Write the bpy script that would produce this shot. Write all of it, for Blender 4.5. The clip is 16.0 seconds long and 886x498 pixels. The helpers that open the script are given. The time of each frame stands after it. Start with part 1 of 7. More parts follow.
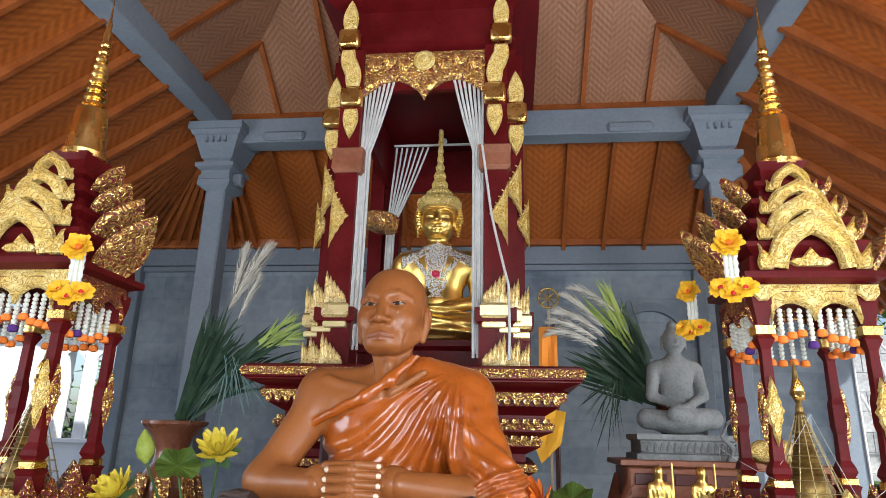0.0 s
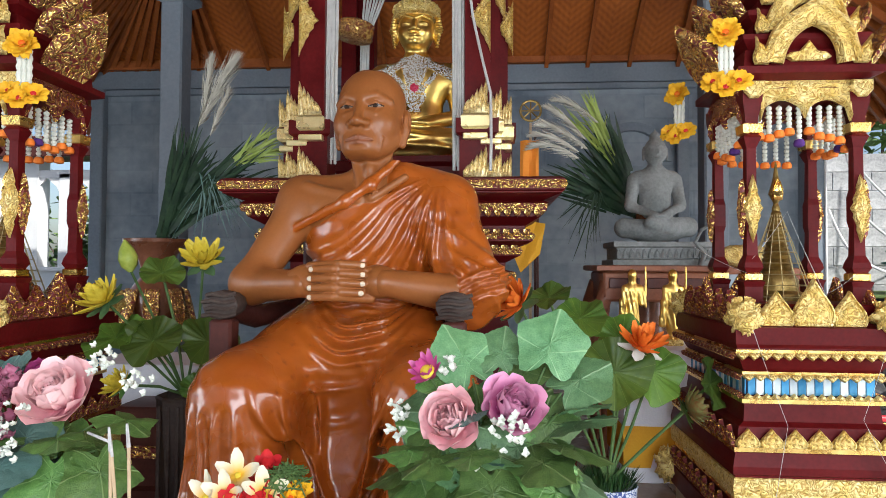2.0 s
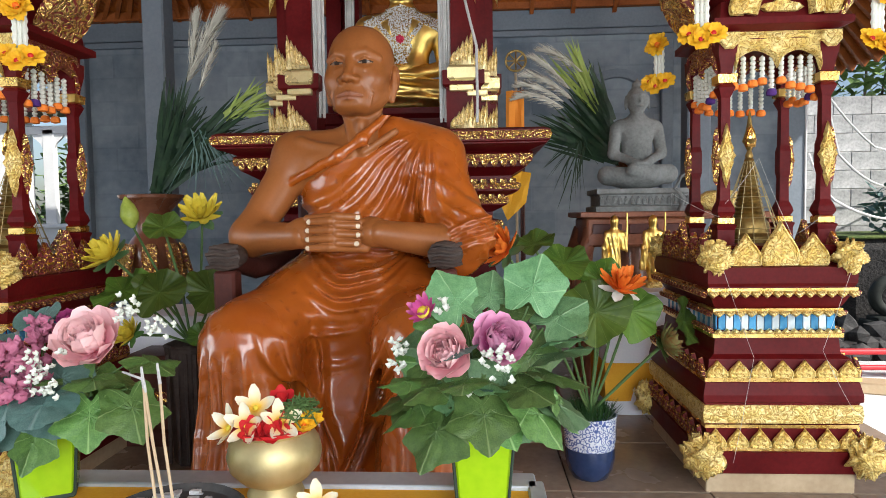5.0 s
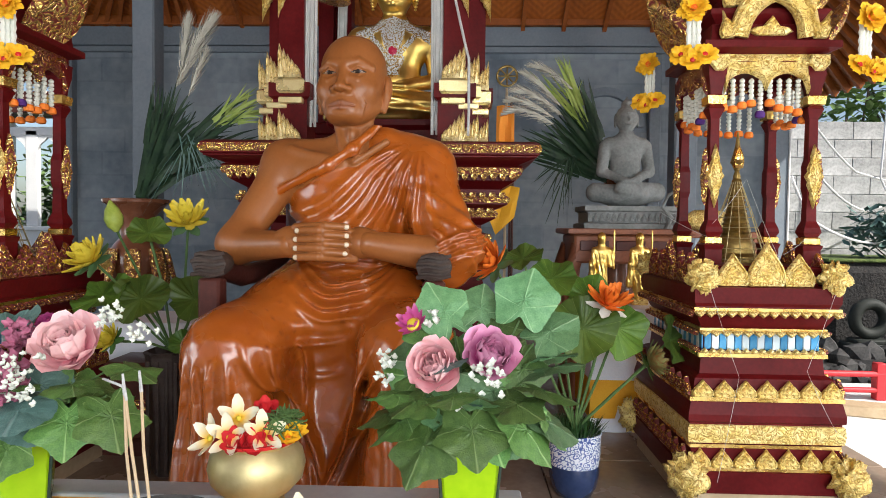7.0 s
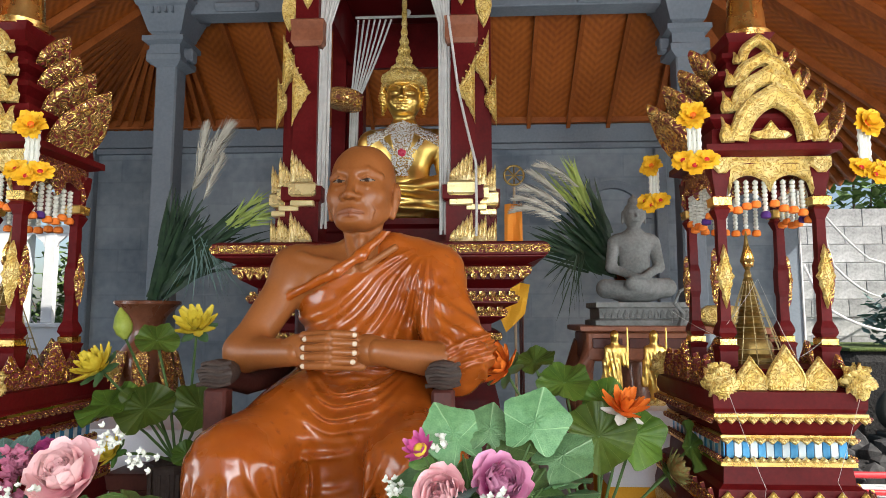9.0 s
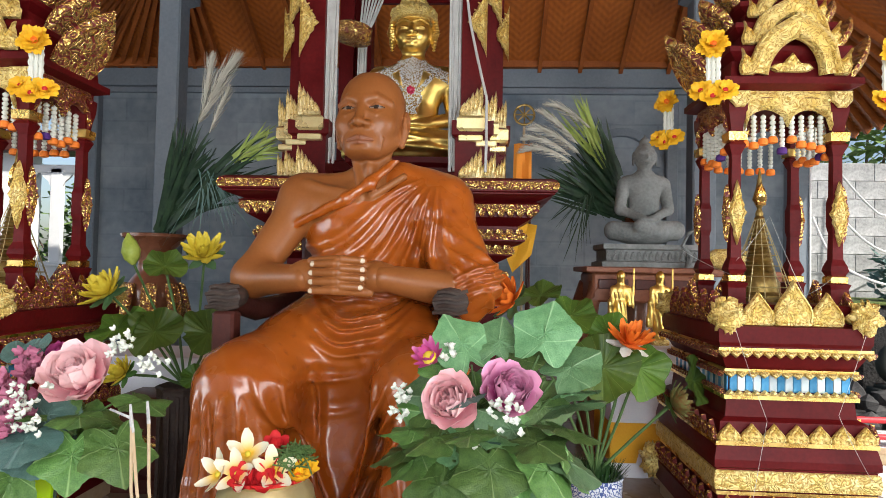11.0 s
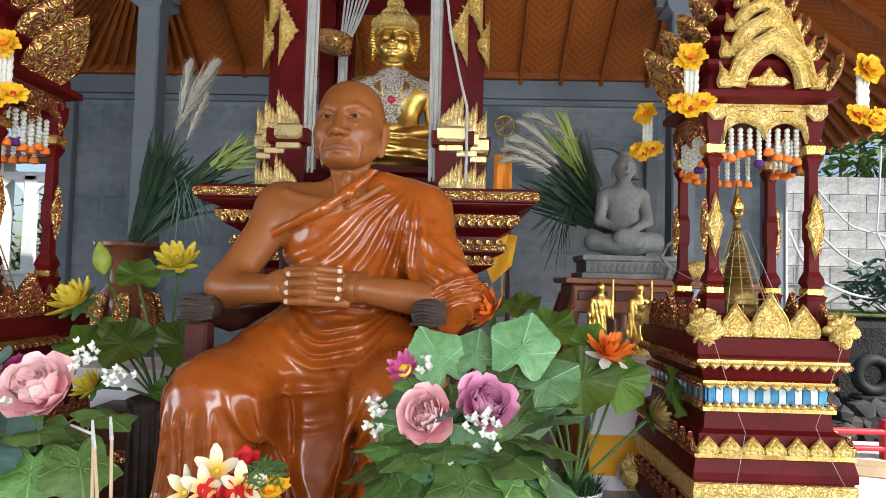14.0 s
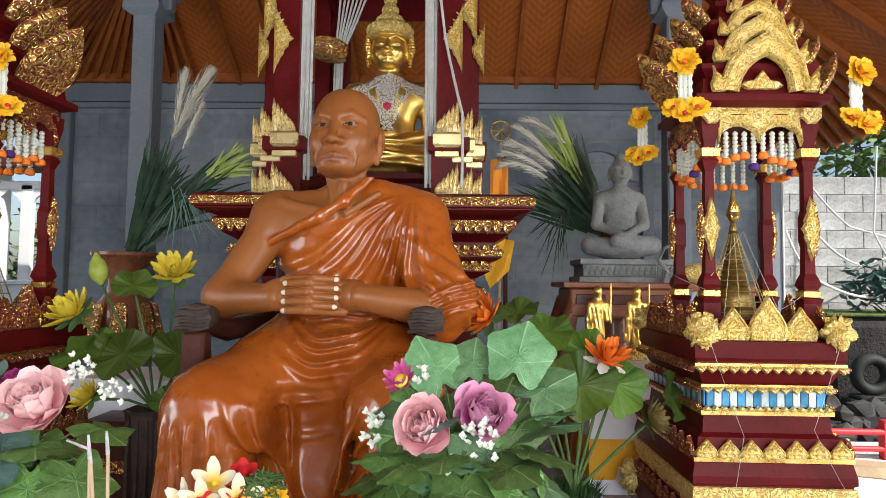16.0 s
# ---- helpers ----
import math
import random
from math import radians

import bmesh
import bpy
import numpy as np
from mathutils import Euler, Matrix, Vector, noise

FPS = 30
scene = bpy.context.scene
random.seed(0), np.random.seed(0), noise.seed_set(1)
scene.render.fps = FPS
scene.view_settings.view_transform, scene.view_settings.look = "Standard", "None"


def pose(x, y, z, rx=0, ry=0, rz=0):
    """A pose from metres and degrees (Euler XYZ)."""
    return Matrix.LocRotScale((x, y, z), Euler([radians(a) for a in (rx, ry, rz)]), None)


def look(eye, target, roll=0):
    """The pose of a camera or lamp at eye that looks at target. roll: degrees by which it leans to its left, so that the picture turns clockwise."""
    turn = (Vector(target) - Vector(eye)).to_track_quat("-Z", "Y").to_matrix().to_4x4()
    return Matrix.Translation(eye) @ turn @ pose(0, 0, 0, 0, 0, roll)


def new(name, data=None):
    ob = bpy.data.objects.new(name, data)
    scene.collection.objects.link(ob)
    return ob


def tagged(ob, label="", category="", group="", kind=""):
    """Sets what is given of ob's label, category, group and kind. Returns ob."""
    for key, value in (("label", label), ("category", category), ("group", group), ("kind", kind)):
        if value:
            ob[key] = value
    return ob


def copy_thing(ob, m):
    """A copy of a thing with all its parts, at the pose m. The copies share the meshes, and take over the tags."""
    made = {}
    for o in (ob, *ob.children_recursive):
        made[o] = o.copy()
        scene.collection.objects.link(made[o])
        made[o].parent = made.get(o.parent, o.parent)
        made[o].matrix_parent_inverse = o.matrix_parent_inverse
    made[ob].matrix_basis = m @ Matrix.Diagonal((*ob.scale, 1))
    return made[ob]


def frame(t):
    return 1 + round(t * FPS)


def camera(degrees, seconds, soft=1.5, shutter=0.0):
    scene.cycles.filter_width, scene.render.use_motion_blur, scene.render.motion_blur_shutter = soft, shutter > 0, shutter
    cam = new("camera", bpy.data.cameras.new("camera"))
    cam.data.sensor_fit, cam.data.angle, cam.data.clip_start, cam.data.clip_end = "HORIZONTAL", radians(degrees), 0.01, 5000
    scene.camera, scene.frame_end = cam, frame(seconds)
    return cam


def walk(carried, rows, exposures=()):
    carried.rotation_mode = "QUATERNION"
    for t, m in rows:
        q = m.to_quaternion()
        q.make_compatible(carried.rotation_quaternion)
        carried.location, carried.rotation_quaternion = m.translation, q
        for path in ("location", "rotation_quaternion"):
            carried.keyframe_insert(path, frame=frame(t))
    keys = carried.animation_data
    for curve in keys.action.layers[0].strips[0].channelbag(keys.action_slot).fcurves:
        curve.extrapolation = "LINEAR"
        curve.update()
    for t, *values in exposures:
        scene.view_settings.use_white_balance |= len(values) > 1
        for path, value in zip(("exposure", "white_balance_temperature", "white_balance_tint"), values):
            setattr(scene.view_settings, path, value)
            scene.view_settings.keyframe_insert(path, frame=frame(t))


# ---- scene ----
cam = camera(69.6, 16.0, soft=0.7)
PATH = [
    (0, (0.163, -0.155, 0.89), (-0.051, 1.751, 1.457), 1.4),
    (0.5, (0.16, -0.132, 0.865), (-0.019, 1.817, 1.273), 1.1),
    (1, (0.151, -0.114, 0.847), (-0.006, 1.862, 1.114), 0.9),
    (1.5, (0.153, -0.1, 0.829), (-0.02, 1.886, 0.989), 0.7),
    (2, (0.151, -0.09, 0.815), (0.002, 1.904, 0.868), 0.3),
    (2.5, (0.153, -0.11, 0.809), (-0.012, 1.883, 0.819), -0.5),
    (3, (0.152, -0.156, 0.803), (-0.013, 1.838, 0.787), -0.6),
    (3.5, (0.156, -0.174, 0.805), (0.036, 1.819, 0.694), -1.3),
    (4, (0.158, -0.183, 0.81), (0.042, 1.811, 0.709), -1.1),
    (4.2, (0.158, -0.188, 0.814), (0.043, 1.804, 0.681), -1.2),
    (6.3, (0.135, -0.187, 0.819), (0.05, 1.81, 0.768), 0.6),
    (6.5, (0.136, -0.181, 0.816), (0.061, 1.817, 0.753), 0.7),
    (7, (0.139, -0.179, 0.816), (0.074, 1.819, 0.75), 0.7),
    (7.5, (0.141, -0.18, 0.833), (0.059, 1.818, 0.854), 0.5),
    (8, (0.146, -0.188, 0.859), (0.031, 1.802, 1.02), -0.2),
    (8.2, (0.148, -0.186, 0.87), (0.042, 1.801, 1.078), -0.2),
    (10.3, (0.137, -0.161, 0.835), (0.027, 1.828, 1.021), 0.5),
    (10.5, (0.134, -0.161, 0.824), (0.024, 1.83, 0.979), 0.7),
    (11, (0.135, -0.155, 0.8), (0.019, 1.841, 0.86), 1.2),
    (11.5, (0.138, -0.14, 0.808), (0.051, 1.857, 0.876), 1.2),
    (12, (0.14, -0.122, 0.843), (0.084, 1.867, 1.041), 1.5),
    (12.5, (0.146, -0.114, 0.843), (0.118, 1.875, 1.05), 0.9),
    (13, (0.149, -0.121, 0.828), (0.123, 1.871, 1.009), 0.7),
    (13.5, (0.147, -0.128, 0.812), (0.12, 1.868, 0.945), 0.8),
    (14, (0.142, -0.136, 0.801), (0.083, 1.861, 0.895), 1.4),
    (14.5, (0.143, -0.135, 0.797), (0.109, 1.863, 0.869), 1.6),
    (15, (0.144, -0.136, 0.797), (0.101, 1.863, 0.858), 1.3),
    (15.5, (0.149, -0.134, 0.809), (0.097, 1.863, 0.905), 0.8),
    (16, (0.147, -0.137, 0.81), (0.093, 1.86, 0.916), 0.7),
]
walk(cam, [(t, look(eye, target, roll)) for t, eye, target, roll in PATH],
     ((0, 0.72, 6000, 10), (1, 0.6, 6050, 10), (3, 0.40, 6200, 10), (4.2, 0.38, 6250, 10), (7, 0.43, 6400, 10), (10.5, 0.46, 6450, 10), (13, 0.47, 6250, 10), (16, 0.43, 6450, 10)))

# ---- light ----
world = bpy.data.worlds.new("daylight")
scene.world = world
world.use_nodes = True
sky = world.node_tree.nodes.new("ShaderNodeTexSky")
sky.sky_type, sky.sun_disc = "NISHITA", False
sky.sun_elevation, sky.sun_rotation = radians(40), radians(123)
sky.air_density, sky.dust_density = 1.0, 2.5
back = world.node_tree.nodes["Background"]
world.node_tree.links.new(sky.outputs[0], back.inputs[0])
back.inputs[1].default_value = 0.12
sun_data = bpy.data.lights.new("sun", "SUN")
sun_data.energy, sun_data.angle, sun_data.color = 5.0, radians(1), (1, 0.95, 0.87)
sun = new("sun", sun_data)
sun.matrix_world = look((6.4, -4.2, 6.5), (0, 0, 0))
for name, at, to, sx, sy, watts in (("opening_south", (0.75, -1.6, 1.15), (-0.1, 3, 2.5), 2.4, 1.6, 88), ("opening_east", (3.3, 0.4, 1.1), (0, 1.4, 1.6), 2.4, 1.5, 41), ("opening_west", (-3.8, 0.4, 1.1), (-0.5, 1.4, 2.0), 2.4, 1.5, 48)):
    d = bpy.data.lights.new(name, "AREA")
    d.shape, d.size, d.size_y, d.energy, d.color = "RECTANGLE", sx, sy, watts, (0.93, 0.975, 1.0)
    new(name, d).matrix_world = look(at, to)


# ---- materials ----
class Nodes:
    def __init__(self, name):
        self.m = bpy.data.materials.new(name)
        self.m.use_nodes = True
        self.t = self.m.node_tree
        self.p = self.t.nodes["Principled BSDF"]
        self.tc = self.t.nodes.new("ShaderNodeTexCoord")

    def n(self, kind, ins=None, **props):
        nd = self.t.nodes.new("ShaderNode" + kind)
        for k, v in props.items():
            setattr_named(nd, k, v)
        for k, v in (ins or {}).items():
            if isinstance(v, bpy.types.NodeSocket):
                self.t.links.new(v, nd.inputs[k])
            else:
                nd.inputs[k].default_value = v
        return nd

    def link(self, a, b):
        self.t.links.new(a, b)

    def noise(self, scale, detail=3.0, coords=None):
        return self.n("TexNoise", {"Vector": coords or self.tc.outputs["Object"], "Scale": scale, "Detail": detail}).outputs[0]

    def math(self, op, a, b=0.0):
        return self.n("Math", {0: a, 1: b}, operation=op).outputs[0]

    def ramp(self, fac, lo, hi):
        r = self.n("MapRange", {0: fac, 1: lo, 2: hi})
        return r.outputs[0]

    def mix(self, fac, a, b):
        nd = self.t.nodes.new("ShaderNodeMix")
        nd.data_type = "RGBA"
        for i, v in ((0, fac), (6, a), (7, b)):
            if isinstance(v, bpy.types.NodeSocket):
                self.t.links.new(v, nd.inputs[i])
            else:
                nd.inputs[i].default_value = v if i == 0 else (*v, 1)
        return nd.outputs[2]

    def bump(self, h, strength=0.3, dist=0.005, under=None):
        ins = {"Height": h, "Strength": strength, "Distance": dist}
        if under:
            ins["Normal"] = under
        return self.n("Bump", ins).outputs[0]

    def finish(self, color=None, rough=None, metal=None, normal=None, coat=0.0):
        for k, v in (("Base Color", color), ("Roughness", rough), ("Metallic", metal), ("Normal", normal)):
            if v is None:
                continue
            if isinstance(v, bpy.types.NodeSocket):
                self.t.links.new(v, self.p.inputs[k])
            else:
                self.p.inputs[k].default_value = (*v, 1) if k == "Base Color" else v
        if coat:
            self.p.inputs["Coat Weight"].default_value = coat
            self.p.inputs["Coat Roughness"].default_value = 0.12
        return self.m


def setattr_named(nd, k, v):
    if k == "operation":
        nd.operation = v
    elif k == "feature":
        nd.feature = v
    elif k == "wave_type":
        nd.wave_type = v


def surface(name, a, b, rough=0.6, metal=0.0, scale=4.0, fine=60.0, bump=0.2, dist=0.003, coat=0.0, each=0.0, spec=0.32):
    """A mottled surface: two colours mixed at a coarse and a fine scale, with grain in relief."""
    k = Nodes(name)
    big, small = k.noise(scale, 4), k.noise(fine, 3)
    f = k.ramp(k.math("ADD", k.math("MULTIPLY", big, 0.65), k.math("MULTIPLY", small, 0.35)), 0.36, 0.64)
    col = k.mix(f, a, b)
    if each:
        oi = k.n("ObjectInfo").outputs["Random"]
        h = k.n("HueSaturation", {"Color": col, "Value": k.n("MapRange", {0: oi, 3: 1 - each, 4: 1 + each}).outputs[0]})
        col = h.outputs[0]
    k.p.inputs["Specular IOR Level"].default_value = spec
    r = k.n("MapRange", {0: big, 1: 0.3, 2: 0.7, 3: max(rough - 0.08, 0.02), 4: min(rough + 0.1, 1)}).outputs[0]
    return k.finish(col, r, metal, k.bump(k.math("ADD", small, k.math("MULTIPLY", big, 0.5)), bump, dist), coat)


def carved_gold(name, scale=55.0, ground=(0.16, 0.02, 0.018), share=0.3, bump=0.9, lo=(0.78, 0.47, 0.11), hi=(0.95, 0.68, 0.24), shine=1.0, rough=0.27):
    """Gilded carving: swirling relief, with red lacquer showing in the hollows."""
    k = Nodes(name)
    t = k.n("TexNoise", {"Vector": k.tc.outputs["Object"], "Scale": scale * 0.55, "Detail": 1.0, "Distortion": 0.6}).outputs[0]
    curl = k.math("SINE", k.math("MULTIPLY", t, 34.0))
    vo = k.n("TexVoronoi", {"Vector": k.tc.outputs["Object"], "Scale": scale * 1.3}).outputs["Distance"]
    h = k.math("ADD", k.math("MULTIPLY", curl, 0.5), k.math("SUBTRACT", 0.6, k.math("MULTIPLY", vo, 0.5)))
    cav = k.ramp(h, -0.15 + share * 0.5, 0.12 + share * 0.6)
    gold = k.mix(k.ramp(k.noise(30.0, 4), 0.35, 0.7), lo, hi)
    return k.finish(k.mix(cav, ground, gold), k.n("MapRange", {0: cav, 3: 0.5, 4: rough}).outputs[0], k.math("MULTIPLY", k.ramp(cav, 0.1, 0.5), shine), k.bump(h, bump, 0.004))


MAROON = surface("maroon_lacquer", (0.072, 0.003, 0.004), (0.12, 0.006, 0.007), 0.42, scale=6, fine=90, bump=0.12, spec=0.16)
GOLD = surface("gold_paint", (0.80, 0.50, 0.12), (0.95, 0.68, 0.25), 0.26, 1.0, 14, 120, 0.25)
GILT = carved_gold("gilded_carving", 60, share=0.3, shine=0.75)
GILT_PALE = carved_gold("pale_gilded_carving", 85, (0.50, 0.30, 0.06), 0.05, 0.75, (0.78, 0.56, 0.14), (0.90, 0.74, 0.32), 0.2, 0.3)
GOLD_PALE = surface("pale_gold_paint", (0.74, 0.60, 0.27), (0.88, 0.76, 0.42), 0.3, 0.6, 14, 120, 0.25)
GILT_FLAME = surface("pale_gold_flame", (0.66, 0.48, 0.16), (0.90, 0.78, 0.45), 0.3, 0.45, 60, 220, 0.5)
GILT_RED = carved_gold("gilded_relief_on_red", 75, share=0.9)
STATUE_GOLD = surface("polished_gold", (0.86, 0.58, 0.14), (0.96, 0.70, 0.22), 0.34, 1.0, 5, 60, 0.1)
SKIN = surface("brown_painted_skin", (0.235, 0.077, 0.019), (0.295, 0.102, 0.027), 0.42, 0, 6, 120, 0.10, 0.0015, coat=0.08)


def draped_lacquer():
    """Orange lacquered plaster: brushed colour, thin spots and a wet gloss."""
    k = Nodes("orange_lacquered_robe")
    big, small = k.noise(5.0, 4), k.noise(45.0, 3)
    col = k.mix(k.ramp(big, 0.35, 0.65), (0.29, 0.062, 0.006), (0.40, 0.098, 0.010))
    col = k.mix(k.ramp(small, 0.60, 0.8), col, (0.22, 0.045, 0.007))
    return k.finish(col, k.n("MapRange", {0: big, 1: 0.3, 2: 0.7, 3: 0.2, 4: 0.34}).outputs[0], 0.0, k.bump(k.math("ADD", small, k.math("MULTIPLY", k.noise(14.0, 3), 1.2)), 0.22, 0.004), 0.5)


ROBE = draped_lacquer()
NAIL = surface("cream_paint", (0.58, 0.47, 0.34), (0.66, 0.55, 0.41), 0.4)
EYE_WHITE = surface("painted_eye_white", (0.17, 0.10, 0.062), (0.22, 0.14, 0.09), 0.3)
EYE_DARK = surface("painted_pupil", (0.02, 0.012, 0.01), (0.03, 0.02, 0.015), 0.2)
LIP = surface("painted_lip", (0.19, 0.062, 0.026), (0.23, 0.078, 0.034), 0.35)


def beadwork():
    """White beads strung close together over gold."""
    k = Nodes("white_beadwork")
    d = k.n("TexVoronoi", {"Vector": k.tc.outputs["Object"], "Scale": 150.0}).outputs["Distance"]
    f = k.n("MapRange", {0: d, 1: 0.50, 2: 0.66, 3: 1.0, 4: 0.0}).outputs[0]
    return k.finish(k.mix(f, (0.45, 0.27, 0.06), (0.78, 0.78, 0.74)), 0.3, k.n("MapRange", {0: f, 3: 0.9, 4: 0.05}).outputs[0], k.bump(f, 0.8, 0.004))


SILVER = beadwork()
STONE = surface("grey_carved_stone", (0.13, 0.14, 0.135), (0.25, 0.26, 0.255), 0.85, 0, 7, 70, 0.5)
CONCRETE = surface("blue_grey_paint", (0.17, 0.205, 0.245), (0.235, 0.275, 0.315), 0.75, 0, 2.2, 45, 0.25)


def block_paint():
    """Painted block work: faint courses, damp blotches and brush grain."""
    k = Nodes("blue_grey_wall")
    s = k.n("SeparateXYZ", {0: k.tc.outputs["Object"]})
    v = k.n("CombineXYZ", {0: s.outputs[0], 1: s.outputs[2], 2: 0.0}).outputs[0]
    br = k.n("TexBrick", {"Vector": v, "Scale": 1.0, "Color1": (0.35, 0.35, 0.35, 1), "Color2": (0.75, 0.75, 0.75, 1), "Mortar": (0.5, 0.5, 0.5, 1), "Mortar Size": 0.012, "Mortar Smooth": 0.6, "Brick Width": 0.42, "Row Height": 0.21})
    blot = k.noise(1.3, 5)
    f = k.ramp(k.math("ADD", k.math("ADD", k.math("MULTIPLY", blot, 0.75), k.math("MULTIPLY", k.noise(14.0, 4), 0.25)), k.math("MULTIPLY", k.math("SUBTRACT", br.outputs["Color"], 0.5), 0.28)), 0.36, 0.66)
    col = k.mix(f, (0.115, 0.15, 0.19), (0.30, 0.35, 0.39))
    n1 = k.bump(br.outputs["Fac"], 0.35, -0.004)
    return k.finish(col, 0.75, 0.0, k.bump(k.noise(40.0, 3), 0.3, 0.003, n1))


WALL = block_paint()
WOOD_DARK = surface("dark_carved_wood", (0.05, 0.014, 0.011), (0.09, 0.026, 0.019), 0.42, 0, 9, 80, 0.3)
WOOD_GREY = surface("weathered_dark_wood", (0.035, 0.022, 0.018), (0.075, 0.055, 0.045), 0.6, 0, 12, 80, 0.5)
WOOD_RED = surface("red_brown_wood", (0.17, 0.058, 0.03), (0.27, 0.10, 0.05), 0.45, 0, 7, 70, 0.25)
WOOD_PALE = surface("pale_raw_wood", (0.42, 0.31, 0.19), (0.54, 0.42, 0.27), 0.65, 0, 6, 60, 0.25)
RAFTER = surface("varnished_rafter", (0.20, 0.052, 0.010), (0.32, 0.092, 0.020), 0.45, 0, 8, 60, 0.3, each=0.2)
TERRACOTTA = surface("brown_glazed_urn", (0.13, 0.046, 0.022), (0.21, 0.078, 0.04), 0.28, 0, 8, 60, 0.2, coat=0.4)
WHITE_CLOTH = surface("white_cloth", (0.72, 0.73, 0.78), (0.80, 0.80, 0.84), 0.85, 0, 5, 150, 0.3)
YELLOW_CLOTH = surface("yellow_cloth", (0.72, 0.34, 0.015), (0.80, 0.42, 0.03), 0.7, 0, 6, 150, 0.3)
ORANGE_CLOTH = surface("orange_cloth", (0.75, 0.24, 0.02), (0.82, 0.3, 0.04), 0.7, 0, 6, 150, 0.3)
STRING = surface("cotton_cord", (0.50, 0.51, 0.49), (0.64, 0.64, 0.61), 0.8, 0, 20, 260, 0.9, 0.004)
ALU = surface("dull_aluminium", (0.42, 0.45, 0.49), (0.52, 0.55, 0.58), 0.5, 0.5, 8, 70, 0.2)
BRASS = surface("worn_brass", (0.44, 0.36, 0.17), (0.58, 0.49, 0.26), 0.48, 0.75, 9, 50, 0.2)
BRASS_OLD = surface("tarnished_gold", (0.16, 0.10, 0.03), (0.36, 0.25, 0.08), 0.42, 0.85, 25, 90, 0.4)
LIME = surface("lime_green_glass", (0.24, 0.44, 0.005), (0.31, 0.52, 0.01), 0.12, 0, 6, 60, 0.02, coat=0.5)
CHAR = surface("dark_stone_censer", (0.02, 0.02, 0.02), (0.06, 0.058, 0.055), 0.75, 0, 10, 70, 0.5)
ASH = surface("incense_ash", (0.32, 0.32, 0.32), (0.55, 0.55, 0.54), 0.95, 0, 30, 120, 0.9)
GRASS_DARK = surface("dark_grass_blade", (0.007, 0.022, 0.012), (0.026, 0.058, 0.024), 0.5, 0, 12, 60, 0.2)
GRASS_LIME = surface("lime_grass_blade", (0.20, 0.29, 0.05), (0.33, 0.40, 0.10), 0.5, 0, 12, 60, 0.2)
PLUME = surface("pampas_plume", (0.42, 0.40, 0.33), (0.60, 0.58, 0.50), 0.9, 0, 20, 200, 0.4)
FADED = surface("faded_lotus_petal", (0.22, 0.10, 0.03), (0.20, 0.24, 0.08), 0.6, 0, 30, 120, 0.3)
TURF = surface("green_plastic_grass", (0.012, 0.045, 0.012), (0.04, 0.10, 0.025), 0.5, 0, 30, 90, 0.2)
BUD = surface("yellow_green_bud", (0.24, 0.31, 0.04), (0.36, 0.42, 0.08), 0.5, 0, 20, 90, 0.2)
STEM = surface("green_stem", (0.05, 0.10, 0.03), (0.10, 0.17, 0.05), 0.55)
STEM_DARK = surface("dark_stem", (0.015, 0.03, 0.022), (0.03, 0.05, 0.035), 0.55)
PINK_PALE = surface("pale_pink_petal", (0.80, 0.50, 0.48), (0.88, 0.62, 0.58), 0.6, 0, 14, 120, 0.3)
YELLOW = surface("yellow_silk_petal", (0.68, 0.52, 0.03), (0.80, 0.66, 0.08), 0.55, 0, 14, 120, 0.3, each=0.08)
MARIGOLD = surface("golden_paper_petal", (0.76, 0.40, 0.01), (0.84, 0.52, 0.03), 0.6, 0, 25, 120, 0.4)
ORANGE = surface("orange_petal", (0.72, 0.13, 0.01), (0.84, 0.24, 0.03), 0.6, 0, 14, 120, 0.3)
RED = surface("red_petal", (0.45, 0.015, 0.02), (0.60, 0.03, 0.03), 0.5, 0, 18, 120, 0.3)
PURPLE = surface("purple_tassel", (0.05, 0.015, 0.12), (0.09, 0.03, 0.19), 0.8)
WHITE_PETAL = surface("white_petal", (0.58, 0.60, 0.52), (0.72, 0.73, 0.66), 0.5, 0, 18, 120, 0.2)
COBALT = surface("dark_blue_glaze", (0.015, 0.03, 0.08), (0.03, 0.05, 0.12), 0.15, 0, 9, 60, 0.05, coat=0.5)
WHITE_PAINT = surface("white_window_paint", (0.74, 0.74, 0.72), (0.82, 0.82, 0.80), 0.5, 0, 3, 60, 0.15)
RED_PAINT = surface("red_painted_steel", (0.45, 0.02, 0.03), (0.55, 0.035, 0.04), 0.4)
SOIL = surface("black_soil", (0.012, 0.012, 0.013), (0.04, 0.038, 0.036), 0.95, 0, 6, 50, 0.9, 0.02)
ROCK = surface("dark_rock", (0.03, 0.03, 0.032), (0.09, 0.088, 0.085), 0.85, 0, 9, 60, 0.6)
TYRE = surface("black_rubber", (0.012, 0.015, 0.013), (0.03, 0.035, 0.03), 0.65, 0, 9, 70, 0.3)
FOLIAGE = surface("tree_leaf", (0.07, 0.13, 0.035), (0.20, 0.30, 0.10), 0.6, 0, 2, 30, 0.3)
BARK = surface("bark", (0.09, 0.07, 0.05), (0.16, 0.12, 0.09), 0.9, 0, 9, 60, 0.8)
CABLE = surface("white_cable", (0.70, 0.70, 0.70), (0.78, 0.78, 0.78), 0.5)
GROUT = surface("dark_grout", (0.05, 0.042, 0.036), (0.09, 0.075, 0.06), 0.9)
TILE = surface("beige_floor_tile", (0.21, 0.155, 0.11), (0.28, 0.21, 0.155), 0.22, 0, 5, 40, 0.05, each=0.06)
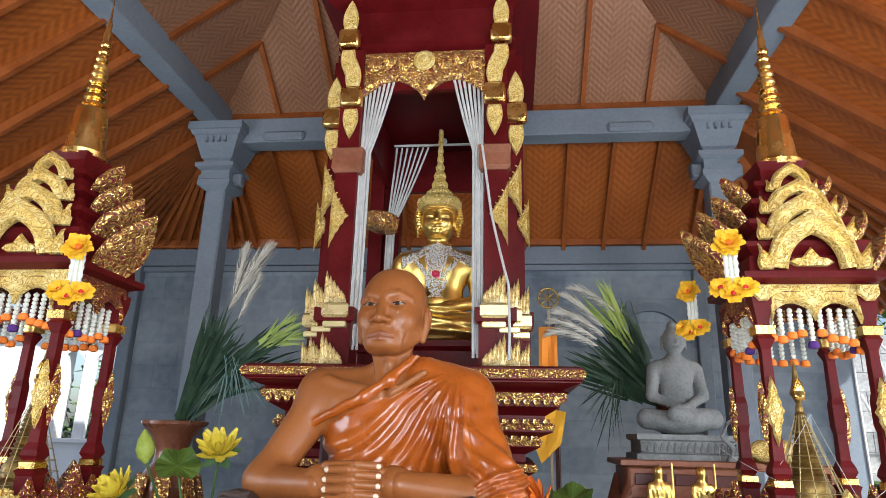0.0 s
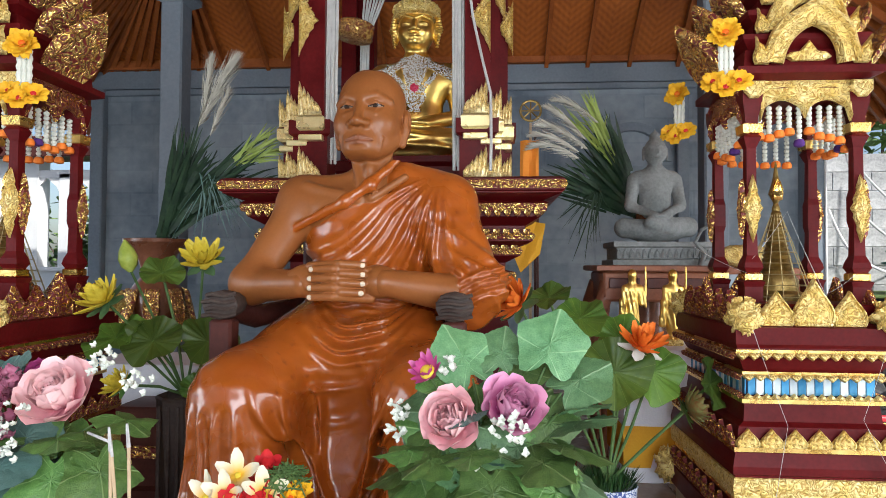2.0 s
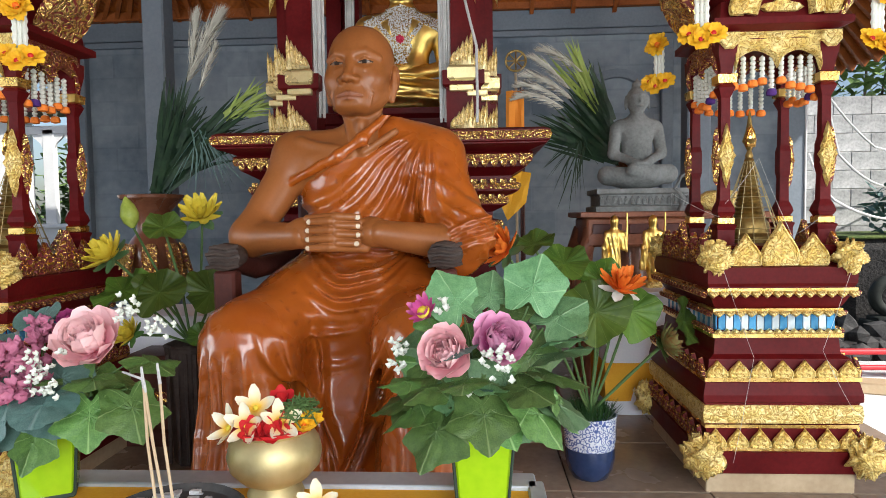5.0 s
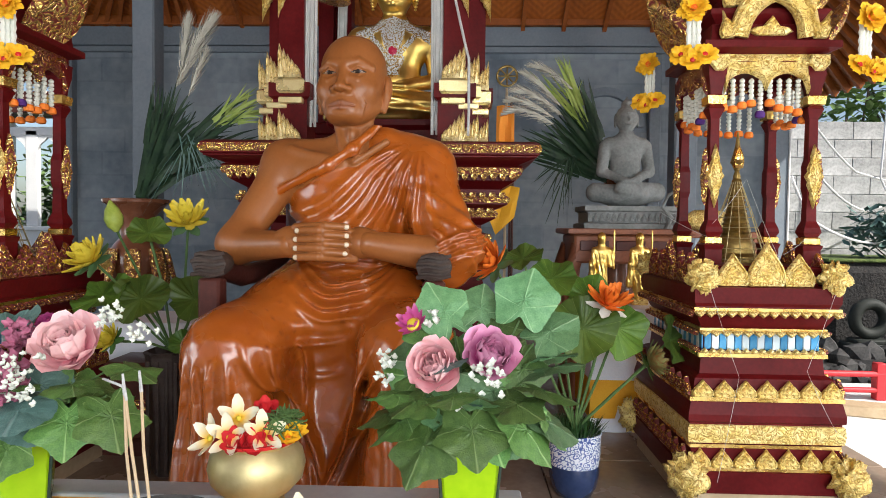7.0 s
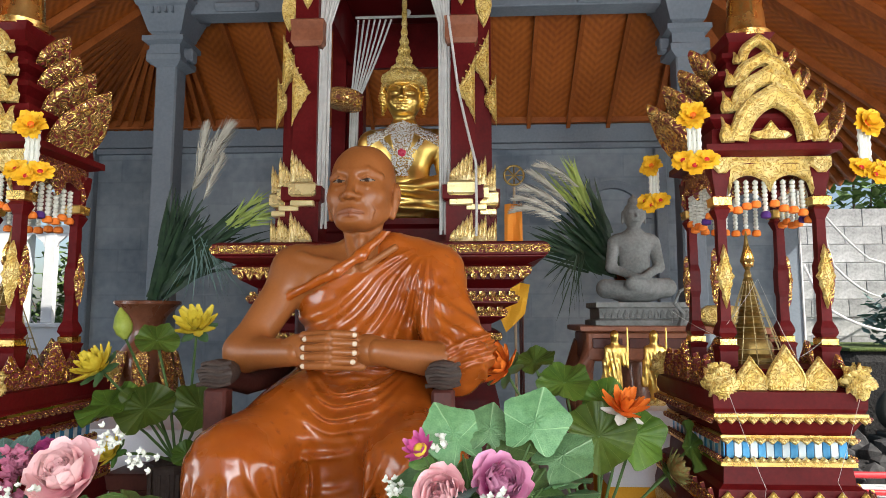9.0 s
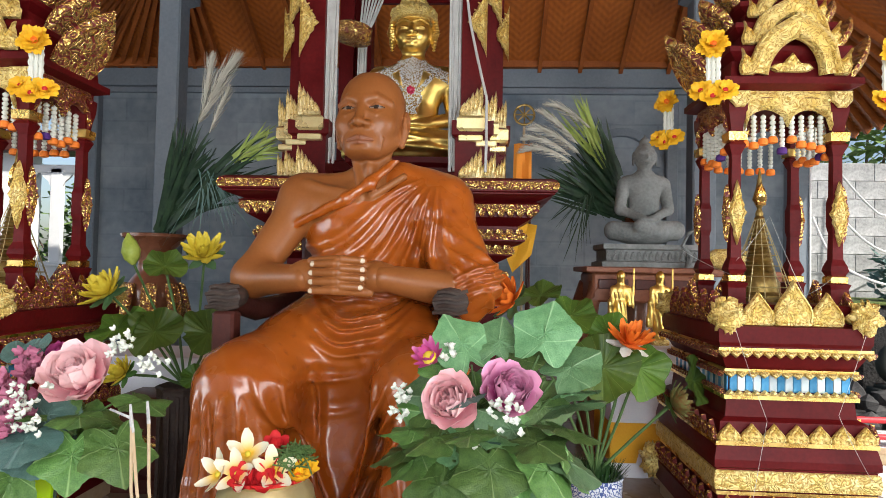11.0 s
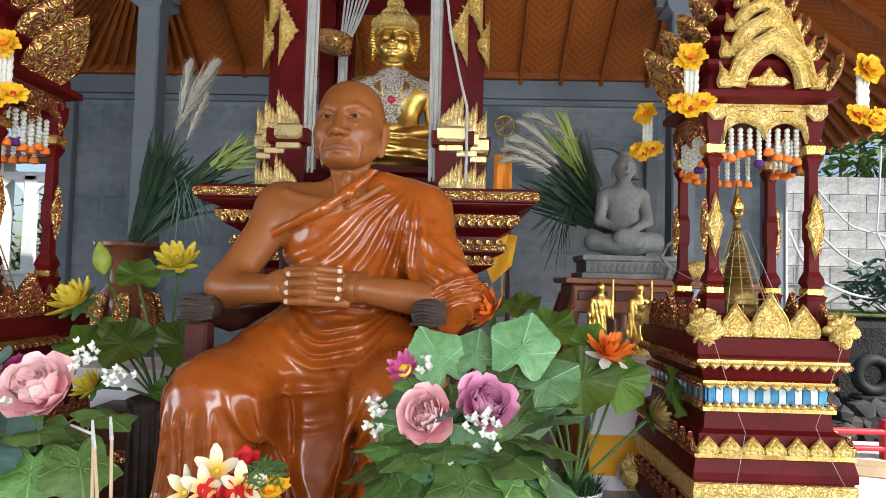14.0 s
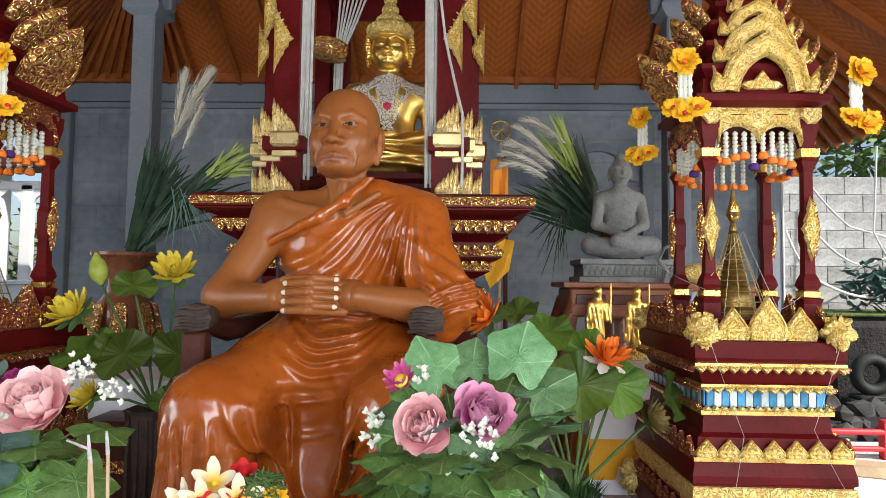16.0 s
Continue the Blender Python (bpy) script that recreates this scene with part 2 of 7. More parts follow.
BLOCK = surface("weathered_concrete_block", (0.24, 0.245, 0.24), (0.58, 0.58, 0.57), 0.9, 0, 3.5, 40, 0.6, each=0.12)
MORTAR = surface("mortar", (0.58, 0.58, 0.57), (0.72, 0.72, 0.71), 0.95)
MIRROR_BLUE = surface("blue_mirror_tile", (0.05, 0.26, 0.52), (0.12, 0.38, 0.62), 0.12, 0.5, 20, 80, 0.05, each=0.25)
MIRROR_WHITE = surface("silver_mirror_tile", (0.62, 0.74, 0.78), (0.76, 0.84, 0.86), 0.12, 0.5, 20, 80, 0.05, each=0.15)
RUBY = surface("red_gem", (0.5, 0.01, 0.05), (0.6, 0.02, 0.07), 0.1)


def veined(name, a, b, vein, ribs, centre_y, each=0.25):
    """A leaf with paler veins that spread from a point on its midrib."""
    k = Nodes(name)
    p = k.n("SeparateXYZ", {0: k.tc.outputs["Object"]})
    ang = k.math("ARCTAN2", k.math("SUBTRACT", p.outputs[1], centre_y), p.outputs[0])
    line = k.math("ABSOLUTE", k.math("SINE", k.math("MULTIPLY", k.math("SUBTRACT", ang, 1.5708), ribs / 2)))
    mask = k.n("MapRange", {0: line, 1: 0.02, 2: 0.10, 3: 0.75, 4: 0.0}).outputs[0]
    f = k.ramp(k.math("ADD", k.math("MULTIPLY", k.noise(7.0, 4), 0.6), k.math("MULTIPLY", k.noise(40.0, 3), 0.4)), 0.35, 0.65)
    col = k.mix(mask, k.mix(f, a, b), vein)
    oi = k.n("ObjectInfo").outputs["Random"]
    col = k.n("HueSaturation", {"Color": col, "Value": k.n("MapRange", {0: oi, 3: 1 - each, 4: 1 + each}).outputs[0], "Hue": k.n("MapRange", {0: oi, 3: 0.485, 4: 0.515}).outputs[0]}).outputs[0]
    return k.finish(col, 0.5, 0.0, k.bump(k.math("ADD", mask, k.math("MULTIPLY", k.noise(60.0, 2), 0.4)), 0.35, 0.01))


LEAF = veined("green_silk_leaf", (0.048, 0.115, 0.022), (0.115, 0.215, 0.05), (0.24, 0.35, 0.13), 5, 0.2, 0.4)
LEAF_PALE = veined("pale_green_silk_leaf", (0.065, 0.155, 0.06), (0.13, 0.25, 0.105), (0.24, 0.37, 0.19), 5, 0.2, 0.35)
LEAF_BLUE = veined("blue_green_leaf", (0.05, 0.115, 0.095), (0.10, 0.18, 0.155), (0.15, 0.24, 0.21), 3, 0.1)
LEAF_LOTUS = veined("lotus_leaf", (0.034, 0.085, 0.009), (0.105, 0.185, 0.022), (0.19, 0.28, 0.06), 18, 0.0, 0.45)


def shaded_petal(name, heart, rim, r0, r1):
    """A petal whose colour runs from the flower's heart to its rim."""
    k = Nodes(name)
    ln = k.n("VectorMath", {0: k.tc.outputs["Object"]}, operation="LENGTH").outputs["Value"]
    f = k.ramp(k.math("ADD", ln, k.math("MULTIPLY", k.math("SUBTRACT", k.noise(80.0, 3), 0.5), (r1 - r0) * 0.5)), r0, r1)
    return k.finish(k.mix(f, heart, rim), 0.55, 0.0, k.bump(k.noise(150.0, 3), 0.25, 0.002))


CREAM_PETAL = shaded_petal("frangipani_petal", (0.76, 0.44, 0.03), (0.72, 0.67, 0.50), 0.008, 0.030)
PINK = shaded_petal("pink_silk_petal", (0.74, 0.27, 0.33), (0.88, 0.58, 0.58), 0.022, 0.062)
MAGENTA = shaded_petal("magenta_silk_petal", (0.42, 0.05, 0.20), (0.78, 0.40, 0.56), 0.026, 0.062)
PINK_DUST = surface("dusty_magenta_petal", (0.36, 0.10, 0.17), (0.55, 0.21, 0.30), 0.65, 0, 30, 140, 0.3)


def weave(name, a, b, size=0.05):
    """Split bamboo woven in a zigzag twill."""
    k = Nodes(name)
    s = k.n("SeparateXYZ", {0: k.tc.outputs["Object"]})
    u, v = s.outputs[0], s.outputs[1]
    zig = k.math("PINGPONG", u, size * 1.6)
    ph = k.math("MULTIPLY", k.math("ADD", v, k.math("MULTIPLY", zig, 1.0)), 6.2832 / (size * 0.62))
    st = k.math("ADD", k.math("MULTIPLY", k.math("SINE", ph), 0.5), 0.5)
    strip = k.math("ADD", k.math("MULTIPLY", k.math("SINE", k.math("MULTIPLY", u, 6.2832 / (size * 0.4))), 0.5), 0.5)
    h = k.math("ADD", k.math("MULTIPLY", st, 0.75), k.math("MULTIPLY", strip, 0.3))
    mottled = k.ramp(k.math("ADD", k.math("MULTIPLY", k.noise(1.6, 4), 0.7), k.math("MULTIPLY", k.noise(35.0, 3), 0.3)), 0.35, 0.65)
    col = k.mix(k.ramp(k.math("ADD", k.math("MULTIPLY", mottled, 0.5), k.math("MULTIPLY", h, 0.5)), 0.1, 0.9), a, b)
    return k.finish(col, 0.42, 0.0, k.bump(h, 0.55, 0.006))


MAT_DARK = weave("varnished_bamboo_weave", (0.25, 0.060, 0.008), (0.46, 0.132, 0.020), 0.11)
MAT_PALE = weave("pale_bamboo_weave", (0.25, 0.115, 0.055), (0.42, 0.21, 0.115), 0.08)


def porcelain():
    k = Nodes("blue_and_white_porcelain")
    vo = k.n("TexVoronoi", {"Vector": k.tc.outputs["Object"], "Scale": 75.0})
    petals = k.math("SINE", k.math("MULTIPLY", vo.outputs["Distance"], 15.0))
    blot = k.ramp(k.math("ADD", petals, k.math("MULTIPLY", k.noise(190.0, 2), 1.5)), 0.7, 1.0)
    return k.finish(k.mix(blot, (0.66, 0.70, 0.76), (0.07, 0.11, 0.30)), 0.12, 0.0, None, 0.4)


PORCELAIN = porcelain()


# ---- helpers for building ----
def shade(me, smooth=True, angle=40):
    if smooth:
        for p in me.polygons:
            p.use_smooth = True
        me.set_sharp_from_angle(angle=radians(angle))


def mesh_of(bm, name, mats, smooth=True, angle=40):
    me = bpy.data.meshes.new(name)
    bmesh.ops.recalc_face_normals(bm, faces=bm.faces)
    bm.to_mesh(me)
    bm.free()
    for m in mats if isinstance(mats, (list, tuple)) else [mats]:
        me.materials.append(m)
    shade(me, smooth, angle)
    return me


def part(name, bm, material, parent=None, label="", at=None, smooth=True, angle=40):
    """Links a bmesh (or a ready mesh) as one mesh object under a thing or a part."""
    me = bm if isinstance(bm, bpy.types.Mesh) else mesh_of(bm, name, material, smooth, angle)
    ob = new(name, me)
    if parent is not None:
        ob.parent = parent
    if at is not None:
        ob.matrix_basis = at
    if label:
        ob["label"] = label
    return ob


def thing(name, label, category, at=(0, 0, 0), turn=0, group="", kind=""):
    ob = new(name)
    ob.empty_display_size = 0.05
    ob.matrix_basis = pose(*at, 0, 0, turn)
    return tagged(ob, label, category, group, kind)


def solid(name, bm, material, label, category, at=None, group="", kind="", smooth=True, angle=40):
    return tagged(part(name, bm, material, None, "", at, smooth, angle), label, category, group, kind)


def box(c, s, bevel=0.0, bm=None, taper=1.0):
    """A box with its centre at c and its sizes s; taper: the top's size against the foot's."""
    bm = bm or bmesh.new()
    x, y, z = (v / 2 for v in s)
    vs = [bm.verts.new((c[0] + i * x * (taper if k > 0 else 1), c[1] + j * y * (taper if k > 0 else 1), c[2] + k * z)) for k in (-1, 1) for i, j in ((-1, -1), (1, -1), (1, 1), (-1, 1))]
    fs = [bm.faces.new([vs[i] for i in q]) for q in ((3, 2, 1, 0), (4, 5, 6, 7), (0, 1, 5, 4), (1, 2, 6, 5), (2, 3, 7, 6), (3, 0, 4, 7))]
    if bevel:
        bmesh.ops.bevel(bm, geom=list({e for f in fs for e in f.edges}), offset=bevel, segments=1, affect="EDGES")
    return bm


def lathe(profile, seg=24, bm=None, c=(0, 0), sx=1.0, sy=1.0, turn=0.0):
    """A turned body from (radius, height) pairs; seg 4 with turn 45 gives a square moulding."""
    bm = bm or bmesh.new()
    rows = []
    for r, z in profile:
        rows.append([bm.verts.new((c[0] + sx * r * math.cos(2 * math.pi * i / seg + turn), c[1] + sy * r * math.sin(2 * math.pi * i / seg + turn), z)) for i in range(seg)])
    for a, b in zip(rows, rows[1:]):
        for i in range(seg):
            bm.faces.new((a[i], a[(i + 1) % seg], b[(i + 1) % seg], b[i]))
    bm.faces.new(rows[0][::-1])
    bm.faces.new(rows[-1])
    return bm


def moulding(profile, hx, hy, bm=None, c=(0, 0)):
    """A stepped rectangular moulding: (outset, height) pairs round a plan of half sizes hx, hy."""
    bm = bm or bmesh.new()
    rows = [[bm.verts.new((c[0] + i * (hx + o), c[1] + j * (hy + o), z)) for i, j in ((-1, -1), (1, -1), (1, 1), (-1, 1))] for o, z in profile]
    for a, b in zip(rows, rows[1:]):
        for i in range(4):
            bm.faces.new((a[i], a[(i + 1) % 4], b[(i + 1) % 4], b[i]))
    bm.faces.new(rows[0][::-1])
    bm.faces.new(rows[-1])
    return bm


def tube(points, r, seg=6, bm=None, r_end=None):
    bm = bm or bmesh.new()
    pts = [Vector(p) for p in points]
    rows = []
    for i, p in enumerate(pts):
        d = (pts[min(i + 1, len(pts) - 1)] - pts[max(i - 1, 0)]).normalized()
        a = d.cross(Vector((0.31, 0.2, 0.93))).normalized()
        b = d.cross(a)
        rr = r if r_end is None else r + (r_end - r) * i / (len(pts) - 1)
        rows.append([bm.verts.new(p + rr * (math.cos(2 * math.pi * k / seg) * a + math.sin(2 * math.pi * k / seg) * b)) for k in range(seg)])
    for a, b in zip(rows, rows[1:]):
        for k in range(seg):
            bm.faces.new((a[k], a[(k + 1) % seg], b[(k + 1) % seg], b[k]))
    bm.faces.new(rows[0][::-1])
    bm.faces.new(rows[-1])
    return bm


def arc(a, b, sag, n=8):
    a, b = Vector(a), Vector(b)
    return [a.lerp(b, i / n) - Vector((0, 0, sag * 4 * (i / n) * (1 - i / n))) for i in range(n + 1)]


def plate(outline, thick, rings=((1.0, 0.0), (0.86, 0.8), (0.66, 0.45), (0.3, 0.9)), bm=None, centre=None):
    """A carved plate in the x-z plane facing -y: the outline in shrinking rings of (scale, share of the thickness)."""
    bm = bm or bmesh.new()
    cx = centre[0] if centre else sum(p[0] for p in outline) / len(outline)
    cz = centre[1] if centre else sum(p[1] for p in outline) / len(outline)
    n = len(outline)
    rows = [[bm.verts.new((p[0], 0, p[1])) for p in outline]]
    for s, d in rings:
        rows.append([bm.verts.new((cx + (p[0] - cx) * s, -thick * (0.35 + 0.65 * d), cz + (p[1] - cz) * s)) for p in outline])
    for a, b in zip(rows, rows[1:]):
        for i in range(n):
            bm.faces.new((a[i], a[(i + 1) % n], b[(i + 1) % n], b[i]))
    bm.faces.new(rows[-1])
    bm.faces.new(rows[0][::-1])
    return bm


def leaf_outline(w, h, n=6, belly=0.35, teeth=0, depth=0.0):
    """A pointed leaf standing on its base: from the foot up the right side to the tip and down the left."""
    side = []
    for i in range(n + 1):
        t = i / n
        x = (1 - t ** 1.7) ** 0.85 * (0.72 + 0.5 * math.sin(math.pi * min(t / (belly * 2.2), 1.0) * 0.5) * (1 - 0.3 * t))
        side.append((x * w / 2, t * h))
    return side + [(-x, z) for x, z in side[-2::-1]]


def diamond_outline(w, h):
    """A notched diamond leaf standing about the origin."""
    side = [(0.0, -h), (0.20 * w, -0.62 * h), (0.17 * w, -0.52 * h), (0.36 * w, -0.26 * h), (0.32 * w, -0.16 * h), (0.5 * w, 0.0), (0.32 * w, 0.16 * h), (0.36 * w, 0.26 * h), (0.17 * w, 0.52 * h), (0.20 * w, 0.62 * h), (0.0, h)]
    return side + [(-x, z) for x, z in side[-2:0:-1]]


def flame_outline(w, h, lean=0.15, teeth=4):
    """A flame with a notched back, as on the gilded corners."""
    right, left = [], []
    n = teeth * 2
    for i in range(n + 1):
        t = i / n
        env = (1 - t ** 1.3) * (0.75 + 0.5 * math.sin(math.pi * min(1, t * 1.4)))
        notch = 0.16 if i % 2 else 0.0
        right.append((w / 2 * max(env - notch, 0.0) + lean * w * t * t, h * (t + (0.0 if i % 2 else 0.05 * (t > 0)))))
        left.append((-w / 2 * max(env * 0.95, 0.0) + lean * w * t * t, h * t))
    return right + left[-2::-1]


def ribbon(outer, inner, thick, bm=None):
    """A carved band between two curves in the x-z plane, raised along its middle, facing -y."""
    bm = bm or bmesh.new()
    n = len(outer)
    def row(pts, y):
        return [bm.verts.new((p[0], y, p[1])) for p in pts]
    def between(f):
        return [(a[0] + (b[0] - a[0]) * f, a[1] + (b[1] - a[1]) * f) for a, b in zip(outer, inner)]
    rows = [row(outer, 0), row(outer, -thick * 0.6), row(between(0.22), -thick), row(between(0.36), -thick * 0.55), row(between(0.74), -thick * 0.75), row(between(0.86), -thick), row(inner, -thick * 0.5), row(inner, 0)]
    for a, b in zip(rows, rows[1:] + rows[:1]):
        for i in range(n - 1):
            bm.faces.new((a[i], a[i + 1], b[i + 1], b[i]))
    bm.faces.new([r[0] for r in rows])
    bm.faces.new([r[-1] for r in rows][::-1])
    return bm


# ---- sculpted bodies ----
def polygonise(lo, hi, step, field):
    """The zero surface of a distance field on a grid: vertices and quads."""
    axes = [np.arange(l, h + step, step, dtype=np.float32) for l, h in zip(lo, hi)]
    X, Y, Z = np.meshgrid(*axes, indexing="ij")
    f = field(X, Y, Z).astype(np.float32)
    s = f < 0
    nx, ny, nz = (d - 1 for d in f.shape)
    acc = np.zeros((nx, ny, nz, 3), np.float32)
    cnt = np.zeros((nx, ny, nz), np.float32)
    for ax in range(3):
        for a in (0, 1):
            for b in (0, 1):
                o = [0, 0, 0]
                o[(ax + 1) % 3], o[(ax + 2) % 3] = a, b
                p = [0, 0, 0]
                p[ax] = 1
                i0 = tuple(slice(o[k], o[k] + n) for k, n in enumerate((nx, ny, nz)))
                i1 = tuple(slice(o[k] + p[k], o[k] + p[k] + n) for k, n in enumerate((nx, ny, nz)))
                f0, f1 = f[i0], f[i1]
                cross = s[i0] != s[i1]
                t = np.where(cross, f0 / np.where(cross, f0 - f1, 1), 0)
                for k in range(3):
                    acc[..., k] += np.where(cross, o[k] + (t if k == ax else 0), 0)
                cnt += cross
    live = cnt > 0
    ids = np.full(cnt.shape, -1, np.int64)
    ids[live] = np.arange(live.sum())
    cell = np.argwhere(live)
    verts = (cell + acc[live] / cnt[live][:, None]) * step + np.array(lo, np.float32)
    quads = []
    for ax in range(3):
        b, c = (ax + 1) % 3, (ax + 2) % 3
        sl0, sl1 = [slice(None)] * 3, [slice(None)] * 3
        sl0[ax], sl1[ax] = slice(0, -1), slice(1, None)
        cross = s[tuple(sl0)] != s[tuple(sl1)]
        e = np.argwhere(cross)
        e = e[(e[:, b] > 0) & (e[:, c] > 0) & (e[:, b] < f.shape[b] - 1) & (e[:, c] < f.shape[c] - 1)]
        inside = s[e[:, 0], e[:, 1], e[:, 2]]
        q = []
        for db, dc in ((-1, -1), (0, -1), (0, 0), (-1, 0)):
            g = e.copy()
            g[:, b] += db
            g[:, c] += dc
            q.append(ids[g[:, 0], g[:, 1], g[:, 2]])
        q = np.stack(q, 1)
        q[~inside] = q[~inside][:, ::-1]
        quads.append(q)
    quads = np.concatenate(quads)
    return verts, quads[(quads >= 0).all(1)]


def ell(P, c, r):
    k0 = np.sqrt(((P[0] - c[0]) / r[0]) ** 2 + ((P[1] - c[1]) / r[1]) ** 2 + ((P[2] - c[2]) / r[2]) ** 2)
    return (k0 - 1) * min(r)


def cone(P, a, b, ra, rb):
    a, b = np.array(a, np.float32), np.array(b, np.float32)
    ab = b - a
    h = np.clip(((P[0] - a[0]) * ab[0] + (P[1] - a[1]) * ab[1] + (P[2] - a[2]) * ab[2]) / float(ab @ ab), 0, 1)
    d = np.sqrt((P[0] - a[0] - h * ab[0]) ** 2 + (P[1] - a[1] - h * ab[1]) ** 2 + (P[2] - a[2] - h * ab[2]) ** 2)
    return d - (ra + (rb - ra) * h)


def smin(a, b, k):
    h = np.clip(0.5 + 0.5 * (b - a) / k, 0, 1)
    return b + (a - b) * h - k * h * (1 - h)


def blend(fields, k):
    out = fields[0]
    for f in fields[1:]:
        out = smin(out, f, k)
    return out


def sculpture(name, pieces, mats, label, category, at=None):
    """One mesh from several fields: each piece gives bounds, step, a field and a rule for its materials."""
    verts, faces, index = [], [], []
    base = 0
    for lo, hi, step, field, rule in pieces:
        v, q = polygonise(lo, hi, step, field)
        mid = v[q].mean(1)
        index.append(rule((mid[:, 0], mid[:, 1], mid[:, 2])))
        verts.append(v)
        faces.append(q + base)
        base += len(v)
    me = bpy.data.meshes.new(name)
    me.from_pydata(np.concatenate(verts).tolist(), [], np.concatenate(faces).tolist())
    for m in mats:
        me.materials.append(m)
    me.polygons.foreach_set("material_index", np.concatenate(index).astype(np.int32))
    me.polygons.foreach_set("use_smooth", np.ones(len(me.polygons), bool))
    me.update()
    ob = new(name, me)
    if at is not None:
        ob.matrix_basis = at
    return tagged(ob, label, category)


# ---- setting ----
def slab(name, c, s, m, label, category="wall", bevel=0.0):
    return solid(name, box(c, s, bevel), m, label, category, kind="structure", smooth=False)


slab("ground", (0, 10, -0.35), (400, 400, 0.3), SOIL, "dark bare earth around the pavilion", "ground")
floor = slab("floor", (-0.88, 2.3, -0.109), (4.88, 7.6, 0.2), GROUT, "beige glazed floor tiles with dark joints", "floor")
slab("wall_north", (-0.28, 5.6, 1.11), (6.4, 0.16, 2.62), WALL, "blue-grey painted block wall with faint joints")
slab("trim_beam", (-0.28, 5.58, 2.5), (6.5, 0.22, 0.165), CONCRETE, "blue-grey concrete ring beam on the wall", "beam", 0.006)
slab("trim_plate", (-0.28, 5.56, 2.625), (6.5, 0.26, 0.08), RAFTER, "brown timber wall plate under the rafters", "beam", 0.004)
slab("wall_pilaster", (2.84, 5.48, 1.21), (0.17, 0.15, 2.42), CONCRETE, "blue-grey end pillar of the back wall", "pillar", 0.01)
slab("wall_pilaster", (-3.44, 5.49, 1.21), (0.12, 0.1, 2.42), CONCRETE, "narrow blue-grey end pillar of the wall", "pillar", 0.01)
slab("wall_cornice", (-0.28, 5.5, 2.385), (6.4, 0.05, 0.05), CONCRETE, "thin ledge along the top of the wall", "ledge", 0.004)
slab("wall_niche_trim", (1.79, 5.5, 1.5), (0.1, 0.08, 1.7), CONCRETE, "slim blue-grey pilaster beside the niche", "pillar", 0.008)
niche = bmesh.new()
for i in range(16):
    a0, a1 = math.pi * i / 16, math.pi * (i + 1) / 16
    pts = [(1.36 + r * math.cos(a), 1.72 + r * math.sin(a)) for a in (a0, a1) for r in (0.27, 0.34)]
    vs = [niche.verts.new((x, y, z)) for y in (5.52, 5.46) for x, z in (pts[0], pts[1], pts[3], pts[2])]
    for q in ((0, 1, 2, 3), (7, 6, 5, 4), (0, 4, 5, 1), (1, 5, 6, 2), (2, 6, 7, 3), (3, 7, 4, 0)):
        niche.faces.new([vs[j] for j in q])
solid("wall_arch_trim", niche, CONCRETE, "rounded arch moulding on the blue-grey wall", "moulding", kind="structure")


def ceiling_panel(name, corners, mat_weave, tops, bottoms, label, w=0.034, h=0.06):
    """A roof side: woven sheet over rafters; corners: top start, top end, bottom end, bottom start."""
    a, b, c, d = (Vector(p) for p in corners)
    u = (b - a).normalized()
    nrm = u.cross((d - a)).normalized()
    if nrm.z > 0:
        nrm = -nrm
    v = nrm.cross(u)
    m = Matrix((u, v, nrm)).transposed().to_4x4()
    m.translation = a
    inv = m.inverted()
    bm = bmesh.new()
    n = 14
    grid = [[inv @ a.lerp(b, i / n).lerp(d.lerp(c, i / n), j / 4) for i in range(n + 1)] for j in range(5)]
    for dz in (0.0, -0.02):
        rows = [[bm.verts.new(p + Vector((0, 0, dz))) for p in r] for r in grid]
        for r0, r1 in zip(rows, rows[1:]):
            for i in range(n):
                bm.faces.new((r0[i], r0[i + 1], r1[i + 1], r1[i]))
    for p, q in zip(tops, bottoms):
        p, q = inv @ Vector(p), inv @ Vector(q)
        d2 = (q - p).normalized()
        side = d2.cross(Vector((0, 0, 1))).normalized() * w / 2
        up = Vector((0, 0, 1))
        vs = [bm.verts.new(e + s * side + k * h * up) for e in (p, q) for s, k in ((-1, 0.0), (1, 0.0), (1, 1), (-1, 1))]
        for f in ((0, 1, 2, 3), (7, 6, 5, 4), (0, 4, 5, 1), (1, 5, 6, 2), (2, 6, 7, 3), (3, 7, 4, 0)):
            bm.faces.new([vs[k] for k in f]).material_index = 1
    ob = part(name, bm, [mat_weave, RAFTER], None, "", m, smooth=False)
    return tagged(ob, label, "ceiling", kind="structure")


XL, XR, YB, YF, ZB = -2.2, 1.69, 4.36, 0.3, 3.34
EL, ER, EB, EF = -4.1, 3.5, 6.2, -1.2
apex = (-0.25, 2.33, 4.75)
c_bl, c_br, c_fl, c_fr = (XL, YB, ZB), (XR, YB, ZB), (XL, YF, ZB), (XR, YF, ZB)
e_bl, e_br, e_fl, e_fr = (EL, EB, 2.2), (ER, EB, 2.1), (EL, EF, 2.05), (ER, EF, 1.97)


def lerp3(a, b, t):
    return tuple(x + (y - x) * t for x, y in zip(a, b))


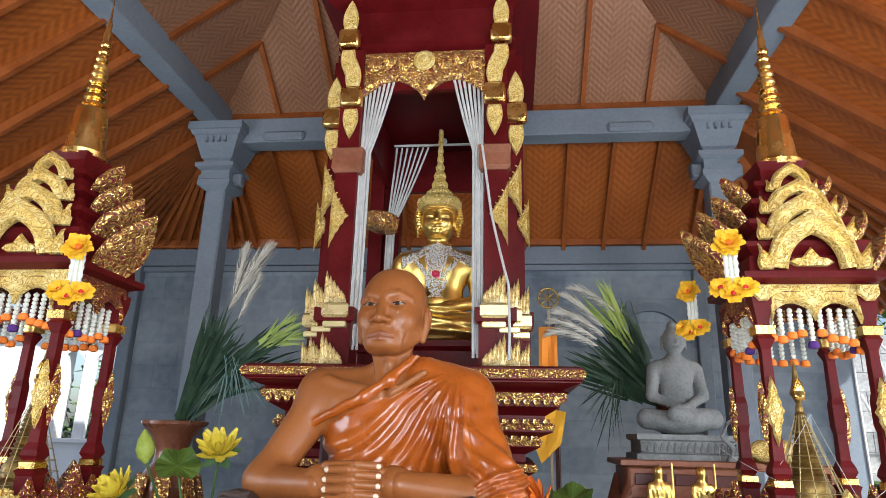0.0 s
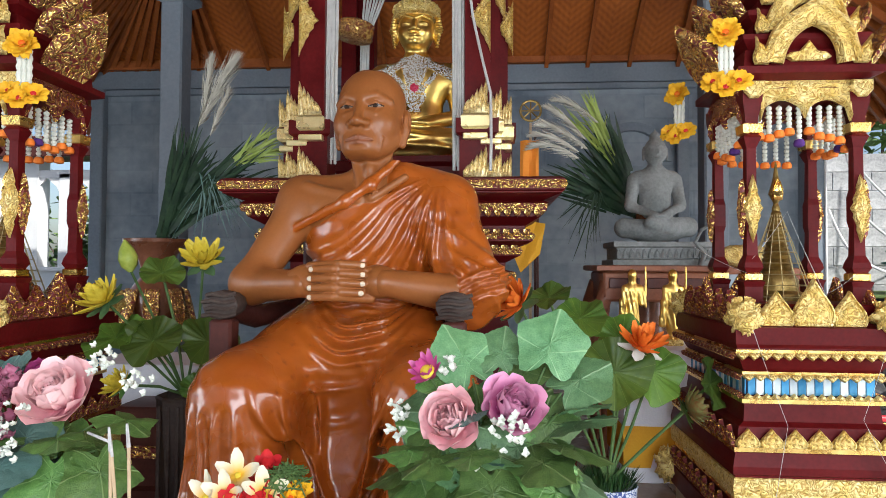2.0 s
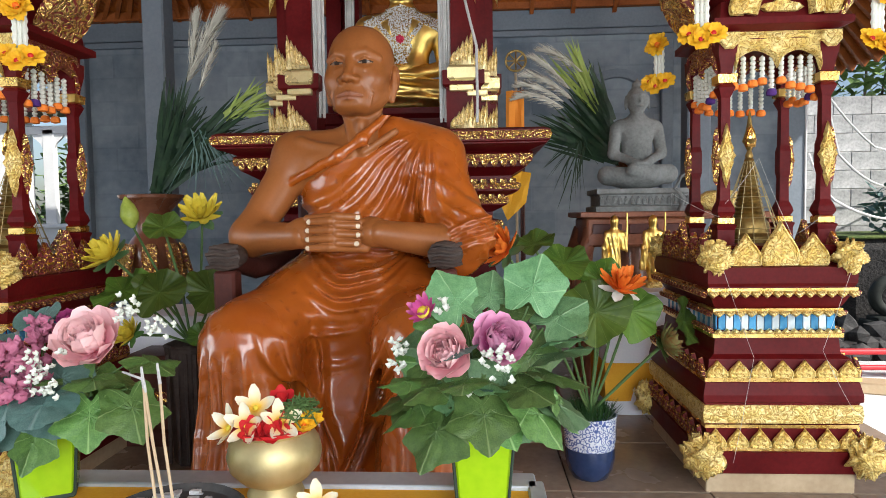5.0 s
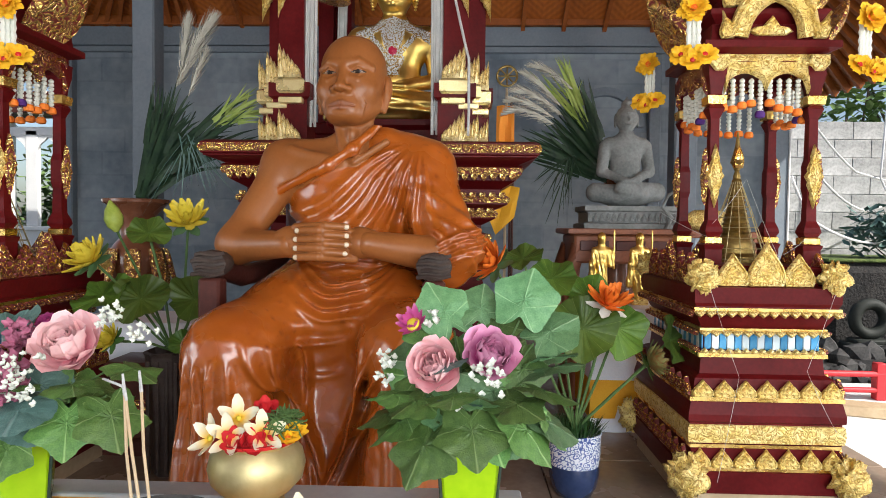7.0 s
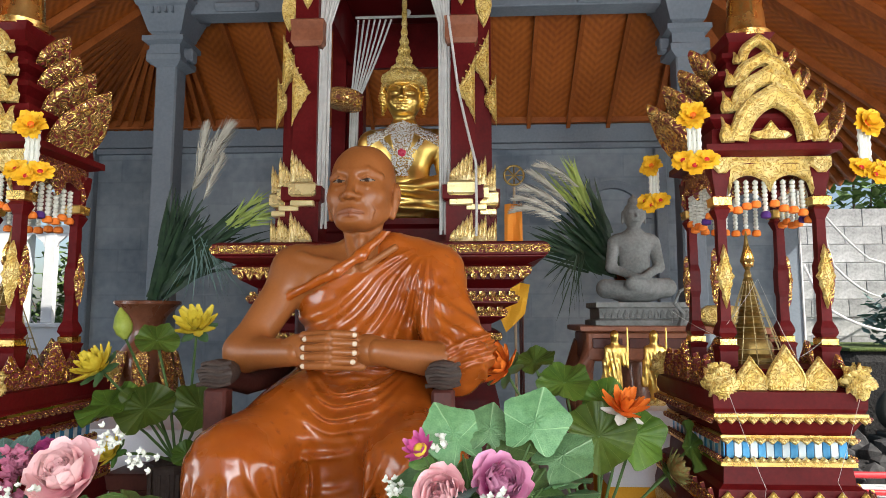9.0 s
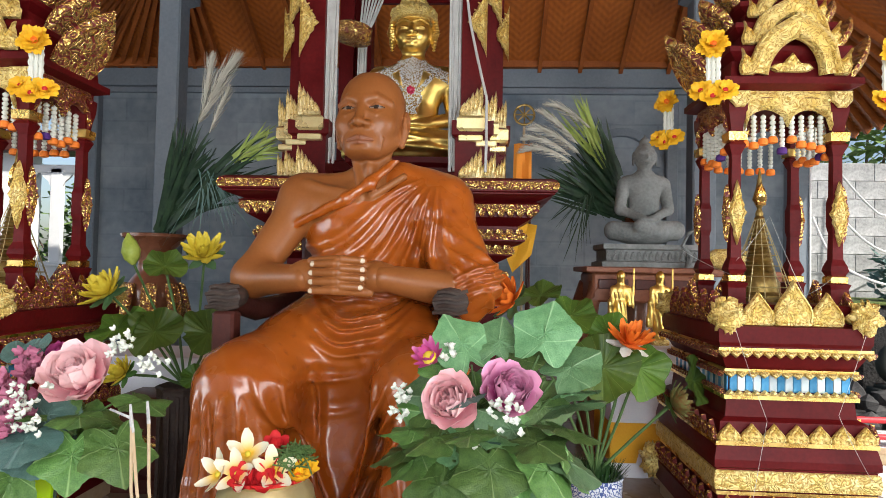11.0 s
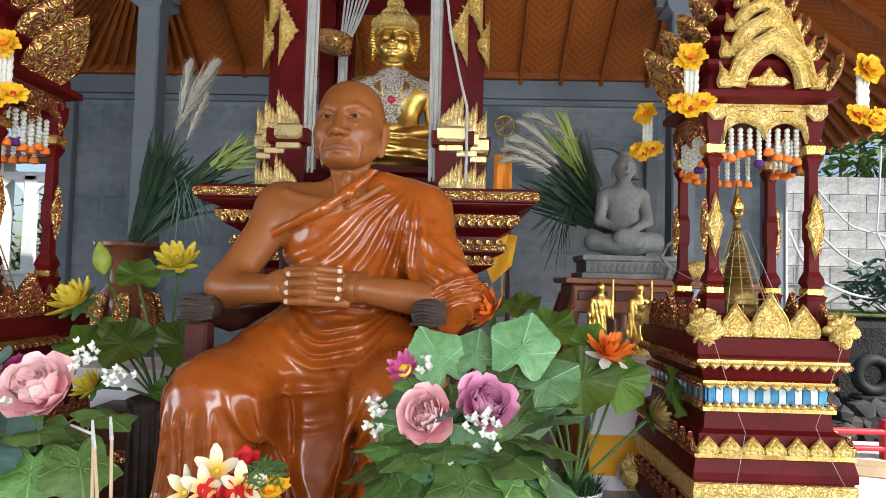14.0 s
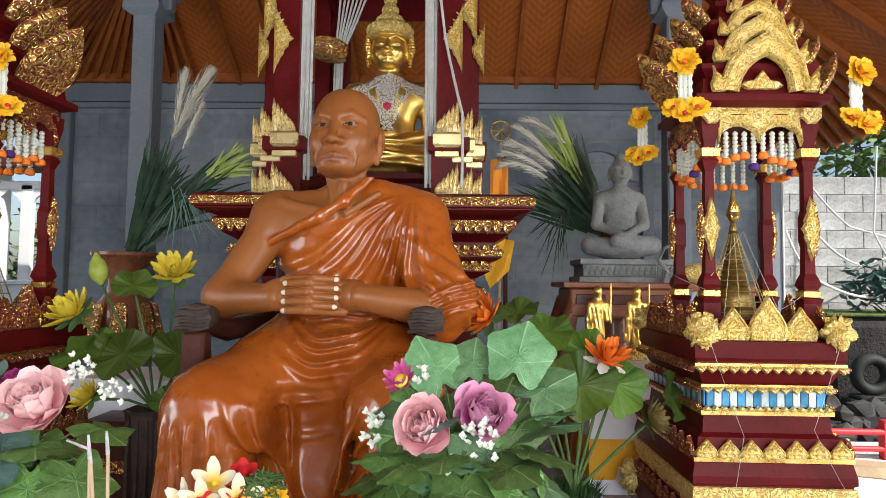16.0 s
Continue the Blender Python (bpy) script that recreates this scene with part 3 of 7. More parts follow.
def lower(name, a, b, ea, eb, count, fan, label):
    tops, bots = [], []
    ax = Vector(b) - Vector(a)
    for i in range(1, count):
        t = i / count
        top = Vector(lerp3(a, b, t))
        tops.append(top)
        e = Vector(eb) - Vector(ea)
        k = (top - Vector(ea)).dot(ax.normalized()) / e.dot(ax.normalized())
        bots.append(lerp3(ea, eb, k))
    k0 = (Vector(a) - Vector(ea)).dot(ax.normalized()) / (Vector(eb) - Vector(ea)).dot(ax.normalized())
    k1 = (Vector(b) - Vector(ea)).dot(ax.normalized()) / (Vector(eb) - Vector(ea)).dot(ax.normalized())
    for i in range(fan):
        tops += [a, b]
        bots += [lerp3(ea, eb, k0 * (i + 0.5) / fan), lerp3(ea, eb, 1 - (1 - k1) * (i + 0.5) / fan)]
    ceiling_panel(name, (a, b, eb, ea), MAT_DARK, tops, bots, label)


lower("ceiling_north", c_bl, c_br, e_bl, e_br, 11, 10, "varnished woven bamboo ceiling with dark rafters")
lower("ceiling_west", c_fl, c_bl, e_fl, e_bl, 11, 10, "varnished woven bamboo ceiling sloping to the eave")
lower("ceiling_east", c_br, c_fr, e_br, e_fr, 11, 10, "varnished woven bamboo ceiling sloping to the open side")
lower("ceiling_south", c_fr, c_fl, e_fr, e_fl, 11, 10, "varnished woven bamboo ceiling over the entrance")
for name, a, b in (("ceiling_upper_north", c_bl, c_br), ("ceiling_upper_west", c_fl, c_bl), ("ceiling_upper_east", c_br, c_fr), ("ceiling_upper_south", c_fr, c_fl)):
    a, b = Vector(a) + Vector((0, 0, 0.06)), Vector(b) + Vector((0, 0, 0.06))
    tops, bots = [], []
    for i in range(1, 8):
        t = i / 8
        foot = a.lerp(b, t)
        k = 1 - abs(2 * t - 1)
        tip = foot + (Vector(apex) - a.lerp(b, 0.5)) * k
        tops.append(tip)
        bots.append(foot)
    ceiling_panel(name, (Vector(apex) + (a - b) * 0.004, Vector(apex) + (b - a) * 0.004, b, a), MAT_PALE, tops, bots, "pale woven bamboo upper ceiling with slim rafters", 0.035, 0.035)
for name, c, s in (("trim_board_north", (-0.255, YB + 0.02, 3.39), (3.9, 0.05, 0.13)), ("trim_board_west", (XL - 0.02, 2.33, 3.49), (0.05, 4.1, 0.09)), ("trim_board_east", (XR + 0.02, 2.33, 3.49), (0.05, 4.1, 0.09))):
    slab(name, c, s, RAFTER, "brown timber board above the ring beam", "board", 0.003)


def column(x, y):
    """A blue-grey column with a stepped capital."""
    t = thing("column", "blue-grey painted column with a stepped carved capital", "column", (x, y, 0), group="pavilion columns", kind="structure")
    part("shaft", box((0, 0, 1.38), (0.16, 0.16, 2.76), 0.012), CONCRETE, t, smooth=False)
    part("neck_block", moulding([(0.0, 2.70), (0.05, 2.74), (0.05, 2.78), (0.035, 2.79), (0.035, 2.86), (0.075, 2.88), (0.075, 2.915), (0.02, 2.92)], 0.08, 0.08), CONCRETE, t, smooth=False)
    part("capital", moulding([(0.02, 2.92), (0.03, 2.95), (0.045, 2.96), (0.1, 3.13), (0.115, 3.14), (0.125, 3.17), (0.14, 3.175), (0.14, 3.235)], 0.08, 0.08), CONCRETE, t, smooth=False)
    part("corbel", box((0.0, 0, 2.81), (0.36, 0.09, 0.1), 0.012), CONCRETE, t, smooth=False)
    for i in range(4):
        for k in (-1, 1):
            part("dentil", box((-0.075 + 0.05 * i, k * 0.165, 3.1), (0.022, 0.05, 0.045), 0.003), CONCRETE, t, smooth=False)
    return t


column(-2.14, 4.36)
column(1.66, 4.36)
column(-2.14, 0.3)
column(1.66, 0.3)
slab("beam_north", (-0.24, 4.36, 3.21), (3.7, 0.17, 0.21), CONCRETE, "blue-grey painted concrete ring beam", "beam", 0.008)
slab("beam_south", (-0.24, 0.3, 3.33), (3.9, 0.17, 0.2), CONCRETE, "blue-grey painted concrete ring beam", "beam", 0.008)
slab("beam_west", (-2.2, 2.33, 3.34), (0.17, 4.2, 0.2), CONCRETE, "blue-grey painted concrete ring beam", "beam", 0.008)
slab("beam_east", (1.72, 2.33, 3.34), (0.17, 4.2, 0.2), CONCRETE, "blue-grey painted concrete ring beam", "beam", 0.008)
for sx, cx in ((1, -1.62), (-1, 1.05)):
    slab("beam_bracket", (cx, 4.27, 3.15), (0.34, 0.06, 0.075), CONCRETE, "carved bracket under the ring beam", "bracket", 0.02)

# the neighbouring house with its white window
house = thing("house", "white plastered house with a double casement window", "house", (0, 0, 0))
part("wall", box((-6.1, 7.1, 0.1), (6.2, 0.2, 1.3), 0), WHITE_PAINT, house, smooth=False)
part("wall", box((-7.4, 7.1, 1.4), (4.5, 0.2, 1.31), 0), WHITE_PAINT, house, smooth=False)
part("eave", box((-6.1, 7.05, 2.17), (6.2, 0.4, 0.24), 0.01), WOOD_DARK, house, "dark timber eave")
win = part("window", box((-4.67, 7.03, 0.755), (1.5, 0.12, 0.05), 0.006), WHITE_PAINT, house, "white painted casement window")
for x, w in ((-5.24, 0.08), (-4.84, 0.14), (-4.48, 0.1), (-4.12, 0.1)):
    part("window_frame", box((x, 7.05, 1.33), (w, 0.07, 1.1), 0.008), WHITE_PAINT, win)
part("window_frame", box((-4.55, 7.05, 1.87), (1.3, 0.07, 0.1), 0.008), WHITE_PAINT, win)
for x0, x1 in ((-5.2, -4.91), (-4.77, -4.53), (-4.43, -4.17)):
    for e, d in ((x0, 1), (x1, -1)):
        part("arched_corner", plate([(e, 1.83), (e, 1.66), (e + d * 0.03, 1.72), (e + d * 0.09, 1.77), (e + d * 0.14, 1.83)][::-d], 0.04, ((1.0, 0.5),)), WHITE_PAINT, win, at=pose(0, 7.05, 0), smooth=False)

# the block wall of the yard
# the glare of sunlit floor is put into this paving's near-white colour
slab("pavement_east", (2.6, 0.9, -0.115), (2.06, 5.0, 0.2), surface("sunlit_look_paving", (0.66, 0.67, 0.68), (0.76, 0.77, 0.78), 0.3, 0, 2.5, 40, 0.1), "paving along the open side, whitened to look sunlit", "pavement", 0.004)
slab("footing", (1.76, 4.36, -0.1), (0.36, 0.4, 0.2), CONCRETE, "blue-grey footing under the column", "footing", 0.01)
yard = slab("wall_yard", (5.7, 7.12, 0.82), (5.4, 0.2, 2.4), MORTAR, "weathered grey concrete block wall in the yard")


# ---- throne ----
TX = -0.26
throne = thing("throne", "maroon lacquered throne canopy with gilded carving behind the statue", "throne", (TX, 0, 0))
TY = 3.2
prof = [(0.10, 0.0), (0.10, 0.07), (0.05, 0.09), (0.05, 0.16), (0.0, 0.18), (0.0, 0.24), (-0.10, 0.28), (-0.12, 0.36), (-0.14, 0.5), (-0.17, 0.62), (-0.17, 0.74), (-0.13, 0.76), (-0.13, 0.79), (-0.17, 0.8), (-0.17, 0.83), (-0.11, 0.86), (-0.11, 0.90), (-0.06, 0.92), (-0.06, 0.955), (-0.09, 0.96), (-0.09, 0.985), (-0.03, 1.02), (-0.03, 1.06), (0.0, 1.075), (-0.02, 1.085), (0.05, 1.11), (0.05, 1.115), (0.06, 1.12), (0.06, 1.165), (0.04, 1.175)]
part("altar", moulding(prof, 0.645, 0.69, c=(0, TY)), MAROON, throne, smooth=False)
for o, z, h in ((0.063, 1.143, 0.034), (-0.008, 1.06, 0.038), (-0.055, 0.94, 0.026), (-0.105, 0.88, 0.03), (-0.128, 0.776, 0.03), (-0.165, 0.70, 0.06), (0.003, 0.21, 0.04)):
    band = part("gilded_band", moulding([(o - 0.02, z - h / 2), (o, z - h / 2), (o + 0.006, z), (o, z + h / 2), (o - 0.02, z + h / 2)], 0.645, 0.69, c=(0, TY)), GILT, throne, "gilded carved band", smooth=False)
drop = mesh_of(plate(leaf_outline(0.034, -0.03, 4), 0.008), "petal", GILT)
for z, hw, y in ((1.045, 0.62, 2.525), (0.97, 0.58, 2.565), (0.905, 0.53, 2.61)):
    n = int(hw * 2 / 0.04)
    for i in range(n):
        part("petal", drop, None, throne, at=pose(-hw + (i + 0.5) * 2 * hw / n, y - 0.014, z))


def corner_leaf(w, h, sx):
    """A gilded leaf that fills a post's outer corner: a straight outer edge, a point inwards, carved in nested tiers."""
    n = 9
    pts = [(0.0, h)]
    for k in range(1, 2 * n):
        f = 1 - abs(k / n - 1)
        pts.append((-sx * w * (f ** 1.25) * (1.0 if k % 2 else 0.86), h * (1 - k / n)))
    pts.append((0.0, -h))
    bm = plate(pts if sx > 0 else pts[::-1], 0.016, ((1.0, 0.1), (0.84, 0.9), (0.74, 0.35), (0.60, 0.95), (0.50, 0.4), (0.34, 1.0), (0.24, 0.5)), centre=(-sx * w * 0.22, 0.0))
    for k in range(7):
        z = h * (0.62 - 0.2 * k)
        f = max(0.1, 1 - abs(z) / h)
        tube([(-sx * w * f * 0.85, -0.012, z + 0.10 * h), (-sx * w * f * 0.4, -0.017, z + 0.02 * h), (-sx * w * 0.04, -0.012, z - 0.08 * h)], 0.0035, 5, bm, 0.002)
    return bm


def half_flame(w, h, sx):
    """A carved flame rising to the outer side: curled tongues one behind the other, the tallest at the back."""
    bm = plate([(sx * x * w, z * h) for x, z in ((-0.5, 0.0), (0.5, 0.0), (0.5, 0.62), (0.34, 0.5), (0.1, 0.3), (-0.2, 0.16), (-0.5, 0.1))][::sx], 0.006, ((1.0, 0.5),))
    for k in range(5):
        x0, top = -0.40 + 0.185 * k, 0.36 + 0.15 * k
        wid = 0.25
        side_a, side_b = [], []
        for i in range(8):
            t = i / 7
            cx_ = x0 + 0.12 * t
            hw = wid * 0.5 * (1 - t ** 3.5) * (0.72 + 0.45 * math.sin(math.pi * t))
            side_a.append((sx * min(cx_ + hw, 0.52) * w, t * top * h))
            side_b.append((sx * (cx_ - hw) * w, t * top * h))
        pts = side_a + side_b[-2::-1]
        tongue = plate(pts if sx > 0 else pts[::-1], 0.014, ((1.0, 0.2), (0.7, 1.0), (0.45, 0.45), (0.2, 0.8)))
        bmesh.ops.translate(tongue, verts=tongue.verts, vec=(0, -0.004 * (4 - k) * 0.6, 0))
        me_ = bpy.data.meshes.new("tongue")
        tongue.to_mesh(me_)
        tongue.free()
        bm.from_mesh(me_)
        bpy.data.meshes.remove(me_)
    return bm


def throne_corner(sx, sy):
    """A redented corner post: three stepped shafts on a flame-trimmed base."""
    cx, cy = sx * 0.36, TY + sy * 0.53
    for dx, dy, w in ((sx * 0.035, 0.0, 0.11), (sx * 0.078, sy * -0.05, 0.09), (-sx * 0.006, sy * 0.045, 0.108)):
        part("post", moulding([(0.02, 1.17), (0.02, 1.36), (0.035, 1.37), (0.035, 1.43), (0.0, 1.44), (-0.002, 2.75)], w / 2, w / 2, c=(cx + dx, cy + dy)), MAROON, throne, smooth=False)
    if sy > 0:
        return
    fy = cy - 0.1
    for k, (dx, dy, w) in enumerate(((-sx * 0.014, -0.028, 0.098), (sx * 0.052, 0.0, 0.085), (sx * 0.102, 0.03, 0.07))):
        drop_ = 0.018 * k
        part("gilded_block", moulding([(0.0, 1.382 - drop_), (0.010, 1.392 - drop_), (0.010, 1.435 - drop_), (0.0, 1.447 - drop_)], w / 2, 0.035, c=(cx + dx, fy + dy + 0.02)), GOLD_PALE, throne, "bright pale gold stepped block", smooth=False)
        part("gilded_block", box((cx + dx, fy + dy + 0.015, 1.352 - drop_), (w * 1.05, 0.075, 0.026), 0.004), GOLD_PALE, throne, smooth=False)
        for z, h in ((1.444 - drop_, 0.15 - 0.010 * k), (1.18, 0.14 - 0.014 * k)):
            part("flame", half_flame(w, h, sx), GILT_FLAME, throne, "pale gold carved flame", at=pose(cx + dx, fy + dy - 0.024, z))
    for z, dx, dy, s in ((1.86, sx * 0.002, -0.04, 1.0), (2.00, sx * 0.065, 0.012, 1.0), (1.84, sx * 0.108, 0.05, 0.8)):
        part("gilded_leaf", corner_leaf(0.085 * s, 0.155 * s, sx), GILT_PALE, throne, "gold carved corner leaf", at=pose(cx + dx + sx * 0.046 * s, fy + 0.027 + dy, z))
    for z, dx, dy in ((2.46, -sx * 0.012, -0.03), (2.38, sx * 0.088, 0.03), (2.79, sx * 0.02, -0.03)):
        part("gilded_leaf", plate(leaf_outline(0.09, 0.17, 6, 0.3), 0.016), GILT_PALE, throne, at=pose(cx + dx, fy + 0.02 + dy, z + 0.075))
        part("gilded_leaf", plate(leaf_outline(0.085, -0.16, 6, 0.3), 0.016), GILT_PALE, throne, at=pose(cx + dx, fy + 0.02 + dy, z - 0.05))
        part("gilded_collar", box((cx + dx, fy + 0.02 + dy, z + 0.012), (0.105, 0.06, 0.10), 0.012), GOLD, throne, "gold collar")
    part("cloth_wrap", moulding([(0.0, 2.08), (0.012, 2.10), (0.01, 2.16), (0.014, 2.20), (0.0, 2.21)], 0.062, 0.062, c=(cx - sx * 0.012, cy - 0.045)), WOOD_RED, throne, "orange-brown cloth band", smooth=False)


for sx in (-1, 1):
    for sy in (-1, 1):
        throne_corner(sx, sy)
part("entablature", moulding([(-0.1, 2.70), (-0.02, 2.72), (0.0, 2.76), (0.03, 2.78), (0.03, 2.81), (0.0, 2.83), (0.02, 3.0), (0.09, 3.03), (0.09, 3.08), (0.16, 3.12), (0.16, 3.2), (0.1, 3.22), (-0.05, 3.4), (-0.05, 3.5), (0.0, 3.52), (-0.12, 3.7), (-0.16, 3.95)], 0.42, 0.56, c=(0.0, TY)), MAROON, throne, smooth=False)
for sy in (-1, 1):
    part("lintel", box((0, TY + sy * 0.56, 2.64), (0.62, 0.04, 0.2)), MAROON, throne, smooth=False)
scal = [(-0.3 + 0.6 * i / 24, 2.50 + 0.085 * abs(math.sin(math.pi * (i / 12)))) for i in range(25)]
scal[12] = (0.0, 2.475)
part("valance", ribbon([(x, 2.74) for x, z in scal], scal, 0.03), GILT, throne, "gilded scalloped valance", at=pose(0.0, TY - 0.585, 0))
part("rosette", lathe([(0.05, 0.0), (0.055, 0.012), (0.04, 0.02), (0.03, 0.016), (0.012, 0.03)], 14), GILT_PALE, throne, at=pose(0, TY - 0.61, 2.68, 90))
for sx in (-1, 1):
    for k in range(3):
        part("scroll", lathe([(0.034, 0.0), (0.036, 0.012), (0.022, 0.022), (0.018, 0.012), (0.006, 0.02)], 12), GILT, throne, at=pose(sx * (0.1 + 0.075 * k), TY - 0.612, 2.66 + 0.025 * (k % 2), 90))
part("back_curtain", moulding([(0.0, 2.42), (0.0, 2.75)], 0.34, 0.015, c=(0, TY + 0.5)), MAROON, throne, "dark maroon back valance", smooth=False)
part("side_panel", box((-0.36, TY, 2.58), (0.03, 0.95, 0.3)), MAROON, throne, smooth=False)
part("side_panel", box((0.36, TY, 2.58), (0.03, 0.95, 0.3)), MAROON, throne, smooth=False)
part("seat_block", moulding([(0.03, 1.17), (0.03, 1.22), (0.0, 1.24), (0.0, 1.31), (0.03, 1.33), (0.03, 1.36)], 0.27, 0.22, c=(0, 3.28)), MAROON, throne, smooth=False)


def curtain(name, starts, gather, foot, r, label):
    """Cords that hang from a rail, gathered to one side and falling as a bundle."""
    t = thing(name, label, "curtain", (0, 0, 0), group="cord curtains")
    for i, p in enumerate(starts):
        g = Vector(gather) + Vector((0.012 * (i - len(starts) / 2) * 0.6, 0.006 * (i % 2), 0))
        f = Vector(foot) + Vector((0.0065 * (i - len(starts) / 2), 0.01 * (i % 3), 0.02 * (i % 3)))
        pts = arc(p, g, 0.02, 5) + arc(g, f, 0.0, 4)[1:]
        part("cord", tube(pts, r, 6), STRING, t)
    return t


curtain("cord_curtain", [(-0.55 + 0.023 * i, 2.62, 2.60) for i in range(7)], (-0.532, 2.61, 2.2), (-0.535, 2.6, 1.25), 0.0068, "white cotton cord curtain gathered beside the post")
curtain("cord_curtain", [(-0.115 + 0.024 * i, 2.62, 2.60) for i in range(7)], (0.012, 2.61, 2.2), (0.018, 2.6, 1.22), 0.0068, "white cotton cord curtain gathered beside the post")
curtain("cord_curtain", [(-0.545 + 0.033 * i, 3.44, 2.62) for i in range(7)], (-0.56, 3.46, 2.13), (-0.57, 3.45, 1.40), 0.0062, "white cotton cord curtain gathered by a gold ring")
curtain("cord_curtain", [(-0.05 + 0.025 * i, 3.44, 2.62) for i in range(4)], (0.07, 3.46, 2.1), (0.08, 3.45, 1.42), 0.0062, "white cotton cord curtain at the back of the throne")
solid("hanging_cord", tube(arc((0.03, 2.55, 2.2), (0.075, 2.53, 1.85), 0.0, 3) + arc((0.075, 2.53, 1.85), (0.15, 2.43, 1.5), 0.01, 4)[1:] + [(0.152, 2.42, 1.3), (0.15, 2.41, 1.19)], 0.006, 7), STRING, "twisted white cotton rope hanging before the post", "rope")
rail = thing("curtain_rail", "thin white curtain rail with a ball end", "rail", (0, 0, 0))
part("rod", tube([(-0.56, 3.43, 2.63), (0.1, 3.43, 2.63)], 0.008, 8), STRING, rail)
part("ball", lathe([(0.004, -0.02), (0.016, -0.012), (0.02, 0.0), (0.016, 0.012), (0.004, 0.02)], 12), WHITE_PAINT, rail, at=pose(-0.245, 3.4, 2.64))
solid("curtain_ring", lathe([(0.085, 0.0), (0.095, 0.008), (0.088, 0.02), (0.094, 0.03), (0.094, 0.055), (0.088, 0.065), (0.096, 0.076), (0.085, 0.084)], 20), GILT, "gold carved ring round the cord curtain", "ring", at=pose(-0.55, 3.1, 1.97, 0, 8, 0))


# ---- statues ----
def rotated(P, c, yaw, pitch=0.0):
    """Points seen from a frame at c that is turned by yaw about z, then pitched about x."""
    x, y, z = P[0] - c[0], P[1] - c[1], P[2] - c[2]
    a = radians(yaw)
    x, y = x * math.cos(a) + y * math.sin(a), -x * math.sin(a) + y * math.cos(a)
    b = radians(pitch)
    y, z = y * math.cos(b) + z * math.sin(b), -y * math.sin(b) + z * math.cos(b)
    return x, y, z


HEAD = (-0.214, 1.825, 1.268)
HEAD_SIZE = 1.09


def head_skin(*P):
    Q = tuple(q / HEAD_SIZE for q in rotated(P, HEAD, -8, -5))
    skull = blend([ell(Q, (0, 0.014, 0.042), (0.091, 0.108, 0.094)), ell(Q, (0, -0.008, -0.02), (0.081, 0.086, 0.095)), ell(Q, (0, -0.03, -0.074), (0.054, 0.058, 0.053))], 0.045)
    Q = (Q[0], Q[1], Q[2] + 0.015)
    ax = np.abs(Q[0])
    S = (ax, Q[1], Q[2])
    brow = smin(cone(S, (0.008, -0.092, 0.044), (0.042, -0.086, 0.046), 0.0035, 0.005), cone(S, (0.042, -0.086, 0.046), (0.076, -0.060, 0.034), 0.005, 0.004), 0.01)
    cheek = ell(S, (0.056, -0.052, -0.024), (0.028, 0.030, 0.032))
    jaw = cone(S, (0.032, -0.056, -0.096), (0.070, 0.004, -0.056), 0.018, 0.016)
    f = blend([skull, cheek, jaw], 0.034)
    f = smin(f, ell(Q, (0, -0.076, -0.100), (0.034, 0.022, 0.016)), 0.024)
    f = smin(f, ell(Q, (0, -0.082, -0.072), (0.036, 0.018, 0.024)), 0.02)
    f = smin(f, brow, 0.012)
    # sunken eyes, lids and bags
    f = -smin(-f, ell(S, (0.040, -0.101, 0.018), (0.026, 0.0185, 0.0135)), 0.010)
    f = smin(f, ell(S, (0.041, -0.067, 0.016), (0.022, 0.0195, 0.012)), 0.002)
    upper = smin(cone(S, (0.021, -0.084, 0.018), (0.041, -0.0865, 0.0262), 0.0036, 0.0046), cone(S, (0.041, -0.0865, 0.0262), (0.065, -0.071, 0.016), 0.0046, 0.0036), 0.003)
    under = smin(cone(S, (0.022, -0.083, 0.0125), (0.042, -0.0845, 0.0082), 0.0028, 0.0034), cone(S, (0.042, -0.0845, 0.0082), (0.063, -0.071, 0.0125), 0.0034, 0.003), 0.003)
    f = smin(f, smin(upper, under, 0.002), 0.003)
    f = smin(f, smin(cone(S, (0.020, -0.090, 0.000), (0.042, -0.088, -0.006), 0.003, 0.004), cone(S, (0.042, -0.088, -0.006), (0.066, -0.070, 0.000), 0.004, 0.0025), 0.004), 0.006)
    # broad nose with flared wings
    nose = blend([cone(Q, (0, -0.089, 0.030), (0, -0.116, -0.030), 0.008, 0.0135), ell(S, (0.0185, -0.100, -0.035), (0.0135, 0.015, 0.0105)), ell(Q, (0, -0.117, -0.033), (0.014, 0.012, 0.0105))], 0.009)
    f = smin(f, nose, 0.010)
    f = -smin(-f, ell(S, (0.010, -0.112, -0.0455), (0.006, 0.009, 0.004)), 0.003)
    # thin raised creases from the nose round the mouth
    f = smin(f, smin(cone(S, (0.042, -0.086, -0.034), (0.060, -0.074, -0.070), 0.0018, 0.0022), cone(S, (0.060, -0.074, -0.070), (0.048, -0.070, -0.104), 0.0022, 0.0015), 0.006), 0.006)
    f = -smin(-f, cone(S, (0.032, -0.100, -0.040), (0.046, -0.092, -0.066), 0.0010, 0.0006), 0.005)
    lips = smin(cone(S, (0.005, -0.102, -0.070), (0.032, -0.092, -0.076), 0.0058, 0.0026), cone(S, (0, -0.101, -0.086), (0.026, -0.092, -0.083), 0.0078, 0.0040), 0.002)
    f = smin(f, lips, 0.004)
    f = -smin(-f, cone(S, (0.0, -0.113, -0.0780), (0.036, -0.094, -0.0790), 0.0028, 0.0020), 0.002)
    f = -smin(-f, cone(Q, (-0.02, -0.106, -0.098), (0.02, -0.106, -0.098), 0.004, 0.004), 0.008)
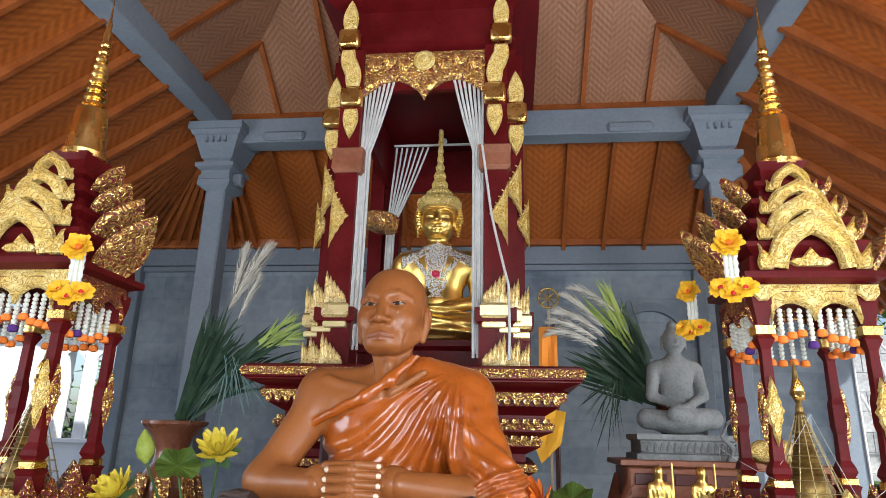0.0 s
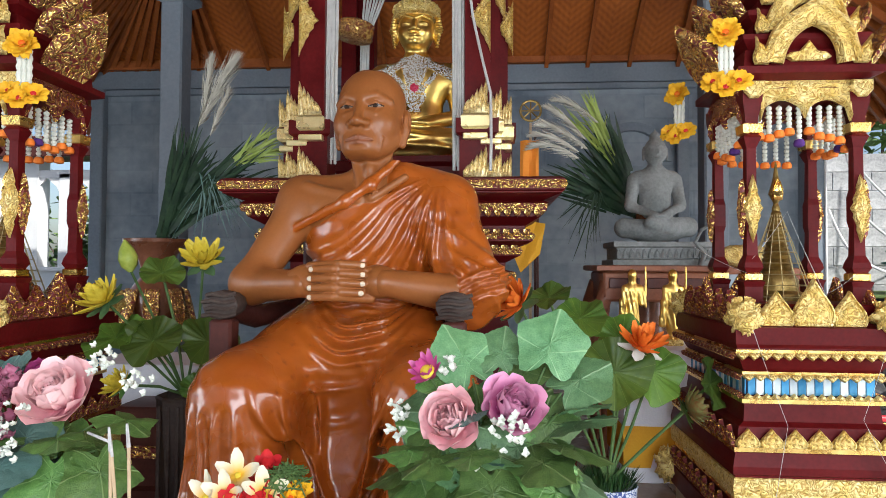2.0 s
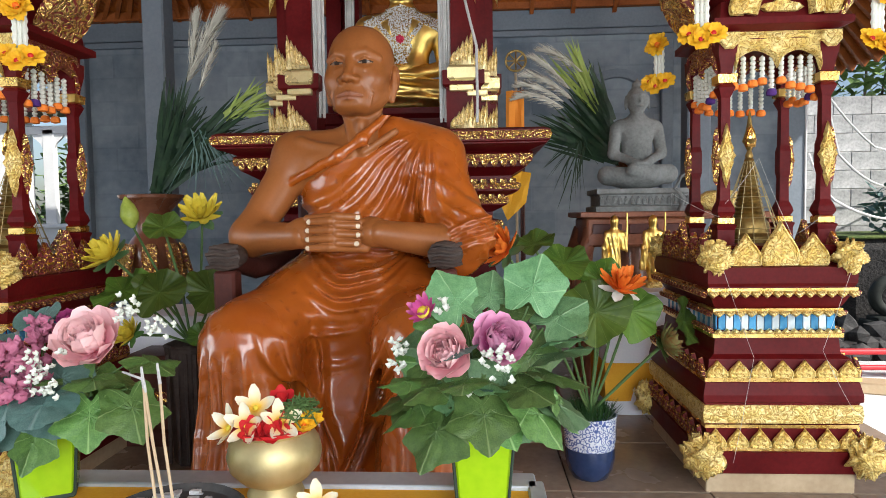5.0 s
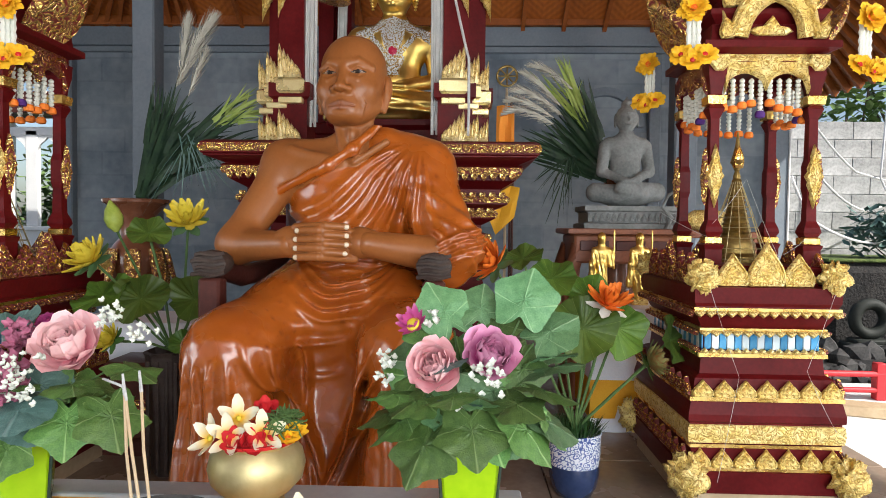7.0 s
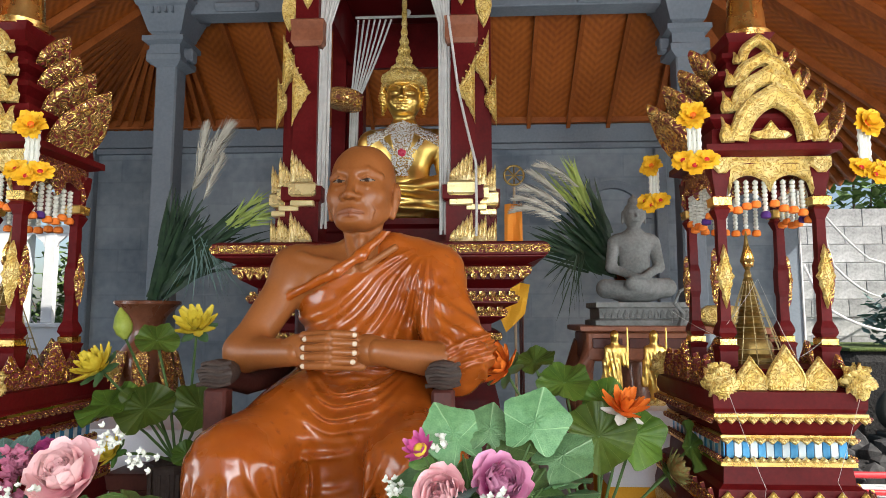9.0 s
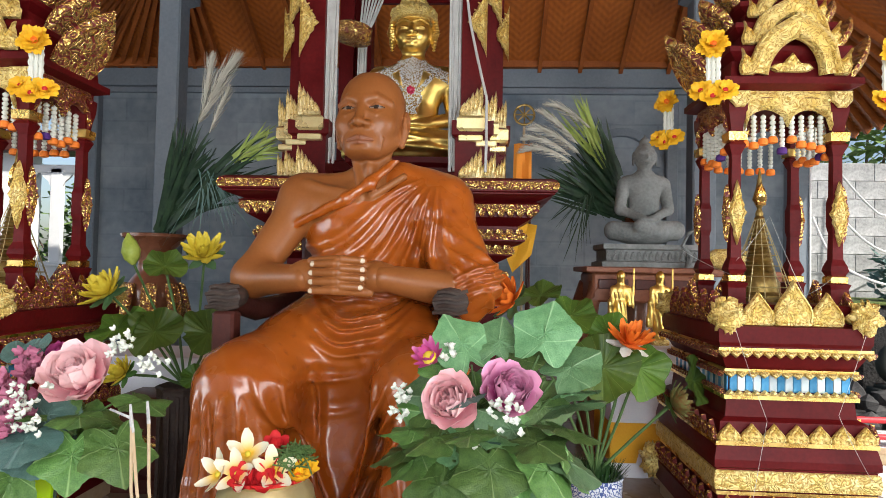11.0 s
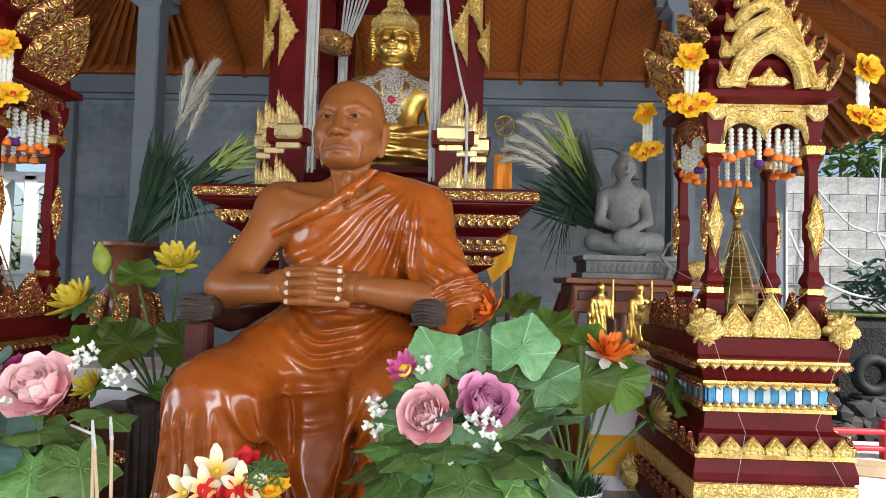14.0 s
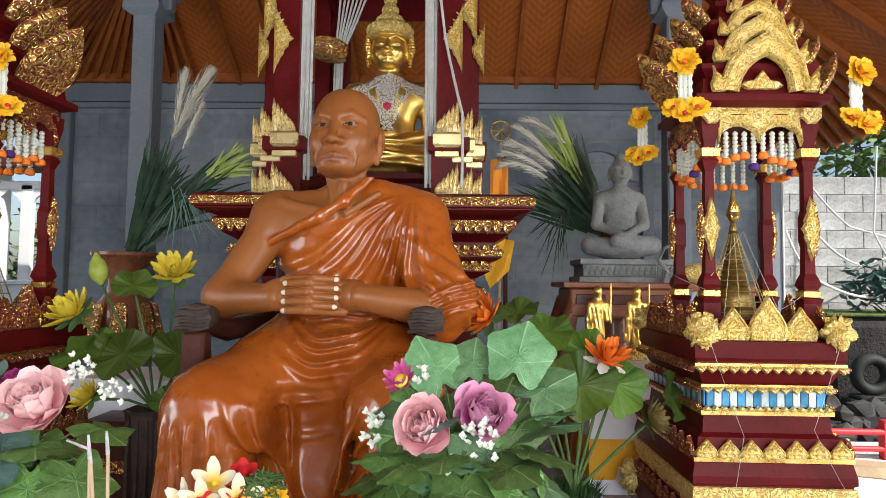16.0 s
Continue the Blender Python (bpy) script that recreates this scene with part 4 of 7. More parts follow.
    ear = smin(ell(S, (0.099, 0.020, 0.000), (0.011, 0.026, 0.037)), cone(S, (0.096, 0.010, -0.025), (0.092, 0.004, -0.068), 0.012, 0.0095), 0.012)
    ear = -smin(-ear, ell(S, (0.112, 0.012, 0.004), (0.011, 0.015, 0.024)), 0.004)
    ear = smin(ear, cone(S, (0.104, 0.002, 0.012), (0.104, 0.004, -0.014), 0.004, 0.004), 0.004)
    f = smin(f, ear, 0.004)
    f = f * HEAD_SIZE
    throat = smin(cone(P, (-0.208, 1.84, 1.02), (-0.21, 1.835, 1.18), 0.066, 0.058), cone(P, (-0.205, 1.84, 1.0), (-0.205, 1.85, 0.98), 0.085, 0.1), 0.04)
    throat = smin(throat, ell(P, (-0.208, 1.775, 1.10), (0.014, 0.014, 0.02)), 0.02)
    for sx in (-1, 1):
        throat = smin(throat, cone(P, (-0.21 + sx * 0.055, 1.81, 1.15), (-0.21 + sx * 0.018, 1.765, 1.025), 0.010, 0.010), 0.014)
    return smin(f, throat, 0.012)


def head_rule(P):
    Q = tuple(q / HEAD_SIZE for q in rotated(P, HEAD, -8, -5))
    Q = (Q[0], Q[1], Q[2] + 0.015)
    ax = np.abs(Q[0])
    u, v = (ax - 0.042) / 0.0205, Q[2] - 0.0155 - 0.03 * (ax - 0.042)
    top, low = 0.0042 * (1 - u * u), -0.0034 * (1 - u * u)
    front = (Q[1] < -0.055) & (np.abs(u) < 1)
    eye = (v < top) & (v > low)
    line = (v >= top - 0.0006) & (v < top + 0.0024)
    pupil = (((ax - 0.040) / 0.0072) ** 2 + ((v - 0.0015) / 0.0075) ** 2 < 1) & eye
    lip = (((Q[0]) / 0.037) ** 2 + ((Q[2] + 0.0785) / 0.0125) ** 2 < 1) & (Q[1] < -0.083)
    out = np.zeros(len(ax), np.int32)
    out[lip] = 4
    out[eye & front] = 2
    out[front & (pupil | line)] = 3
    return out


def fold(u, w):
    """A raised crease along u = 0 with a shallow hollow beside it."""
    return np.exp(-(u / w) ** 2) - 0.55 * np.exp(-((u - 1.9 * w) / (1.3 * w)) ** 2)


def body_fields(P):
    x, y, z = P
    chest = ell(P, (-0.22, 1.87, 0.93), (0.215, 0.135, 0.17))
    belly = ell(P, (-0.21, 1.84, 0.74), (0.19, 0.15, 0.17))
    edge = (z - 1.095) - (x + 0.135) * 0.60 - 0.9 * np.maximum(x + 0.2, 0)
    bare = np.maximum(ell(P, (-0.30, 1.85, 0.985), (0.15, 0.108, 0.085)), -edge * 0.82 - 0.02)
    skin = blend([
        bare,
        ell(P, (-0.425, 1.86, 1.015), (0.075, 0.078, 0.075)),
        cone(P, (-0.43, 1.85, 1.02), (-0.24, 1.86, 1.06), 0.055, 0.05),
        cone(P, (-0.43, 1.85, 1.0), (-0.545, 1.72, 0.765), 0.066, 0.052),
        cone(P, (-0.545, 1.72, 0.755), (-0.35, 1.575, 0.765), 0.053, 0.036),
        cone(P, (-0.205, 1.85, 0.98), (-0.205, 1.84, 1.08), 0.10, 0.066)], 0.045)
    # collar bones and the hollow of the throat
    skin = smin(skin, cone(P, (-0.40, 1.785, 1.055), (-0.245, 1.752, 1.012), 0.011, 0.012), 0.016)
    skin = smin(skin, cone(P, (-0.10, 1.765, 1.075), (-0.195, 1.752, 1.012), 0.011, 0.012), 0.016)
    skin = -smin(-skin, ell(P, (-0.30, 1.76, 1.075), (0.055, 0.03, 0.018)), 0.025)
    arm = cone(P, (0.075, 1.68, 0.735), (-0.13, 1.575, 0.77), 0.056, 0.036)
    skin = smin(skin, arm, 0.01)
    robe = blend([
        chest + 0.004, belly,
        ell(P, (-0.005, 1.86, 0.985), (0.105, 0.105, 0.1)),
        cone(P, (0.01, 1.85, 0.98), (0.105, 1.73, 0.76), 0.09, 0.085),
        cone(P, (0.10, 1.71, 0.75), (0.09, 1.73, 0.70), 0.085, 0.07),
        cone(P, (-0.115, 1.85, 1.075), (0.02, 1.87, 1.02), 0.06, 0.07)], 0.05)
    # the robe's upper edge runs from the far shoulder down under the near arm
    cut = np.where(x < -0.02, edge * 0.82, -1.0)
    robe = np.maximum(robe, np.where(z > 0.72, cut, -1.0))
    hem = smin(cone(P, (-0.43, 1.765, 0.925), (-0.27, 1.725, 1.0), 0.012, 0.015), smin(cone(P, (-0.27, 1.725, 1.0), (-0.2, 1.738, 1.05), 0.015, 0.016), cone(P, (-0.2, 1.738, 1.05), (-0.128, 1.79, 1.13), 0.016, 0.012), 0.02), 0.02)
    # long creases fan out from the covered shoulder across the chest
    r = np.sqrt((x - 0.01) ** 2 + (z - 1.10) ** 2)
    th = np.degrees(np.arctan2(z - 1.10, x - 0.01)) + 3.0 * np.sin(r * 13.0) + 1.5 * np.sin(r * 31.0 + x * 20)
    reach = np.clip((r - 0.05) / 0.12, 0, 1) * np.clip((z - 0.66) / 0.05, 0, 1)
    for a, w, d in ((-149, 3.2, 0.010), (-141, 2.6, 0.011), (-133.5, 2.2, 0.008), (-126, 3.0, 0.011), (-118, 2.0, 0.006), (-110, 2.6, 0.013), (-103, 1.8, 0.006), (-95, 2.6, 0.014), (-83, 2.2, 0.007)):
        robe = robe - d * fold(th - a, w) * reach * (y < 1.9)
    # the sleeve wraps the upper arm and bunches at the elbow
    sl = (z - 0.76) + 0.75 * (x - 0.10) + 0.5 * (y - 1.7)
    for a, w, d in ((0.12, 0.018, 0.007), (0.05, 0.013, 0.007), (-0.01, 0.014, 0.008)):
        robe = robe - d * fold(sl - a + 0.010 * np.sin(x * 16), w) * np.clip((x - 0.0) / 0.04, 0, 1)
    # the sash: crowded wrinkles about the waist
    wz = z - 0.70 - 0.55 * (x + 0.21) ** 2 + 0.006 * np.sin(x * 38)
    for a, w, d in ((0.030, 0.007, 0.008), (0.008, 0.006, 0.009), (-0.016, 0.007, 0.010), (-0.04, 0.006, 0.007)):
        robe = robe - d * fold(wz - a, w) * (y < 1.85)
    lap = blend([
        cone(P, (-0.34, 1.80, 0.60), (-0.445, 1.43, 0.49), 0.12, 0.10),
        cone(P, (-0.08, 1.80, 0.60), (0.005, 1.43, 0.49), 0.12, 0.10),
        ell(P, (-0.21, 1.74, 0.57), (0.2, 0.2, 0.10)),
        cone(P, (-0.45, 1.42, 0.48), (-0.475, 1.40, 0.05), 0.10, 0.14),
        cone(P, (0.01, 1.42, 0.48), (0.01, 1.40, 0.05), 0.10, 0.13),
        np.maximum(np.maximum(1.425 + 0.26 * z - y, np.abs(x + 0.22) - 0.26), np.maximum(z - 0.52, y - 1.9))], 0.11)
    # swags hang between the thighs
    cx = x + 0.205
    mid = np.exp(-(cx / 0.10) ** 2)
    q = z - 3.4 * cx ** 2 + 0.004 * np.sin(x * 45)
    for a, w, d in ((0.655, 0.008, 0.012), (0.63, 0.008, 0.013), (0.60, 0.009, 0.013), (0.565, 0.010, 0.009)):
        lap = lap - d * fold(q - a, w) * mid
    q = z - 1.9 * (cx + 0.05) ** 2
    for a, w, d in ((0.50, 0.010, 0.007), (0.41, 0.012, 0.005)):
        lap = lap - d * fold(q - a, w) * np.exp(-((cx + 0.05) / 0.07) ** 2)
    # folds fall from the inner knees towards the middle of the hem
    low = np.clip((0.56 - z) / 0.14, 0, 1)
    run = 0.56 - z
    for x0, k, w, d in ((0.03, -0.55, 0.011, 0.019), (-0.015, -0.48, 0.010, 0.018), (-0.055, -0.38, 0.010, 0.018), (-0.10, -0.24, 0.011, 0.015), (-0.345, 0.28, 0.011, 0.016), (-0.305, 0.18, 0.010, 0.013), (-0.385, 0.34, 0.012, 0.015)):
        lap = lap - d * fold((x - x0 - k * run - 0.012 * np.sin(z * 15 + 40 * x0)) * np.sign(-k), w) * low
    # straight creases down the shins from the knees
    shin = np.clip((0.50 - z) / 0.05, 0, 1)
    for x0, k, w, d in ((-0.535, -0.05, 0.010, 0.010), (-0.495, -0.03, 0.009, 0.012), (-0.462, 0.0, 0.008, 0.010), (-0.425, 0.03, 0.009, 0.012), (-0.05, 0.02, 0.009, 0.010), (-0.01, 0.05, 0.009, 0.012), (0.03, 0.04, 0.009, 0.011), (0.075, 0.06, 0.010, 0.010)):
        lap = lap - d * fold(x - x0 - k * run - 0.006 * np.sin(z * 19 + 60 * x0), w) * shin * (y < 1.5)
    cloth = blend([robe, lap], 0.02)
    cloth = smin(cloth, hem, 0.012)
    cloth = cloth - 0.0016 * np.sin(x * 31 + 5 * np.sin(z * 23)) * np.sin(z * 37 + 4 * np.sin(x * 19))
    return skin, cloth


def body(*P):
    s, c = body_fields(P)
    return smin(s, c, 0.006)


def body_rule(P):
    s, c = body_fields(P)
    return np.where(s < c, 0, 1).astype(np.int32)


FINGERS = []
for k in range(4):
    FINGERS.append(((-0.325, 1.568, 0.812 - 0.024 * k), (-0.235, 1.534, 0.818 - 0.024 * k), (-0.178 - 0.004 * (k == 3), 1.545, 0.815 - 0.024 * k)))
    FINGERS.append(((-0.165, 1.572, 0.800 - 0.024 * k), (-0.255, 1.53, 0.806 - 0.024 * k), (-0.318 + 0.004 * (k == 0), 1.542, 0.804 - 0.024 * k)))


def fingers(*P):
    f = blend([ell(P, (-0.34, 1.58, 0.775), (0.045, 0.03, 0.042)), ell(P, (-0.15, 1.585, 0.775), (0.045, 0.03, 0.042)), cone(P, (-0.40, 1.61, 0.762), (-0.33, 1.575, 0.77), 0.036, 0.034), cone(P, (-0.09, 1.60, 0.765), (-0.15, 1.575, 0.77), 0.037, 0.034)], 0.02)
    for a, b, c in FINGERS:
        f = smin(f, smin(cone(P, a, b, 0.0125, 0.0118), cone(P, b, c, 0.0118, 0.0098), 0.003), 0.003)
    return f


def finger_rule(P):
    out = np.zeros(len(P[0]), np.int32)
    for a, b, c in FINGERS:
        s = 1 if c[0] > -0.25 else -1
        d = np.sqrt(((P[0] - c[0] + s * 0.001)) ** 2 + (P[1] - c[1] + 0.006) ** 2 + (P[2] - c[2]) ** 2)
        out[(d < 0.0072) & (P[1] < c[1] - 0.003) & ((P[0] - c[0]) * s > -0.007)] = 5
    return out


sculpture("seated_statue", [
    ((-0.36, 1.66, 0.98), (-0.05, 1.99, 1.40), 0.0023, head_skin, head_rule),
    ((-0.68, 1.2, 0.0), (0.26, 2.06, 1.13), 0.005, body, body_rule),
    ((-0.46, 1.49, 0.70), (-0.04, 1.66, 0.85), 0.0026, fingers, finger_rule)],
    [SKIN, ROBE, EYE_WHITE, EYE_DARK, LIP, NAIL], "life-size glossy painted seated statue in an orange robe", "statue")


# gilded crowned figure on the throne
def crowned(*P):
    x, y, z = P
    S = (np.abs(x), y, z)
    torso = blend([ell(P, (0, 0.02, 0.40), (0.165, 0.10, 0.13)), ell(P, (0, 0.02, 0.22), (0.125, 0.095, 0.14)), ell(S, (0.16, 0.03, 0.44), (0.06, 0.06, 0.06)), cone(P, (0, 0.02, 0.48), (0, 0.01, 0.56), 0.05, 0.048)], 0.05)
    head = blend([ell(P, (0, 0.0, 0.665), (0.086, 0.090, 0.105)), ell(P, (0, -0.018, 0.612), (0.066, 0.066, 0.058)), ell(P, (0, -0.07, 0.582), (0.022, 0.02, 0.016)), ell(S, (0.045, -0.055, 0.632), (0.028, 0.028, 0.03))], 0.025)
    head = -smin(-head, ell(S, (0.038, -0.104, 0.672), (0.026, 0.022, 0.016)), 0.008)
    face = blend([cone(P, (0, -0.084, 0.695), (0, -0.106, 0.640), 0.009, 0.014), ell(S, (0.017, -0.094, 0.637), (0.011, 0.011, 0.009)), ell(S, (0.038, -0.076, 0.667), (0.023, 0.016, 0.0095)),
                  cone(S, (0.008, -0.094, 0.692), (0.040, -0.090, 0.705), 0.0055, 0.006), cone(S, (0.040, -0.090, 0.705), (0.074, -0.066, 0.690), 0.006, 0.004),
                  cone(S, (0, -0.094, 0.612), (0.034, -0.078, 0.620), 0.0065, 0.003), cone(S, (0, -0.092, 0.599), (0.026, -0.080, 0.606), 0.0085, 0.004)], 0.003)
    face = -smin(-face, cone(S, (0.022, -0.094, 0.660), (0.056, -0.084, 0.663), 0.0022, 0.0016), 0.002)
    pendant = smin(cone(S, (0.098, 0.0, 0.74), (0.110, -0.01, 0.66), 0.012, 0.014), cone(S, (0.108, -0.01, 0.66), (0.098, -0.02, 0.57), 0.012, 0.006), 0.008)
    face = smin(face, pendant - 0.003 * np.sin(z * 420), 0.004)
    head = smin(head, face, 0.006)
    ears = ell(S, (0.092, 0.0, 0.645), (0.012, 0.02, 0.055))
    band = np.maximum(np.sqrt(x ** 2 + (y * 0.95) ** 2) - 0.102, np.abs(z - 0.745) - 0.022)
    r = np.sqrt(x ** 2 + y ** 2)
    t = np.clip((z - 0.76) / 0.44, 0, 1)
    tier = 0.062 * (1 - t) ** 3.0 + 0.034 * np.exp(-(t / 0.10) ** 2) + 0.005
    notch = np.abs(np.mod(t * 9.0, 1.0) - 0.35) * (0.022 * (1 - t) ** 1.3 + 0.004)
    spike = 0.008 * np.abs(np.sin(np.arctan2(y, x) * 13)) * (t < 0.16) + 0.004 * np.sin(np.arctan2(y, x) * 18) * (t < 0.5)
    crown = (r - (tier + 0.009 - notch + spike)) * 0.7
    crown = np.maximum(crown, np.maximum(0.75 - z, z - 1.2))
    arm = blend([cone(S, (0.175, 0.03, 0.43), (0.208, 0.02, 0.24), 0.052, 0.046), cone(P, (0.225, 0.02, 0.235), (0.05, -0.12, 0.175), 0.04, 0.03), cone(P, (-0.225, 0.02, 0.235), (-0.15, -0.15, 0.12), 0.04, 0.03), ell(P, (0.0, -0.13, 0.17), (0.07, 0.045, 0.022))], 0.02)
    bangle = np.maximum(cone(S, (0.195, 0.03, 0.38), (0.215, 0.025, 0.3), 0.054, 0.05), np.abs(z - 0.35) - 0.025 + 0.006 * np.sin(z * 300))
    legs = blend([cone(P, (0.26, -0.02, 0.085), (-0.08, -0.16, 0.11), 0.075, 0.05), cone(P, (-0.26, -0.02, 0.075), (0.08, -0.14, 0.06), 0.075, 0.05), ell(P, (0, 0.02, 0.07), (0.26, 0.16, 0.08))], 0.03)
    legs = legs - 0.004 * np.sin(z * 130 + x * 6)
    f = blend([torso, head], 0.02)
    f = blend([f, ears, band, crown], 0.006)
    f = blend([f, arm, bangle, legs], 0.008)
    drop = np.abs(z - (0.512 - 0.50 * np.abs(x))) < 0.026
    bead = np.sin(x * 330) * np.sin(z * 330)
    vest = (np.abs(x) < 0.012 + 0.24 * (z - 0.27)) & (z > 0.27) & (z < 0.52) & (y < 0)
    return f - (0.0035 + 0.003 * bead) * ((drop & (np.abs(x) < 0.17)) | vest) * (y < 0.05) * (z < 0.54)


def crowned_rule(P):
    x, y, z = P
    out = np.zeros(len(x), np.int32)
    r = np.sqrt(x ** 2 + y ** 2)
    out[(z > 0.722) & (r < 0.12)] = 1
    collar = (np.abs(z - (0.512 - 0.50 * np.abs(x))) < 0.022 + 0.05 * np.abs(x)) & (np.abs(x) < 0.17) & (y < 0.05)
    strand = (np.abs(x) < 0.012 + 0.24 * (z - 0.27)) & (z > 0.27) & (z < 0.52) & (y < 0) & (np.abs(x) < 0.10)
    strand |= ((np.abs(x) < 0.018 + 0.035 * np.abs(np.sin((z - 0.26) * 26))) | (np.abs(np.abs(x) - (z - 0.30) * 0.75) < 0.014)) & (z > 0.24) & (z < 0.5) & (np.abs(x) < 0.13) & (y < 0)
    out[collar | strand] = 2
    out[(np.abs(z - 0.35) < 0.028) & (np.abs(x) > 0.17)] = 1
    out[(x ** 2 + (z - 0.355) ** 2 < 0.0004) & (y < 0)] = 3
    return out


sculpture("crowned_statue", [((-0.35, -0.26, 0.0), (0.35, 0.22, 0.538), 0.0055, crowned, crowned_rule), ((-0.14, -0.14, 0.535), (0.14, 0.14, 1.22), 0.0036, crowned, crowned_rule)], [STATUE_GOLD, GILT_PALE, SILVER, RUBY], "gilded seated crowned statue with white beaded collar on the throne", "statue", at=pose(-0.25, 3.28, 1.36) @ Matrix.Diagonal((1.16, 1.1, 1.08, 1)))


# grey stone figure on a carved base
def stone_figure(*P):
    x, y, z = P
    S = (np.abs(x), y, z)
    f = blend([ell(P, (0, 0.01, 0.31), (0.098, 0.062, 0.085)), ell(P, (0, 0.01, 0.2), (0.085, 0.06, 0.09)), ell(S, (0.098, 0.015, 0.33), (0.033, 0.035, 0.035)), cone(P, (0, 0, 0.37), (0, 0, 0.42), 0.03, 0.03)], 0.03)
    head = blend([ell(P, (0, -0.005, 0.465), (0.059, 0.062, 0.072)), ell(P, (0, 0.0, 0.54), (0.03, 0.032, 0.026)), cone(P, (0, 0, 0.555), (0.0, 0, 0.58), 0.012, 0.004), cone(P, (0, -0.064, 0.475), (0, -0.071, 0.452), 0.004, 0.008), cone(S, (0.0, -0.066, 0.425), (0.018, -0.062, 0.427), 0.005, 0.003), cone(S, (0.008, -0.066, 0.488), (0.04, -0.05, 0.489), 0.004, 0.003), ell(S, (0.062, 0, 0.452), (0.008, 0.013, 0.038)), ell(S, (0.024, -0.055, 0.47), (0.013, 0.008, 0.005))], 0.008)
    arms = blend([cone(S, (0.112, 0.015, 0.32), (0.132, 0.0, 0.19), 0.034, 0.031), cone(S, (0.13, 0.0, 0.185), (0.03, -0.085, 0.135), 0.026, 0.02), ell(P, (0, -0.09, 0.13), (0.05, 0.03, 0.015))], 0.015)
    legs = blend([cone(P, (0.17, -0.01, 0.08), (-0.05, -0.1, 0.095), 0.05, 0.032), cone(P, (-0.17, -0.01, 0.075), (0.05, -0.09, 0.07), 0.05, 0.032), ell(P, (0, 0.01, 0.06), (0.17, 0.1, 0.06))], 0.02)
    return blend([f, head, arms, legs], 0.008)


sculpture("stone_statue", [((-0.24, -0.16, 0.0), (0.24, 0.12, 0.6), 0.0052, stone_figure, lambda P: np.zeros(len(P[0]), np.int32))], [STONE], "grey carved stone statue seated cross-legged on a stone base", "statue", at=pose(0.895, 2.86, 0.925) @ Matrix.Diagonal((0.84, 0.84, 0.89, 1)))
plinth_stone = thing("lotus_pedestal", "grey stone base with a carved lotus frieze", "base", (0.9, 2.86, 0.822))
part("body", moulding([(0.02, 0.0), (0.02, 0.022), (0.0, 0.028), (0.0, 0.075), (0.015, 0.082), (0.015, 0.103)], 0.2, 0.12), STONE, plinth_stone, smooth=False)
pm = mesh_of(plate(leaf_outline(0.026, 0.042, 4), 0.009), "carved_petal", STONE)
for i in range(15):
    part("carved_petal", pm, None, plinth_stone, at=pose(-0.19 + 0.0271 * i, -0.118, 0.03))


def standing(*P):
    x, y, z = P
    S = (np.abs(x), y, z)
    f = blend([cone(P, (0, 0, 0.045), (0, 0, 0.14), 0.028, 0.026), ell(P, (0, 0, 0.185), (0.034, 0.022, 0.045)), cone(P, (0, 0, 0.22), (0, 0, 0.235), 0.01, 0.01), ell(P, (0, -0.002, 0.257), (0.018, 0.02, 0.025)), cone(S, (0.032, 0, 0.205), (0.04, -0.01, 0.14), 0.011, 0.009), cone(P, (0.05, -0.012, 0.13), (0.05, -0.012, 0.29), 0.005, 0.004), cone(P, (-0.04, -0.005, 0.15), (-0.045, 0, 0.06), 0.012, 0.014)], 0.012)
    f = f - 0.0016 * np.sin(x * 380 + z * 60) * (z < 0.19)
    return smin(f, blend([cone(S, (0.012, -0.004, 0.0), (0.012, 0, 0.05), 0.009, 0.01), cone(S, (0.012, -0.018, 0.004), (0.012, 0.0, 0.004), 0.007, 0.008)], 0.006), 0.008)


man = sculpture("gold_figurine", [((-0.07, -0.05, -0.01), (0.07, 0.05, 0.3), 0.0032, standing, lambda P: np.zeros(len(P[0]), np.int32))], [STATUE_GOLD], "small standing gold figurine with a staff on the cloth-covered plinth", "figurine", at=pose(0.725, 2.55, 0.525))
man["group"] = "gold figurines"
copy_thing(man, pose(0.885, 2.55, 0.525, 0, 0, 12))
for x, y in ((0.725, 2.55), (0.885, 2.55)):
    solid("figurine_pedestal", box((0, 0, 0.012), (0.07, 0.06, 0.026), 0.006), GILT_PALE, "small square gold base under a figurine", "base", at=pose(x, y, 0.5), group="figurine bases")


